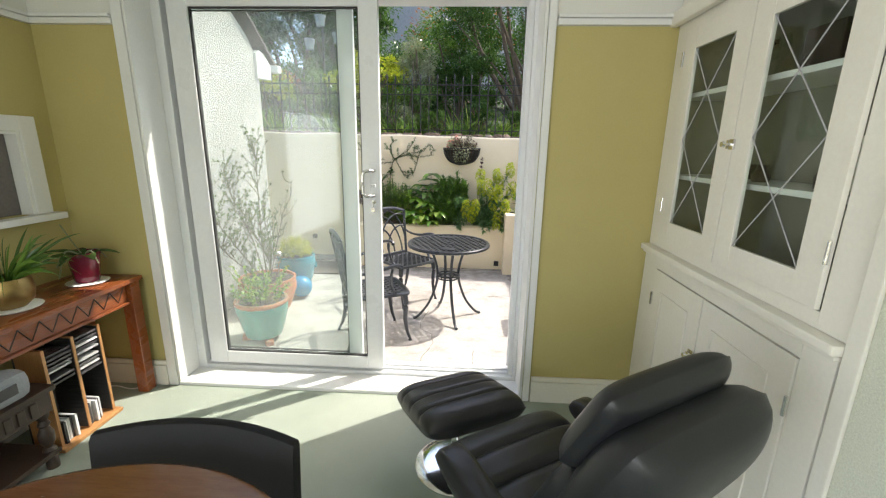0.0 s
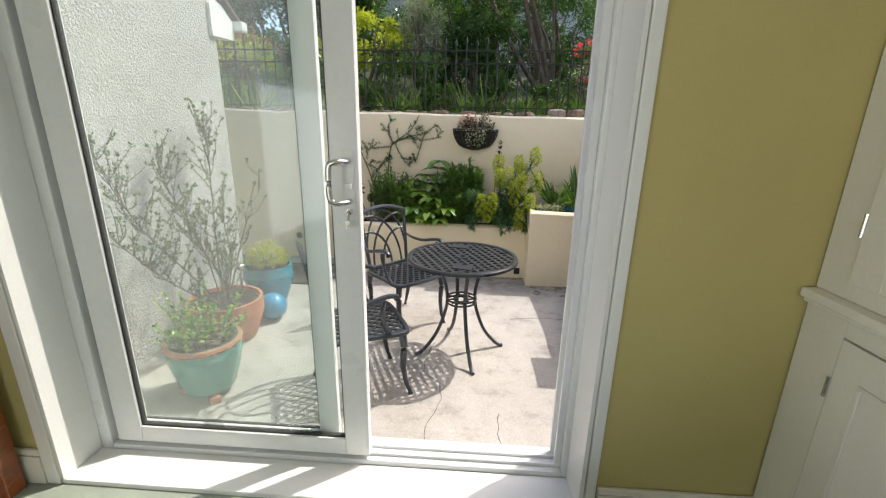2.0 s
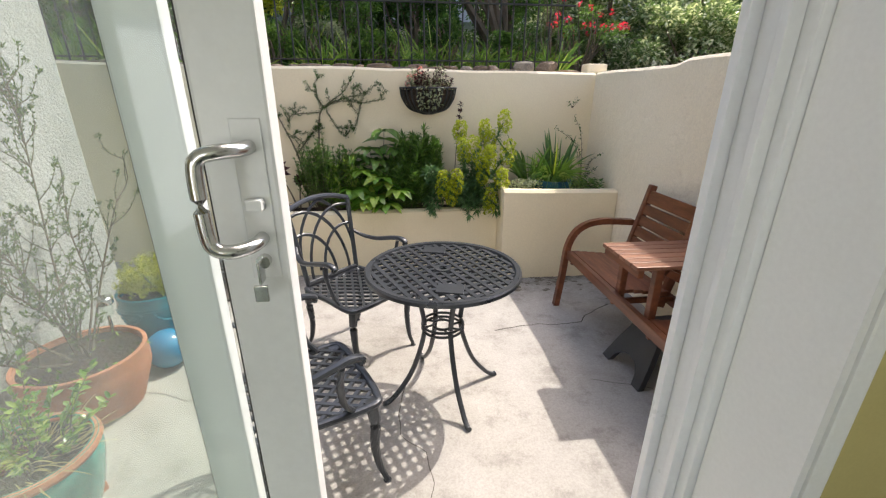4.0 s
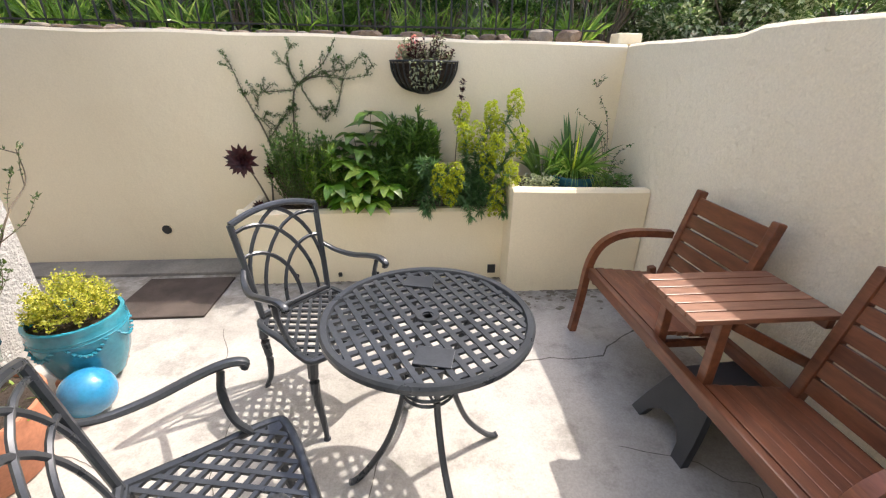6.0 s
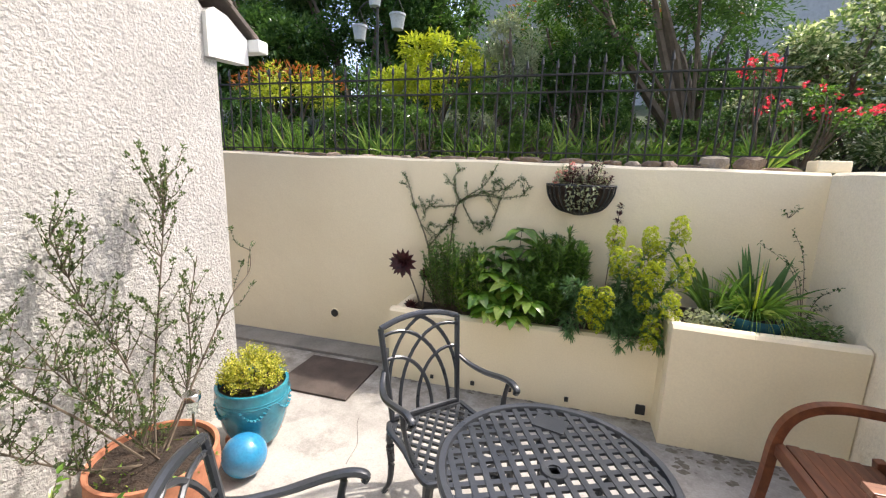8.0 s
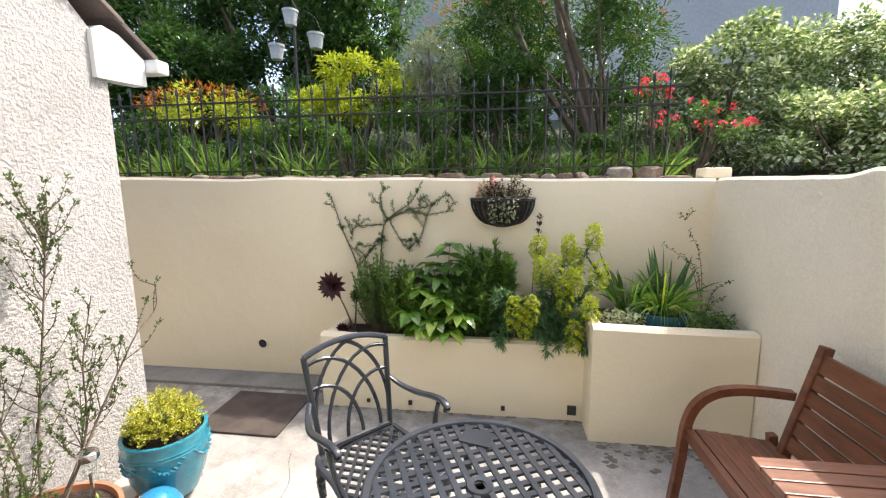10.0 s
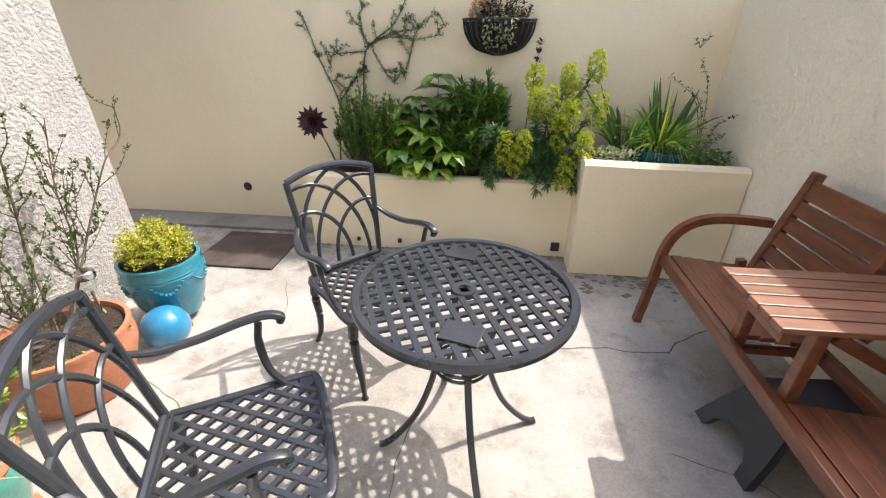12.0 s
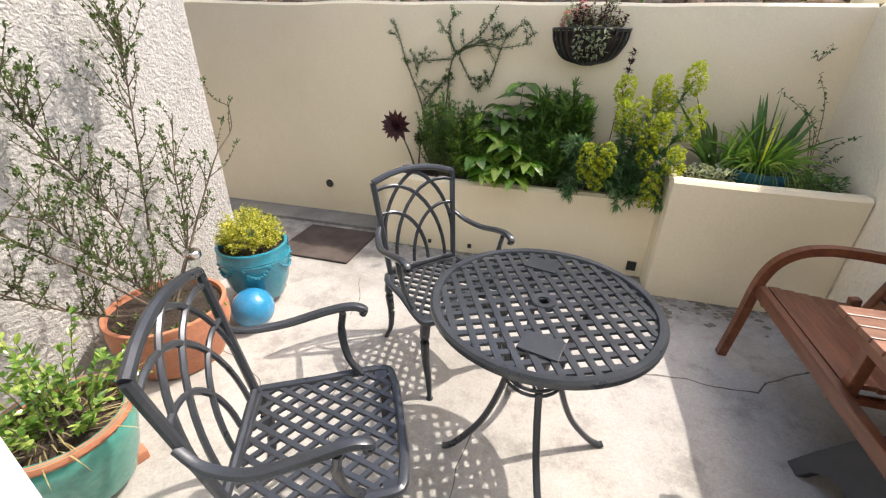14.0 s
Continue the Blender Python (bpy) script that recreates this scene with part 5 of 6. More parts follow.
for ci, c in enumerate(CRACKS):
    pts = []
    for a, b in zip(c, c[1:]):
        for k in range(8):
            p = Vector(a).lerp(Vector(b), k / 8)
            pts.append(p + Vector((noise.noise((p.x * 9, p.y * 9, 1)), noise.noise((p.x * 9, p.y * 9, 5)))) * 0.02)
    vs, fs = [], []
    for k, p in enumerate(pts):
        d = (pts[min(k + 1, len(pts) - 1)] - pts[max(k - 1, 0)]).normalized()
        w = 0.0028 * (0.5 + abs(noise.noise((k * 0.4, ci, 0)))) * (2.4 if ci == 1 else 1.1)
        vs += [(p.x - d.y * w, p.y + d.x * w, -0.0035), (p.x + d.y * w, p.y - d.x * w, -0.0035)]
        if k:
            fs.append((2 * k - 2, 2 * k - 1, 2 * k + 1, 2 * k))
    raw("patio_crack", vs, fs, CRACK_DARK, None, label="thin dark crack across the concrete patio", category="crack", kind="structure")
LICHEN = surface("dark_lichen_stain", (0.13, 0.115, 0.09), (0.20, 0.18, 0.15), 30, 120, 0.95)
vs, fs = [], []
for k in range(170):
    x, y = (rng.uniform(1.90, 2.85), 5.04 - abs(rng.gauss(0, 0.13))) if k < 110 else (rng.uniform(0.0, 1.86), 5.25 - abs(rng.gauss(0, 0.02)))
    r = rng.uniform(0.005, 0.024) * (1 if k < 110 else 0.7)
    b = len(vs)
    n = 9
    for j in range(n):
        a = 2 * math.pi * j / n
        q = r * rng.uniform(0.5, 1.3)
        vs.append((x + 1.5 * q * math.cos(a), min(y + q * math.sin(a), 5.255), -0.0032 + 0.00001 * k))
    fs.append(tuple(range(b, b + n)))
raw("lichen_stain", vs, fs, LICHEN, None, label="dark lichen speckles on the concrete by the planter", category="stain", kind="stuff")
# solid black blocks stand in for the shade inside the weep holes
for x, r in ((0.30, 0.012), (0.62, 0.014), (0.90, 0.013), (1.30, 0.014), (1.78, 0.03)):
    boxed("weep_hole", (x - r, x + r, 5.230, 5.247, 0.045, 0.045 + 2.2 * r), SEAL, None, 0.002, label="dark weep hole at the foot of the planter", category="drain hole", kind="structure")
wp = thing("wall_pipe", pose(-0.80, 5.68, 0.285), "open pipe end set in the cream wall", "pipe")
bm = bmesh.new()
tube(bm, [(0, -0.012, 0), (0, 0.02, 0)], 0.046, 20)
part("collar", bm, RENDER_CREAM, wp, smooth=True)
# black disc painted in for the pipe's shaded inside
bm = bmesh.new()
tube(bm, [(0.004, -0.014, 0.002), (0.004, -0.005, 0.002)], 0.037, 20)
part("bore", bm, SEAL, wp)

# ---- wing gable: verge, fascia and gutter end ----
gb = thing("roof_edge", pose(0.0, -0.01, 0.06), "slate roof edge with white fascia on the house wing", "roof", kind="structure")
for k in range(10):
    t0 = k / 10
    y0, z0 = 4.86 + (2.62 - 4.86) * t0, 2.36 + (3.69 - 2.36) * t0
    m_ = Matrix.Translation((0, y0, z0)) @ Matrix.Rotation(math.atan2(-(3.69 - 2.36), 2.24), 4, "X")
    boxed("slate", (-4.5, -0.84 + 0.01 * (k % 3), -0.285, 0.02, 0.012 + 0.004 * (k % 2), 0.04), SLATE, gb, 0.004, m=m_)
bm = bmesh.new()
fv = [(4.50, 2.18), (4.82, 2.20), (4.82, 2.35), (4.66, 2.445), (4.56, 2.46), (4.50, 2.42)]
fa = [bm.verts.new((-0.87, y, z)) for y, z in fv]
fb = [bm.verts.new((-0.96, y, z)) for y, z in fv]
bm.faces.new(fa)
bm.faces.new(fb[::-1])
for k in range(6):
    bm.faces.new((fa[k], fa[(k + 1) % 6], fb[(k + 1) % 6], fb[k]))
bmesh.ops.triangulate(bm, faces=[f for f in bm.faces if len(f.verts) > 4])
part("fascia", bm, GLOSS_WHITE, gb, "white painted fascia end")
bm = bmesh.new()
box(bm, -4.5, -0.79, 4.825, 4.92, 2.28, 2.36, 0.015)
part("gutter", bm, UPVC, gb, "white plastic gutter")

# ---- fence and stones on the back wall ----
fence = thing("railing", pose(0, 5.97, 1.69), "black iron railing with pointed bars on the garden wall", "railing")
bm = bmesh.new()
tube(bm, [(0, 0, 0.0), (0, 0, 0.76)], 0.0075, 6)
tube(bm, [(0, 0, 0.755), (0, 0, 0.77), (0, 0, 0.80), (0, 0, 0.84)], [0.006, 0.015, 0.011, 0.001], 6)
first = part("bar", bm, IRON, fence)
first.location = (-3.6, 0, 0)
k = 1
while -3.6 + 0.116 * k < 2.66:
    o = new("bar", first.data)
    o.parent = fence
    o.location = (-3.6 + 0.116 * k, 0, 0.03 * (k % 2) - 0.02)
    k += 1
for z in (0.10, 0.570, 0.700):
    boxed("rail", (-3.7, 2.66, -0.016, 0.016, z - 0.006, z + 0.006), IRON, fence, 0)

STONE_BROWN = surface("brown_garden_stone", (0.17, 0.11, 0.075), (0.26, 0.20, 0.15), 7, 40, 0.92, bump=0.9, depth=0.02, bump_scale=22, objvar=0.4)
x = -2.3
k = 0
while x < 2.66:
    sx = rng.uniform(0.035, 0.125)
    sy, sz = rng.uniform(0.045, 0.075), rng.uniform(0.018, 0.042) * (0.7 if x < 0.2 else 1.0)
    if 1.95 < x < 2.30:
        sx, sz = 0.10, 0.075
    x += sx
    bm = bmesh.new()
    bmesh.ops.create_icosphere(bm, subdivisions=2, radius=1.0)
    for v in bm.verts:
        v.co += v.co * 0.42 * noise.noise(v.co * 1.1 + Vector((k * 7.1, 0, 0)))
        v.co = Vector((v.co.x * sx, v.co.y * sy, max(-0.5, min(0.75, v.co.z)) * sz))
    o = part("garden_stone", bm, STONE if k % 4 == 1 else STONE_BROWN, None, "rough uneven stone edging the raised garden bed", False, "stone", group="stones along the wall top")
    o.location = (x, 5.82 + rng.uniform(-0.03, 0.03), 1.712 - 0.0105 * x + sz * 0.5)
    x += sx * 0.8 + rng.uniform(-0.01, 0.05)
    k += 1
boxed("white_block", (2.74, 2.93, 5.74, 5.88, 1.688, 1.765), RENDER_CREAM, None, 0.012, label="white painted block on the wall corner", category="block")

# ---- garden behind the wall ----
vs, fs = [], []
NX, NY = 46, 30
for j in range(NY + 1):
    for i in range(NX + 1):
        x, y = -9 + 22 * i / NX, 5.80 + 16 * j / NY
        z = 1.67 - 0.0105 * x + 0.16 * max(0, y - 6.2) ** 0.9 + 0.10 * max(0, y - 8.2) + 0.06 * noise.noise((x, y, 0)) * min(1, (y - 5.8))
        vs.append((x, y, z))
for j in range(NY):
    for i in range(NX):
        a = j * (NX + 1) + i
        fs.append((a, a + 1, a + NX + 2, a + NX + 1))
raw("garden_bank", vs, fs, surface("planted_earth", (0.035, 0.038, 0.02), (0.03, 0.06, 0.018), 3, 40, 0.95, bump=0.8, depth=0.03, bump_scale=12), None, True, kind="structure", label="dark planted earth bank above the wall", category="ground")
for k in range(72):
    x = -2.4 + 5.1 * k / 71 + rng.uniform(-0.08, 0.08)
    y = rng.uniform(6.08, 6.75)
    strap_clump("strap_leaf_plant", (x, y, 1.63 + 0.15 * (y - 6.1)), 34, rng.uniform(0.40, 0.70), rng.uniform(0.013, 0.024), (LEAF_STRAP, LEAF_STRAP, LEAF_MID)[k % 3], "clump of long green strap leaves behind the railing", rng.uniform(0.6, 1.3), group="strap leaf plants behind the railing")
for cx, cy, r, m_, ln, wd in ((-2.5, 6.25, 0.30, LEAF_DARK, 0.035, 0.020), (-1.75, 6.3, 0.22, LEAF_MID, 0.04, 0.016), (-0.95, 6.25, 0.20, LEAF_DARK, 0.03, 0.018), (-0.15, 6.25, 0.24, LEAF_MID, 0.035, 0.016), (0.35, 6.3, 0.24, LEAF_SILVER, 0.03, 0.014), (0.85, 6.22, 0.20, LEAF_MID, 0.04, 0.018), (1.5, 6.3, 0.24, LEAF_DARK, 0.05, 0.016), (2.2, 6.25, 0.22, LEAF_DARK, 0.04, 0.02)):
    shrub("low_shrub", (cx, cy, 1.66), (cx, cy, 1.72 + r), (r * 1.3, r * 0.8, r), 1500, ln, wd, m_, "low leafy shrub among the strap leaves", "shrub", 0.025, 6, 16, group="low shrubs behind the railing")
for k, (cx, cy, cz) in enumerate(((-4.2, 8.0, 2.5), (-3.2, 7.8, 2.4), (-2.2, 8.0, 2.5), (-1.3, 7.9, 2.5), (-0.4, 8.0, 2.5), (0.5, 8.2, 2.4), (1.3, 7.9, 2.35), (2.2, 8.2, 2.45), (3.0, 7.9, 2.5))):
    shrub("hedge_shrub", (cx, cy, 1.8), (cx, cy, cz), (0.68, 0.4, 0.72), 3200, 0.065, 0.03, LEAF_DARK, "dark evergreen hedge shrub in the garden bank", clumps=30, group="hedge shrubs")
shrub("golden_shrub", (-0.25, 6.85, 1.7), (-0.22, 6.75, 2.50), (0.58, 0.35, 0.46), 3600, 0.06, 0.028, LEAF_GOLD, "bright golden-leaved shrub behind the railing")
shrub("golden_shrub", (0.35, 6.6, 1.7), (0.35, 6.6, 2.25), (0.5, 0.3, 0.36), 2200, 0.05, 0.024, LEAF_MID, "rounded green shrub behind the railing")
shrub("photinia", (-2.2, 7.0, 1.75), (-2.2, 7.0, 2.45), (0.75, 0.4, 0.34), 1700, 0.06, 0.024, LEAF_GOLD, "shrub with yellow and orange young leaves", extra=(LEAF_RED, 500, 0.06, 0.02, 0.2))
shrub("green_shrub", (-2.6, 6.6, 1.7), (-2.6, 6.6, 2.05), (0.8, 0.35, 0.35), 3000, 0.05, 0.026, LEAF_DARK, "low dark green shrub behind the railing")
shrub("green_shrub", (-1.3, 7.2, 1.75), (-1.3, 7.2, 2.35), (0.7, 0.4, 0.45), 2600, 0.06, 0.03, LEAF_MID, "mid green shrub in the garden bank")
shrub("olive_shrub", (0.55, 7.0, 1.75), (0.52, 7.0, 2.72), (0.40, 0.34, 0.46), 2600, 0.065, 0.014, LEAF_SILVER, "silvery olive shrub with narrow leaves", trunk_r=0.03, limbs=9)
shrub("laurel_shrub", (1.2, 7.3, 1.8), (1.2, 7.3, 2.55), (0.62, 0.45, 0.62), 3000, 0.07, 0.03, LEAF_DARK, "dark green shrub in the garden bank")
shrub("garden_tree", (2.45, 7.6, 1.85), (1.9, 7.5, 3.65), (1.2, 0.8, 1.25), 15000, 0.07, 0.024, LEAF_DARK, "multi-stemmed dark evergreen tree with orange young leaves", "tree", 0.055, 9, 70, extra=(LEAF_RED, 320, 0.08, 0.03, -0.2))
shrub("garden_tree", (1.6, 8.6, 1.95), (1.1, 8.6, 3.4), (0.95, 0.7, 1.0), 7500, 0.07, 0.028, LEAF_MID, "leafy green tree with reddish tips", "tree", 0.05, 8, 34, extra=(LEAF_RED, 300, 0.08, 0.03, 0.0))
shrub("azalea", (2.95, 6.45, 1.70), (2.98, 6.42, 2.10), (0.40, 0.3, 0.26), 700, 0.05, 0.02, LEAF_MID, "azalea with bright red flowers beside the railing", "shrub", 0.02, 14, 18, extra=(FLOWER_RED, 150, 0.035, 0.035, 0.0))
shrub("azalea", (2.62, 6.35, 1.70), (2.55, 6.35, 2.42), (0.14, 0.12, 0.14), 120, 0.05, 0.02, LEAF_MID, "small azalea stem with red flowers", "shrub", 0.012, 6, 6, extra=(FLOWER_RED, 100, 0.035, 0.035, -0.2))
for cx, cy, cz, rx, rz in ((3.7, 7.2, 2.55, 0.85, 0.75), (4.9, 7.3, 2.55, 0.9, 0.7), (3.2, 7.4, 2.1, 0.6, 0.5), (4.2, 6.5, 2.0, 0.8, 0.42), (6.0, 7.2, 2.5, 0.9, 0.8)):
    shrub("variegated_shrub", (cx, cy, 1.75), (cx, cy, cz), (rx, 0.55, rz), 13000, 0.055, 0.034, LEAF_VARIEGATED, "large glossy shrub with cream-edged leaves", clumps=60, group="variegated shrubs")
for cx, cy, cz, rx, ry, rz, m_ in ((-4.4, 9.6, 3.9, 1.7, 1.2, 1.9, LEAF_DARK), (-2.6, 9.4, 4.1, 1.5, 1.1, 2.1, LEAF_DARK), (-1.35, 9.2, 3.8, 1.0, 0.9, 1.9, LEAF_DARK), (-3.4, 8.3, 3.0, 1.1, 0.7, 1.0, LEAF_DARK), (-6.2, 9.2, 3.9, 1.6, 1.2, 2.0, LEAF_DARK), (-2.0, 11.5, 5.6, 2.4, 1.4, 2.2, LEAF_MID), (-5.5, 12, 6.0, 2.8, 1.5, 2.4, LEAF_DARK)):
    shrub("hedge_tree", (cx, cy, 1.9), (cx, cy, cz), (rx, ry, rz), 15000, 0.10, 0.045, m_, "tall dense evergreen tree behind the garden", "tree", 0.09, 8, 60, group="trees behind the garden")
for cx, cy, cz, rx, rz in ((0.2, 10.5, 3.0, 1.3, 1.1), (2.6, 10.2, 3.2, 1.5, 1.4), (7.8, 10.5, 2.6, 2.2, 1.2), (10.5, 11, 3.0, 2.4, 1.5)):
    shrub("hedge_tree", (cx, cy, 1.9), (cx, cy, cz), (rx, 0.9, rz), 9000, 0.085, 0.045, LEAF_DARK, "dark evergreen shrub at the back of the garden", "tree", 0.06, 7, 44, group="trees behind the garden")

# hanging pots on a pole
GALVANISED = surface("pale_grey_pot", (0.44, 0.48, 0.50), (0.36, 0.40, 0.42), 6, 60, 0.5)
hp = thing("pot_pole", pose(-0.98, 7.0, 1.75), "dark pole with hooks holding grey hanging pots", "plant stand")
bm = bmesh.new()
tube(bm, [(0, 0, 0), (0, 0, 1.68)], 0.014, 8)
part("pole", bm, IRON, hp)
for dx, dz in ((-0.22, 1.62), (0.24, 1.70), (0.02, 1.72)):
    bm = bmesh.new()
    tube(bm, curve([(0, 0, dz - 0.1), (dx * 0.5, 0, dz + 0.06), (dx, 0, dz)], 6), 0.007, 6)
    part("hook", bm, IRON, hp)
for dx, dz, r in ((-0.22, 1.43, 0.08), (0.24, 1.52, 0.085), (-0.02, 1.76, 0.08)):
    hpot = thing("hanging_pot", pose(-0.98 + dx, 7.0 - (0.03 if dx == -0.02 else 0), 1.75 + dz), "small pale grey hanging plant pot on the garden pole", "plant pot", "hanging pots")
    bm = bmesh.new()
    lathe(bm, [(r * 0.72, -0.14), (r * 0.98, -0.01), (r * 1.08, -0.008), (r * 1.08, 0.015), (r * 0.95, 0.015), (r * 0.7, -0.10)], 20)
    part("body", bm, GALVANISED, hpot, smooth=True)
    bm = bmesh.new()
    for s in (-1, 1):
        tube(bm, [(s * r, 0, 0.0), (0, 0, 0.19)], 0.003, 4)
    part("hanger", bm, IRON, hpot)

# neighbouring house beyond the trees
nh = thing("house", pose(0, 15, 0), "plain grey rendered neighbouring house beyond the trees", "house")
bm = bmesh.new()
box(bm, -2.0, 9.75, 0, 9, 0, 8.5)
part("wall", bm, SHED_GREY, nh)
bm = bmesh.new()
rv = [bm.verts.new(v) for v in ((-2.4, -0.4, 8.5), (10.1, -0.4, 8.5), (10.1, 9.4, 8.5), (-2.4, 9.4, 8.5), (-2.4, 4.5, 11.5), (10.1, 4.5, 11.5))]
for f in ((0, 1, 5, 4), (3, 4, 5, 2), (0, 4, 3), (1, 2, 5), (0, 3, 2, 1)):
    bm.faces.new([rv[k] for k in f])
part("roof", bm, SLATE, nh)

# ---- indoor things ----
CHROME = surface("bright_chrome", (0.8, 0.8, 0.8), (0.75, 0.75, 0.75), 3, 60, 0.08, metal=1.0, bump=0)
BRASS = surface("aged_brass", (0.42, 0.30, 0.12), (0.32, 0.22, 0.09), 6, 50, 0.35, metal=0.9, bump=0.1, depth=0.001)
MAROON = surface("maroon_glaze", (0.16, 0.008, 0.03), (0.20, 0.012, 0.04), 5, 60, 0.15, bump=0.03, coat=0.5)
TABLE_WOOD = surface("brown_polished_table_wood", (0.20, 0.075, 0.03), (0.15, 0.052, 0.02), 2.5, 22, 0.25, bump=0.06, depth=0.001, stretch=(1, 7, 7), coat=0.3)
GREY_PLASTIC = surface("grey_radio_plastic", (0.24, 0.26, 0.28), (0.30, 0.32, 0.34), 5, 90, 0.4)
CD_WHITE = surface("pale_plastic_case", (0.62, 0.63, 0.64), (0.52, 0.53, 0.55), 9, 60, 0.25, objvar=0.3)
CD_DARK = surface("dark_plastic_case", (0.05, 0.05, 0.06), (0.10, 0.09, 0.09), 9, 60, 0.25, objvar=0.5)
INSIDE = surface("olive_cupboard_lining", (0.30, 0.30, 0.24), (0.26, 0.26, 0.20), 2, 60, 0.7)

# hatch in the side wall
hatch = thing("window_1", Matrix(), "white framed serving hatch in the yellow wall", "hatch", kind="structure")
bm = bmesh.new()
for y0, y1, z0, z1 in ((1.31, 1.40, 1.16, 1.69), (2.12, 2.21, 1.16, 1.69), (1.40, 2.12, 1.61, 1.69)):
    box(bm, -1.068, -1.045, y0, y1, z0, z1, 0.004)
for y0, y1, z0, z1 in ((1.401, 1.415, 1.161, 1.609), (2.098, 2.118, 1.161, 1.609), (1.415, 2.098, 1.595, 1.609)):
    box(bm, -1.44, -1.05, y0, y1, z0, z1)
part("window_frame", bm, GLOSS_WHITE, hatch)
boxed("window_sill", (-1.44, -1.0, 1.28, 2.25, 1.122, 1.159), GLOSS_WHITE, hatch, 0.006)
# panel added across the open hatch, coloured like its dim inside
HATCH_BROWN = surface("grey_brown_hatch_inside", (0.17, 0.155, 0.14), (0.14, 0.13, 0.12), 1, 60, 0.8)
boxed("shutter", (-1.14, -1.115, 1.417, 2.096, 1.162, 1.593), HATCH_BROWN, hatch, 0.003, label="grey-brown panel added to fill the hatch")
bm = bmesh.new()
box(bm, -2.6, -1.46, 0.6, 2.61, 0.5, 0.55)
box(bm, -2.7, -2.6, 0.6, 2.61, 0.5, 2.6)
box(bm, -2.6, -1.46, 0.5, 0.6, 0.5, 2.6)
box(bm, -2.6, -1.46, 2.55, 2.61, 0.55, 2.6)
box(bm, -2.6, -1.46, 0.6, 2.55, 2.55, 2.6)
part("wall_beyond_hatch", bm, HATCH_BROWN, kind="structure", label="grey-brown wall beyond the hatch", category="wall")

# built-in cupboard
cup = thing("dresser_cupboard", pose(2.39, 1.05, 0), "cream painted built-in cupboard with glazed upper doors", "cupboard")
H_ = 2.58
bm = bmesh.new()
box(bm, 0.34, 0.36, 0, 1.262, 0, H_)
box(bm, 0.02, 0.34, 0.0, 0.02, 0, H_)
box(bm, 0.02, 0.34, 1.242, 1.262, 0, H_)
box(bm, 0.02, 0.34, 0.02, 1.242, H_ - 0.02, H_)
box(bm, 0.02, 0.34, 0.02, 1.242, 1.02, 1.045)
box(bm, 0.02, 0.34, 0.02, 1.242, 0.08, 0.10)
part("carcass", bm, INSIDE, cup, "olive painted inside")
bm = bmesh.new()
for y0, y1, z0, z1, x0 in ((0.0, 0.12, 0.0, 1.005, 0.0), (1.105, 1.262, 0.0, 1.005, 0.0), (0.12, 1.105, 0.95, 1.005, 0.0), (0.12, 1.105, 0.0, 0.12, 0.0), (0.0, 0.105, 1.057, H_, 0.012), (1.145, 1.262, 1.057, H_, 0.012), (0.105, 1.145, 1.057, 1.11, 0.012), (0.105, 1.145, 2.13, H_, 0.012)):
    box(bm, x0, x0 + 0.02, y0, y1, z0, z1, 0.002)
part("face_frame", bm, CREAM_WOOD, cup)
bm = bmesh.new()
box(bm, -0.035, 0.03, -0.01, 1.262, 1.022, 1.056, 0.008)
box(bm, -0.018, 0.02, -0.005, 1.262, 1.006, 1.021, 0.004)
part("ledge", bm, CREAM_WOOD, cup, "moulded ledge")
bm = bmesh.new()
box(bm, -0.015, -0.001, 0.0, 1.262, 0.0, 0.12, 0.003)
part("plinth", bm, CREAM_WOOD, cup)
bm = bmesh.new()
box(bm, -0.04, 0.0, -0.02, 1.262, 2.17, 2.24, 0.01)
part("cornice", bm, CREAM_WOOD, cup)
for z in (1.425, 1.82):
    boxed("shelf", (0.05, 0.335, 0.025, 1.235, z, z + 0.022), GLOSS_WHITE, cup, 0.002)


def glazed_door(y0, y1, hinge):
    z0, z1 = 1.115, 2.125
    st = 0.098
    bm = bmesh.new()
    box(bm, -0.004, 0.014, y0, y0 + st, z0, z1, 0.002)
    box(bm, -0.004, 0.014, y1 - st, y1, z0, z1, 0.002)
    box(bm, -0.003, 0.013, y0 + st, y1 - st, z0, z0 + 0.095, 0.002)
    box(bm, -0.003, 0.013, y0 + st, y1 - st, z1 - 0.095, z1, 0.002)
    d = part("glazed_door", bm, CREAM_WOOD, cup)
    ya, yb, za, zb = y0 + st, y1 - st, z0 + 0.095, z1 - 0.095
    g = boxed("pane", (0.004, 0.007, ya, yb, za, zb), GLASS, d, 0)
    g.visible_shadow = False
    ym, zm = (ya + yb) / 2, (za + zb) / 2
    for p, q in (((ya, zb), (yb, zm)), ((yb, zb), (ya, zm)), ((ya, zm), (yb, za)), ((yb, zm), (ya, za))):
        bm = bmesh.new()
        tube(bm, [(0.001, p[0], p[1]), (0.001, q[0], q[1])], 0.0024, 6)
        part("glazing_bar", bm, SHED_GREY, d, "thin lead diamond bar")
    for z in (z0 + 0.14, z1 - 0.16):
        bm = bmesh.new()
        tube(bm, [(-0.006, hinge, z), (-0.006, hinge, z + 0.07)], 0.006, 8)
        part("hinge", bm, STEEL, d)
    return d


d1 = glazed_door(0.642, 1.140, 1.142)
d2 = glazed_door(0.110, 0.634, 0.108)


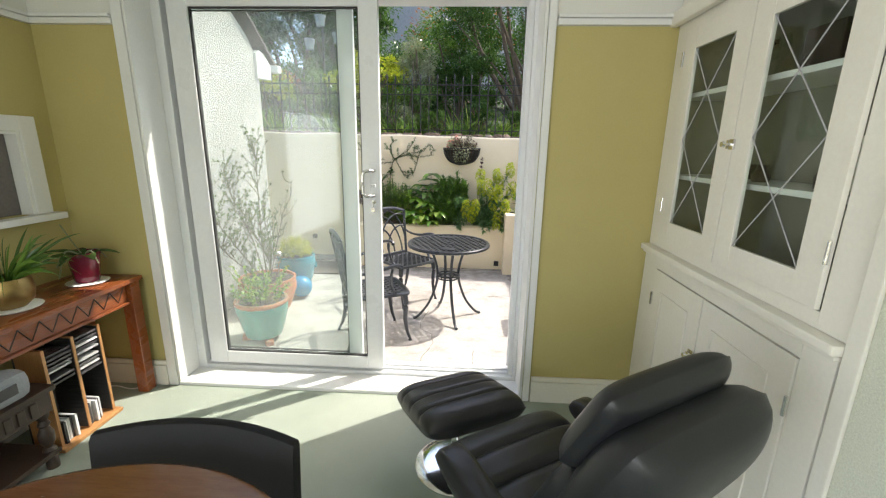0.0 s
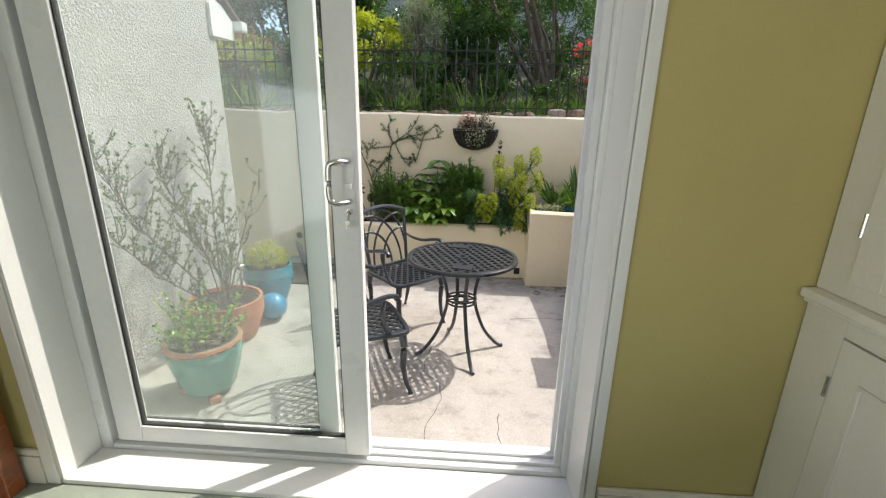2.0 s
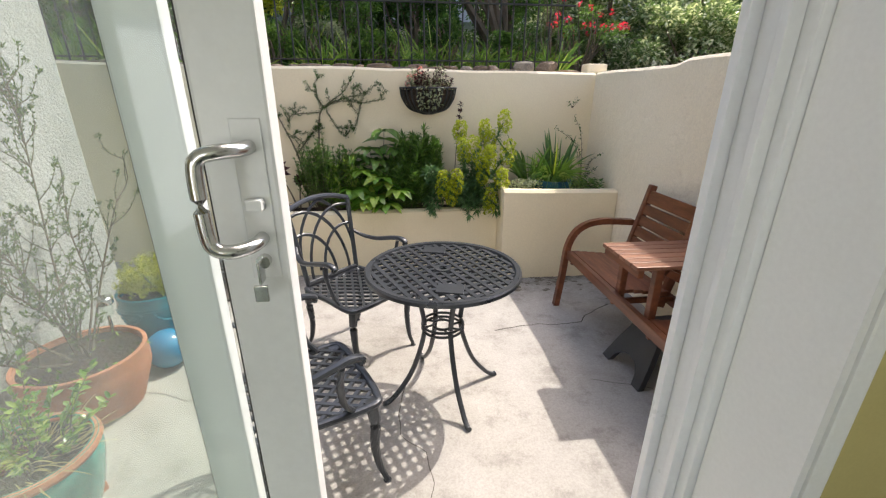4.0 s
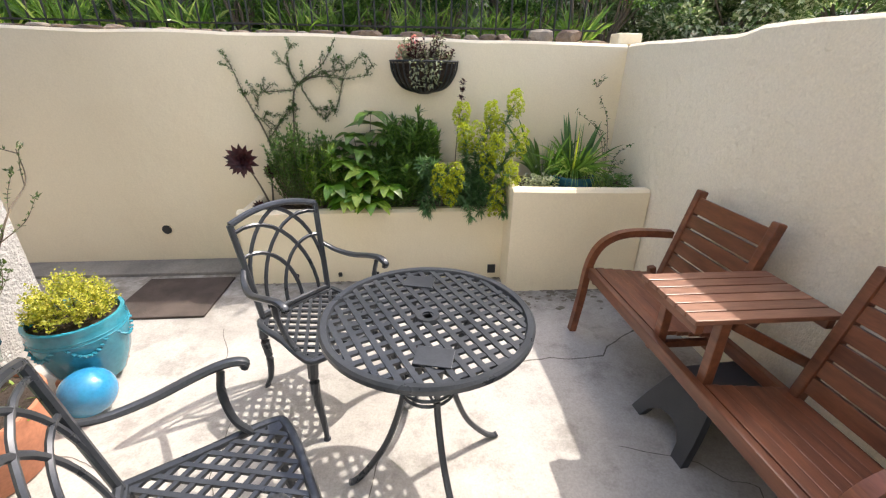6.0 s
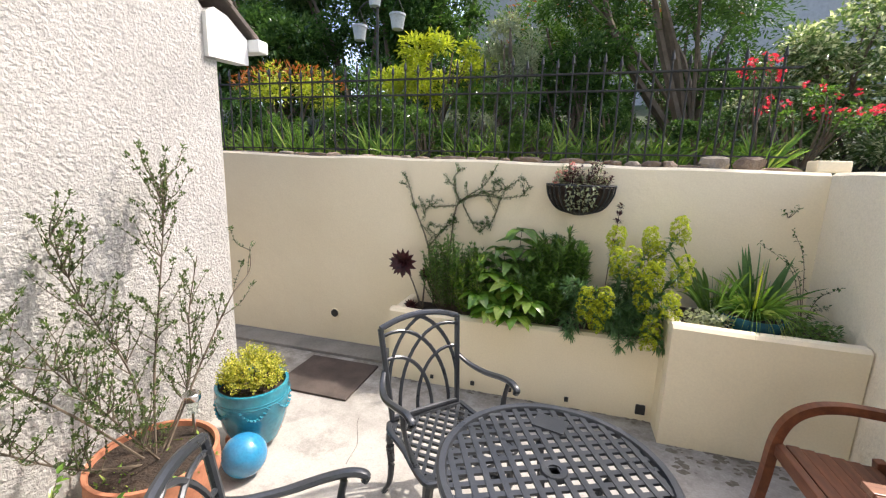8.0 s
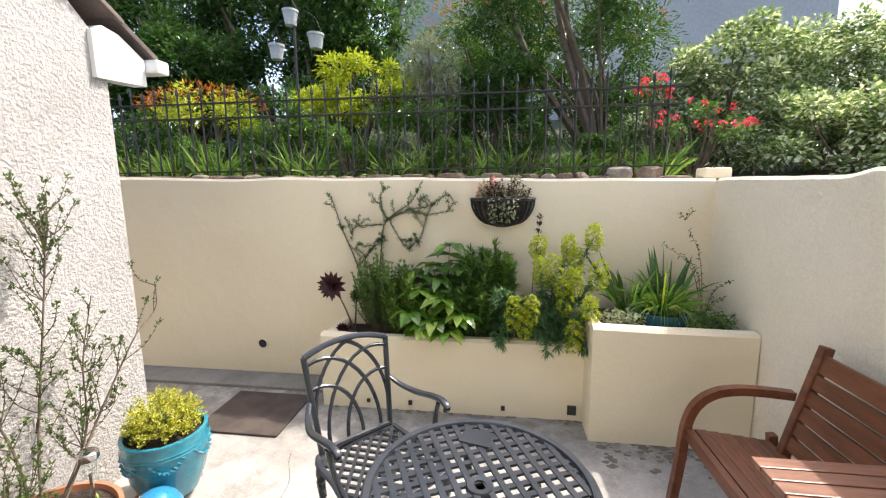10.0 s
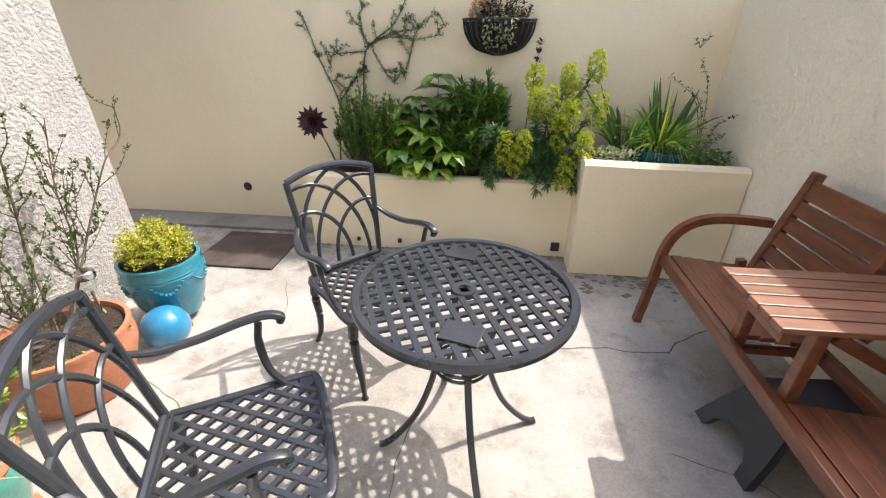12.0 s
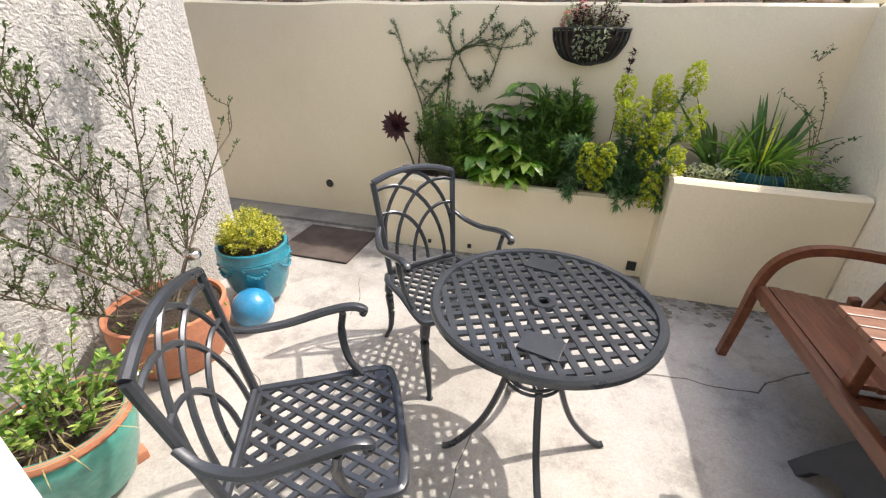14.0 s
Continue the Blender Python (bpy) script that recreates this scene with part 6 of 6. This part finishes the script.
def panel_door(y0, y1, hinge):
    z0, z1 = 0.125, 0.945
    bm = bmesh.new()
    box(bm, 0.0, 0.016, y0, y1, z0, z1, 0.002)
    d = part("panel_door", bm, CREAM_WOOD, cup)
    d.location.x = -0.004
    bm = bmesh.new()
    for a, b, c, e in ((y0 + 0.09, y1 - 0.09, z0 + 0.10, z0 + 0.112), (y0 + 0.09, y1 - 0.09, z1 - 0.112, z1 - 0.10), (y0 + 0.09, y0 + 0.102, z0 + 0.113, z1 - 0.113), (y1 - 0.102, y1 - 0.09, z0 + 0.113, z1 - 0.113)):
        box(bm, -0.008, -0.001, a, b, c, e, 0.002)
    part("panel_moulding", bm, CREAM_WOOD, d)
    for z in (z0 + 0.10, z1 - 0.20):
        bm = bmesh.new()
        tube(bm, [(-0.006, hinge, z), (-0.006, hinge, z + 0.07)], 0.006, 8)
        part("hinge", bm, STEEL, d)
    return d


d3 = panel_door(0.650, 1.10, 1.103)
d4 = panel_door(0.125, 0.642, 0.122)


def latch(parent, y, z):
    bm = bmesh.new()
    box(bm, -0.012, -0.005, y - 0.028, y + 0.004, z - 0.02, z + 0.02, 0.002)
    box(bm, -0.012, -0.005, y + 0.008, y + 0.022, z - 0.017, z + 0.017, 0.002)
    box(bm, -0.022, -0.012, y - 0.02, y + 0.018, z - 0.006, z + 0.006, 0.002)
    tube(bm, [(-0.012, y - 0.012, z), (-0.035, y - 0.012, z)], 0.005, 8)
    lathe_pts = [(-0.035, y - 0.012, z), (-0.04, y - 0.012, z), (-0.05, y - 0.012, z)]
    tube(bm, lathe_pts, [0.006, 0.013, 0.010], 12)
    part("latch", bm, CHROME, parent, "chrome cupboard latch", smooth=True)


latch(d2, 0.645, 1.595)
latch(d4, 0.655, 0.678)
# things on the cupboard shelves
for nm, lab, cat, dims, mm in (("dark_bowl", "dark wooden bowl on the cupboard shelf", "bowl", (2.52, 2.64, 1.90, 2.04), DARK_OAK), ("dark_box", "small dark box on the cupboard shelf", "box", (2.50, 2.66, 1.42, 1.58), DARK_OAK)):
    bm = bmesh.new()
    box(bm, dims[0], dims[1], dims[2], dims[3], 1.4475 if nm == "dark_bowl" else 1.8425, 1.515 if nm == "dark_bowl" else 1.98, 0.008)
    part(nm, bm, mm, None, lab, False, cat)
boxed("white_box", (2.50, 2.66, 1.22, 1.38, 1.4475, 1.62), CREAM_WOOD, None, 0.004, label="tall white box on the cupboard shelf", category="box")
for x, y, h in ((2.55, 1.42, 0.10), (2.58, 1.33, 0.16), (2.56, 1.75, 0.07)):
    bm = bmesh.new()
    lathe(bm, [(0.03, 0), (0.035, h * 0.4), (0.018, h * 0.75), (0.02, h)], 20)
    o = part("dark_bottle", bm, DARK_OAK, None, "small dark bottle on the cupboard shelf", True, "bottle", group="bottles in the cupboard")
    o.location = (x, y, 1.4475)
for y in (1.92, 1.84, 1.78, 1.28, 1.20):
    bm = bmesh.new()
    lathe(bm, [(0.03, 0), (0.03, 0.003), (0.004, 0.006), (0.004, 0.07), (0.03, 0.10), (0.034, 0.14), (0.028, 0.17), (0.026, 0.17), (0.03, 0.13)], 20)
    o = part("wine_glass", bm, GLASS, None, "clear stemmed wine glass on the top shelf", True, "glass", group="wine glasses")
    o.location = (2.56, y, 1.8425)
bm = bmesh.new()
box(bm, 2.385, 2.398, 0.985, 1.038, 0, 2.55, 0.004)
part("cupboard_trim", bm, CREAM_WOOD, kind="structure", label="cream painted trim beside the cupboard", category="trim")


def pad(w, l, t, ribs=0, n=40, depth=0.02, sharp=5):
    """An upholstered cushion: rounded edges and stitched grooves across it."""
    bm = bmesh.new()
    top, bot = [], []
    for j in range(n + 1):
        v = -1 + 2 * j / n
        rt, rb = [], []
        for i in range(n + 1):
            u = -1 + 2 * i / n
            k = max(0.0, (1 - abs(u) ** sharp) * (1 - abs(v) ** sharp)) ** 0.45
            g = 0
            if ribs:
                ph = (v + 1) / 2 * ribs
                f = abs(ph - round(ph))
                if 0 < round(ph) < ribs:
                    g = depth * math.exp(-(f / 0.09) ** 2)
            h = t / 2 * k - g * k + 0.004 * k * noise.noise((u * 2, v * 3, w * 9))
            ru = 1 - 0.05 * abs(v) ** 6
            rv = 1 - 0.05 * abs(u) ** 6
            rt.append(bm.verts.new((u * w / 2 * ru, v * l / 2 * rv, h)))
            rb.append(bm.verts.new((u * w / 2 * ru, v * l / 2 * rv, -t / 2 * k - 0.002)))
        top.append(rt)
        bot.append(rb)
    for grid, flip in ((top, False), (bot, True)):
        for j in range(n):
            for i in range(n):
                q = (grid[j][i], grid[j][i + 1], grid[j + 1][i + 1], grid[j + 1][i])
                bm.faces.new(q[::-1] if flip else q)
    edge = [(0, i) for i in range(n)] + [(j, n) for j in range(n)] + [(n, n - i) for i in range(n)] + [(n - j, 0) for j in range(n)]
    for k in range(len(edge)):
        a, b = edge[k], edge[(k + 1) % len(edge)]
        bm.faces.new((top[a[0]][a[1]], bot[a[0]][a[1]], bot[b[0]][b[1]], top[b[0]][b[1]]))
    return bm


def padded(name, size, ribs, m, parent, label=""):
    bm = pad(*size, ribs=ribs)
    bmesh.ops.transform(bm, matrix=m, verts=bm.verts[:])
    o = part(name, bm, LEATHER, parent, label, smooth=True)
    return o


FACE = 31.0
rec = thing("recliner_chair", pose(1.65, 1.22, 0, 0, 0, FACE), "black leather swivel recliner with ribbed cushions", "armchair")
padded("seat", (0.58, 0.56, 0.17), 4, pose(0, 0, 0.40, 4), rec)
padded("backrest", (0.52, 0.70, 0.20), 0, pose(0, -0.36, 0.67, 114), rec)
padded("headrest", (0.47, 0.30, 0.11), 0, pose(0, -0.345, 0.915, 117), rec)
padded("lumbar_cushion", (0.46, 0.36, 0.13), 3, pose(0, -0.25, 0.62, 117), rec)
for sgn in (-1, 1):
    padded("armrest", (0.11, 0.44, 0.10), 0, pose(sgn * 0.31, -0.06, 0.51, 6), rec)
    bm = bmesh.new()
    tube(bm, curve([(sgn * 0.31, 0.08, 0.48), (sgn * 0.30, 0.10, 0.40), (sgn * 0.22, 0.02, 0.33)], 6), 0.016, 8, 1.6)
    part("arm_support", bm, CHROME, rec, smooth=True)
bm = bmesh.new()
tube(bm, [(0.30, 0.02, 0.40), (0.36, 0.04, 0.42)], [0.008, 0.016], 10)
part("recline_knob", bm, CHROME, rec, smooth=True)
bm = bmesh.new()
lathe(bm, [(0.27, 0.0), (0.275, 0.012), (0.26, 0.024), (0.22, 0.03), (0.05, 0.035), (0.03, 0.05), (0.03, 0.33)], 44)
part("base", bm, CHROME, rec, "round chrome base", smooth=True)
ott = thing("footstool", pose(1.335, 1.72, 0, 0, 0, 27), "black leather ribbed footstool on a chrome base", "footstool")
padded("cushion", (0.50, 0.48, 0.15), 4, pose(0, 0, 0.37, -12), ott)
bm = bmesh.new()
lathe(bm, [(0.20, 0.0), (0.205, 0.012), (0.19, 0.022), (0.15, 0.028), (0.04, 0.03), (0.025, 0.05), (0.025, 0.32)], 40)
o = part("base", bm, CHROME, ott, "round chrome base", smooth=True)

dt = thing("dining_table", pose(0.58, 0.25, 0), "round brown polished wooden dining table", "table")
bm = bmesh.new()
lathe(bm, [(0.0, 0.71), (0.575, 0.71), (0.593, 0.717), (0.60, 0.726), (0.593, 0.736), (0.58, 0.74), (0.0, 0.74)], 96)
part("tabletop", bm, TABLE_WOOD, dt, smooth=True)
bm = bmesh.new()
lathe(bm, [(0.10, 0.04), (0.06, 0.12), (0.045, 0.3), (0.06, 0.55), (0.12, 0.70), (0.12, 0.709)], 24)
part("pedestal", bm, TABLE_WOOD, dt, smooth=True)
for k in range(4):
    bm = bmesh.new()
    a = radians(45 + 90 * k)
    tube(bm, curve([(0.04 * math.cos(a), 0.04 * math.sin(a), 0.14), (0.18 * math.cos(a), 0.18 * math.sin(a), 0.09), (0.32 * math.cos(a), 0.32 * math.sin(a), 0.02)], 5), [0.035, 0.034, 0.033, 0.031, 0.03, 0.029, 0.028, 0.027, 0.026, 0.025, 0.02], 8)
    part("foot", bm, TABLE_WOOD, dt, smooth=True)

dc = thing("dining_chair", pose(0.59, 0.80, -0.045), "black leather dining chair pushed up to the table", "chair")
bm = bmesh.new()
rows = []
for i in range(15):
    u = -1 + 2 * i / 14
    x = 0.295 * u
    yb = 0.12 - 0.05 * u * u
    top = 0.800 + 0.018 * (1 - u * u)
    rows.append([bm.verts.new(v) for v in ((x, yb, 0.46), (x, yb + 0.03, top - 0.02), (x, yb + 0.04, top - 0.004), (x, yb + 0.055, top), (x, yb + 0.072, top - 0.006), (x, yb + 0.08, top - 0.025), (x, yb + 0.05, 0.46))])
for a, b in zip(rows, rows[1:]):
    for k in range(7):
        bm.faces.new((a[k], a[(k + 1) % 7], b[(k + 1) % 7], b[k]))
bm.faces.new(rows[0])
bm.faces.new(rows[-1][::-1])
part("backrest", bm, MATT_BLACK, dc, smooth=True)
o = padded("seat", (0.46, 0.42, 0.08), 0, pose(0, -0.06, 0.45), dc)
for sx in (-0.2, 0.2):
    for sy in (-0.24, 0.12):
        boxed("leg", (sx - 0.02, sx + 0.02, sy - 0.02, sy + 0.02, 0.045, 0.415), DARK_OAK, dc, 0.004)

# console table with zigzag apron
con = thing("console_table", pose(-0.03, 0.115, 0) @ Matrix.Diagonal((1, 1, 1.05, 1)), "cherry wood console table with a zigzag carved apron", "console table")
boxed("tabletop", (-1.04, -0.62, 0.70, 2.185, 0.70, 0.727), CHERRY, con, 0.006)
boxed("apron", (-1.02, -0.655, 0.76, 2.085, 0.595, 0.699), CHERRY, con, 0.002)
boxed("apron_bead", (-1.02, -0.640, 0.765, 2.083, 0.578, 0.594), CHERRY, con, 0.004)
for y0 in (0.70, 2.09):
    for x0 in (-1.03, -0.695):
        bm = bmesh.new()
        box(bm, x0, x0 + 0.07, y0, y0 + 0.07, 0, 0.699, 0.005)
        part("leg", bm, CHERRY, con)
for k in range(13):
    ya, yb = 2.07 - k * 0.1, 2.07 - (k + 1) * 0.1
    for p, q in (((ya, 0.685), ((ya + yb) / 2, 0.61)), (((ya + yb) / 2, 0.61), (yb, 0.685))):
        bm = bmesh.new()
        tube(bm, [(-0.6535, p[0], p[1]), (-0.6535, q[0], q[1])], 0.0035, 4)
        part("carved_line", bm, DARK_OAK, con)

rack = thing("cd_rack", pose(-0.70, 1.67, 0) @ Matrix.Diagonal((1, 0.82, 1, 1)), "honey pine rack with two columns of disc cases", "rack")
boxed("base", (-0.17, 0.03, -0.02, 0.43, 0.0, 0.022), PINE, rack, 0.006)
for y in (0.0, 0.193, 0.386):
    boxed("side_panel", (-0.15, 0.0, y, y + 0.02, 0.0225, 0.565), PINE, rack, 0.002)
# black back and, below, thin side sheets added to darken the slots
boxed("back_panel", (-0.16, -0.151, 0.0, 0.406, 0.0225, 0.565), SEAL, rack, 0)
for y in (0.0205, 0.2135):
    bm = bmesh.new()
    for a in (y - 0.0002, y + 0.1697):
        box(bm, -0.1495, -0.003, a, a + 0.0025, 0.03, 0.56)
    for k in range(22):
        for a in (y, y + 0.167):
            box(bm, -0.14, -0.004, a, a + 0.005, 0.05 + k * 0.0235, 0.054 + k * 0.0235)
    part("slot_ribs", bm, SEAL, rack, kind="stuff")
for c, y in enumerate((0.026, 0.219)):
    for k in range(10):
        if rng.random() < 0.1:
            continue
        o = boxed("disc_case", (-0.13, -0.004, 0.0, 0.128, 0, 0.011), CD_WHITE if rng.random() < 0.55 else CD_DARK, None, 0.001, label="slim plastic disc case in the pine rack", category="disc case", group="disc cases")
        o.location = (-0.70 + rng.uniform(-0.008, 0.004), 1.67 + 0.82 * y, 0.335 + k * 0.0225)
    for k in range(5):
        o = boxed("disc_case", (-0.12, -0.004, 0, 0.014, 0, 0.125), CD_WHITE if k % 3 else CD_DARK, None, 0.001, label="upright plastic disc case at the foot of the rack", category="disc case", group="disc cases")
        o.location = (-0.70 + rng.uniform(-0.02, 0.01), 1.67 + 0.82 * y + 0.004 + k * 0.0165, 0.0235)

std = thing("dark_cabinet", pose(-0.62, 1.10, 0), "dark carved oak stand with turned legs", "cabinet")
boxed("top", (-0.36, 0.02, -0.02, 0.52, 0.405, 0.43), DARK_OAK, std, 0.006)
boxed("frieze", (-0.34, 0.0, 0.0, 0.50, 0.30, 0.404), DARK_OAK, std, 0.003)
for k in range(7):
    boxed("carved_flute", (0.001, 0.007, 0.07 + k * 0.055, 0.105 + k * 0.055, 0.32, 0.385), DARK_OAK, std, 0.003)
boxed("shelf", (-0.34, 0.0, 0.0, 0.50, 0.07, 0.095), DARK_OAK, std, 0.004)
for y in (0.03, 0.47):
    for x in (-0.31, -0.03):
        bm = bmesh.new()
        lathe(bm, [(0.026, 0.0), (0.026, 0.05), (0.02, 0.06), (0.026, 0.075), (0.028, 0.10), (0.016, 0.115), (0.03, 0.15), (0.032, 0.19), (0.018, 0.225), (0.026, 0.24), (0.016, 0.26), (0.028, 0.28), (0.028, 0.30)], 18)
        o = part("leg", bm, DARK_OAK, std, smooth=True)
        o.location = (x, y, 0)
rad = thing("radio", pose(-0.68, 1.38, 0.43), "rounded grey table radio on the dark stand", "radio")
bm = bmesh.new()
box(bm, -0.07, 0.07, -0.16, 0.16, 0.0, 0.135, 0.045)
part("case", bm, GREY_PLASTIC, rad, smooth=True)
boxed("display", (0.0705, 0.074, -0.06, 0.09, 0.045, 0.095), CD_DARK, rad, 0.002)

orch = thing("orchid_pot", pose(-0.84, 2.13, 0.7645) @ Matrix.Diagonal((1.22, 1.22, 1.22, 1)), "dark maroon glazed pot on a white saucer", "plant pot")
bm = bmesh.new()
lathe(bm, [(0.075, 0.0), (0.085, 0.006), (0.08, 0.008), (0.0, 0.005)], 30)
part("saucer", bm, GLOSS_WHITE, orch, smooth=True)
bm = bmesh.new()
lathe(bm, [(0.045, 0.008), (0.05, 0.02), (0.064, 0.135), (0.068, 0.138), (0.068, 0.15), (0.06, 0.15), (0.056, 0.12)], 30)
part("body", bm, MAROON, orch, smooth=True)
bm = bmesh.new()
lathe(bm, [(0.0, 0.135), (0.056, 0.13)], 20)
part("bark_chips", bm, SOIL, orch)
op = thing("orchid", pose(-0.84, 2.13, 0.925) @ Matrix.Diagonal((1.2, 1.2, 1.2, 1)), "orchid with broad dark leaves and a bare stem", "plant")
lv = Leaves()
for a, ln_ in ((200, 0.23), (20, 0.17), (260, 0.20), (330, 0.15), (150, 0.16), (290, 0.22)):
    lv.blade((0, 0, 0), (math.cos(radians(a)), math.sin(radians(a)), 0.45), ln_, 0.06, 0.4, 5, up=(0, 0, 1))
lv.build("leaves", LEAF_DARK, op)
bm = bmesh.new()
tube(bm, curve([(0, 0, 0), (-0.02, -0.02, 0.07), (-0.035, -0.05, 0.16)], 6), 0.003, 6)
for e in ((0.09, -0.02, -0.03), (0.07, 0.05, -0.02), (-0.06, -0.08, -0.04), (-0.04, -0.10, -0.09)):
    tube(bm, curve([(0, 0, 0), (e[0] * 0.6, e[1] * 0.6, 0.03), e], 6), 0.003, 5)
part("stem", bm, LEAF_SILVER, op)

bpot = thing("brass_pot", pose(-0.86, 1.73, 0.7645), "round aged brass plant pot on a white saucer", "plant pot")
bm = bmesh.new()
lathe(bm, [(0.11, 0.0), (0.118, 0.006), (0.11, 0.008), (0.0, 0.005)], 30)
part("saucer", bm, GLOSS_WHITE, bpot, smooth=True)
bm = bmesh.new()
lathe(bm, [(0.06, 0.009), (0.09, 0.04), (0.10, 0.09), (0.092, 0.14), (0.085, 0.155), (0.08, 0.155), (0.085, 0.12)], 34)
part("body", bm, BRASS, bpot, smooth=True)
bm = bmesh.new()
lathe(bm, [(0.0, 0.13), (0.084, 0.125)], 20)
part("soil", bm, SOIL, bpot)
strap_clump("spider_plant", (-0.86, 1.73, 0.895), 80, 0.44, 0.018, LEAF_MID, "spider plant with long arching green leaves", 1.2, sag=1.5)

# loose cable by the skirting
bm = bmesh.new()
tube(bm, curve([(-1.0, 2.22, 0.01), (-0.9, 2.24, 0.012), (-0.78, 2.22, 0.01), (-0.70, 2.26, 0.012)], 6), 0.004, 6)
part("cable", bm, GLOSS_WHITE, None, "white cable lying along the skirting", True, "cable")
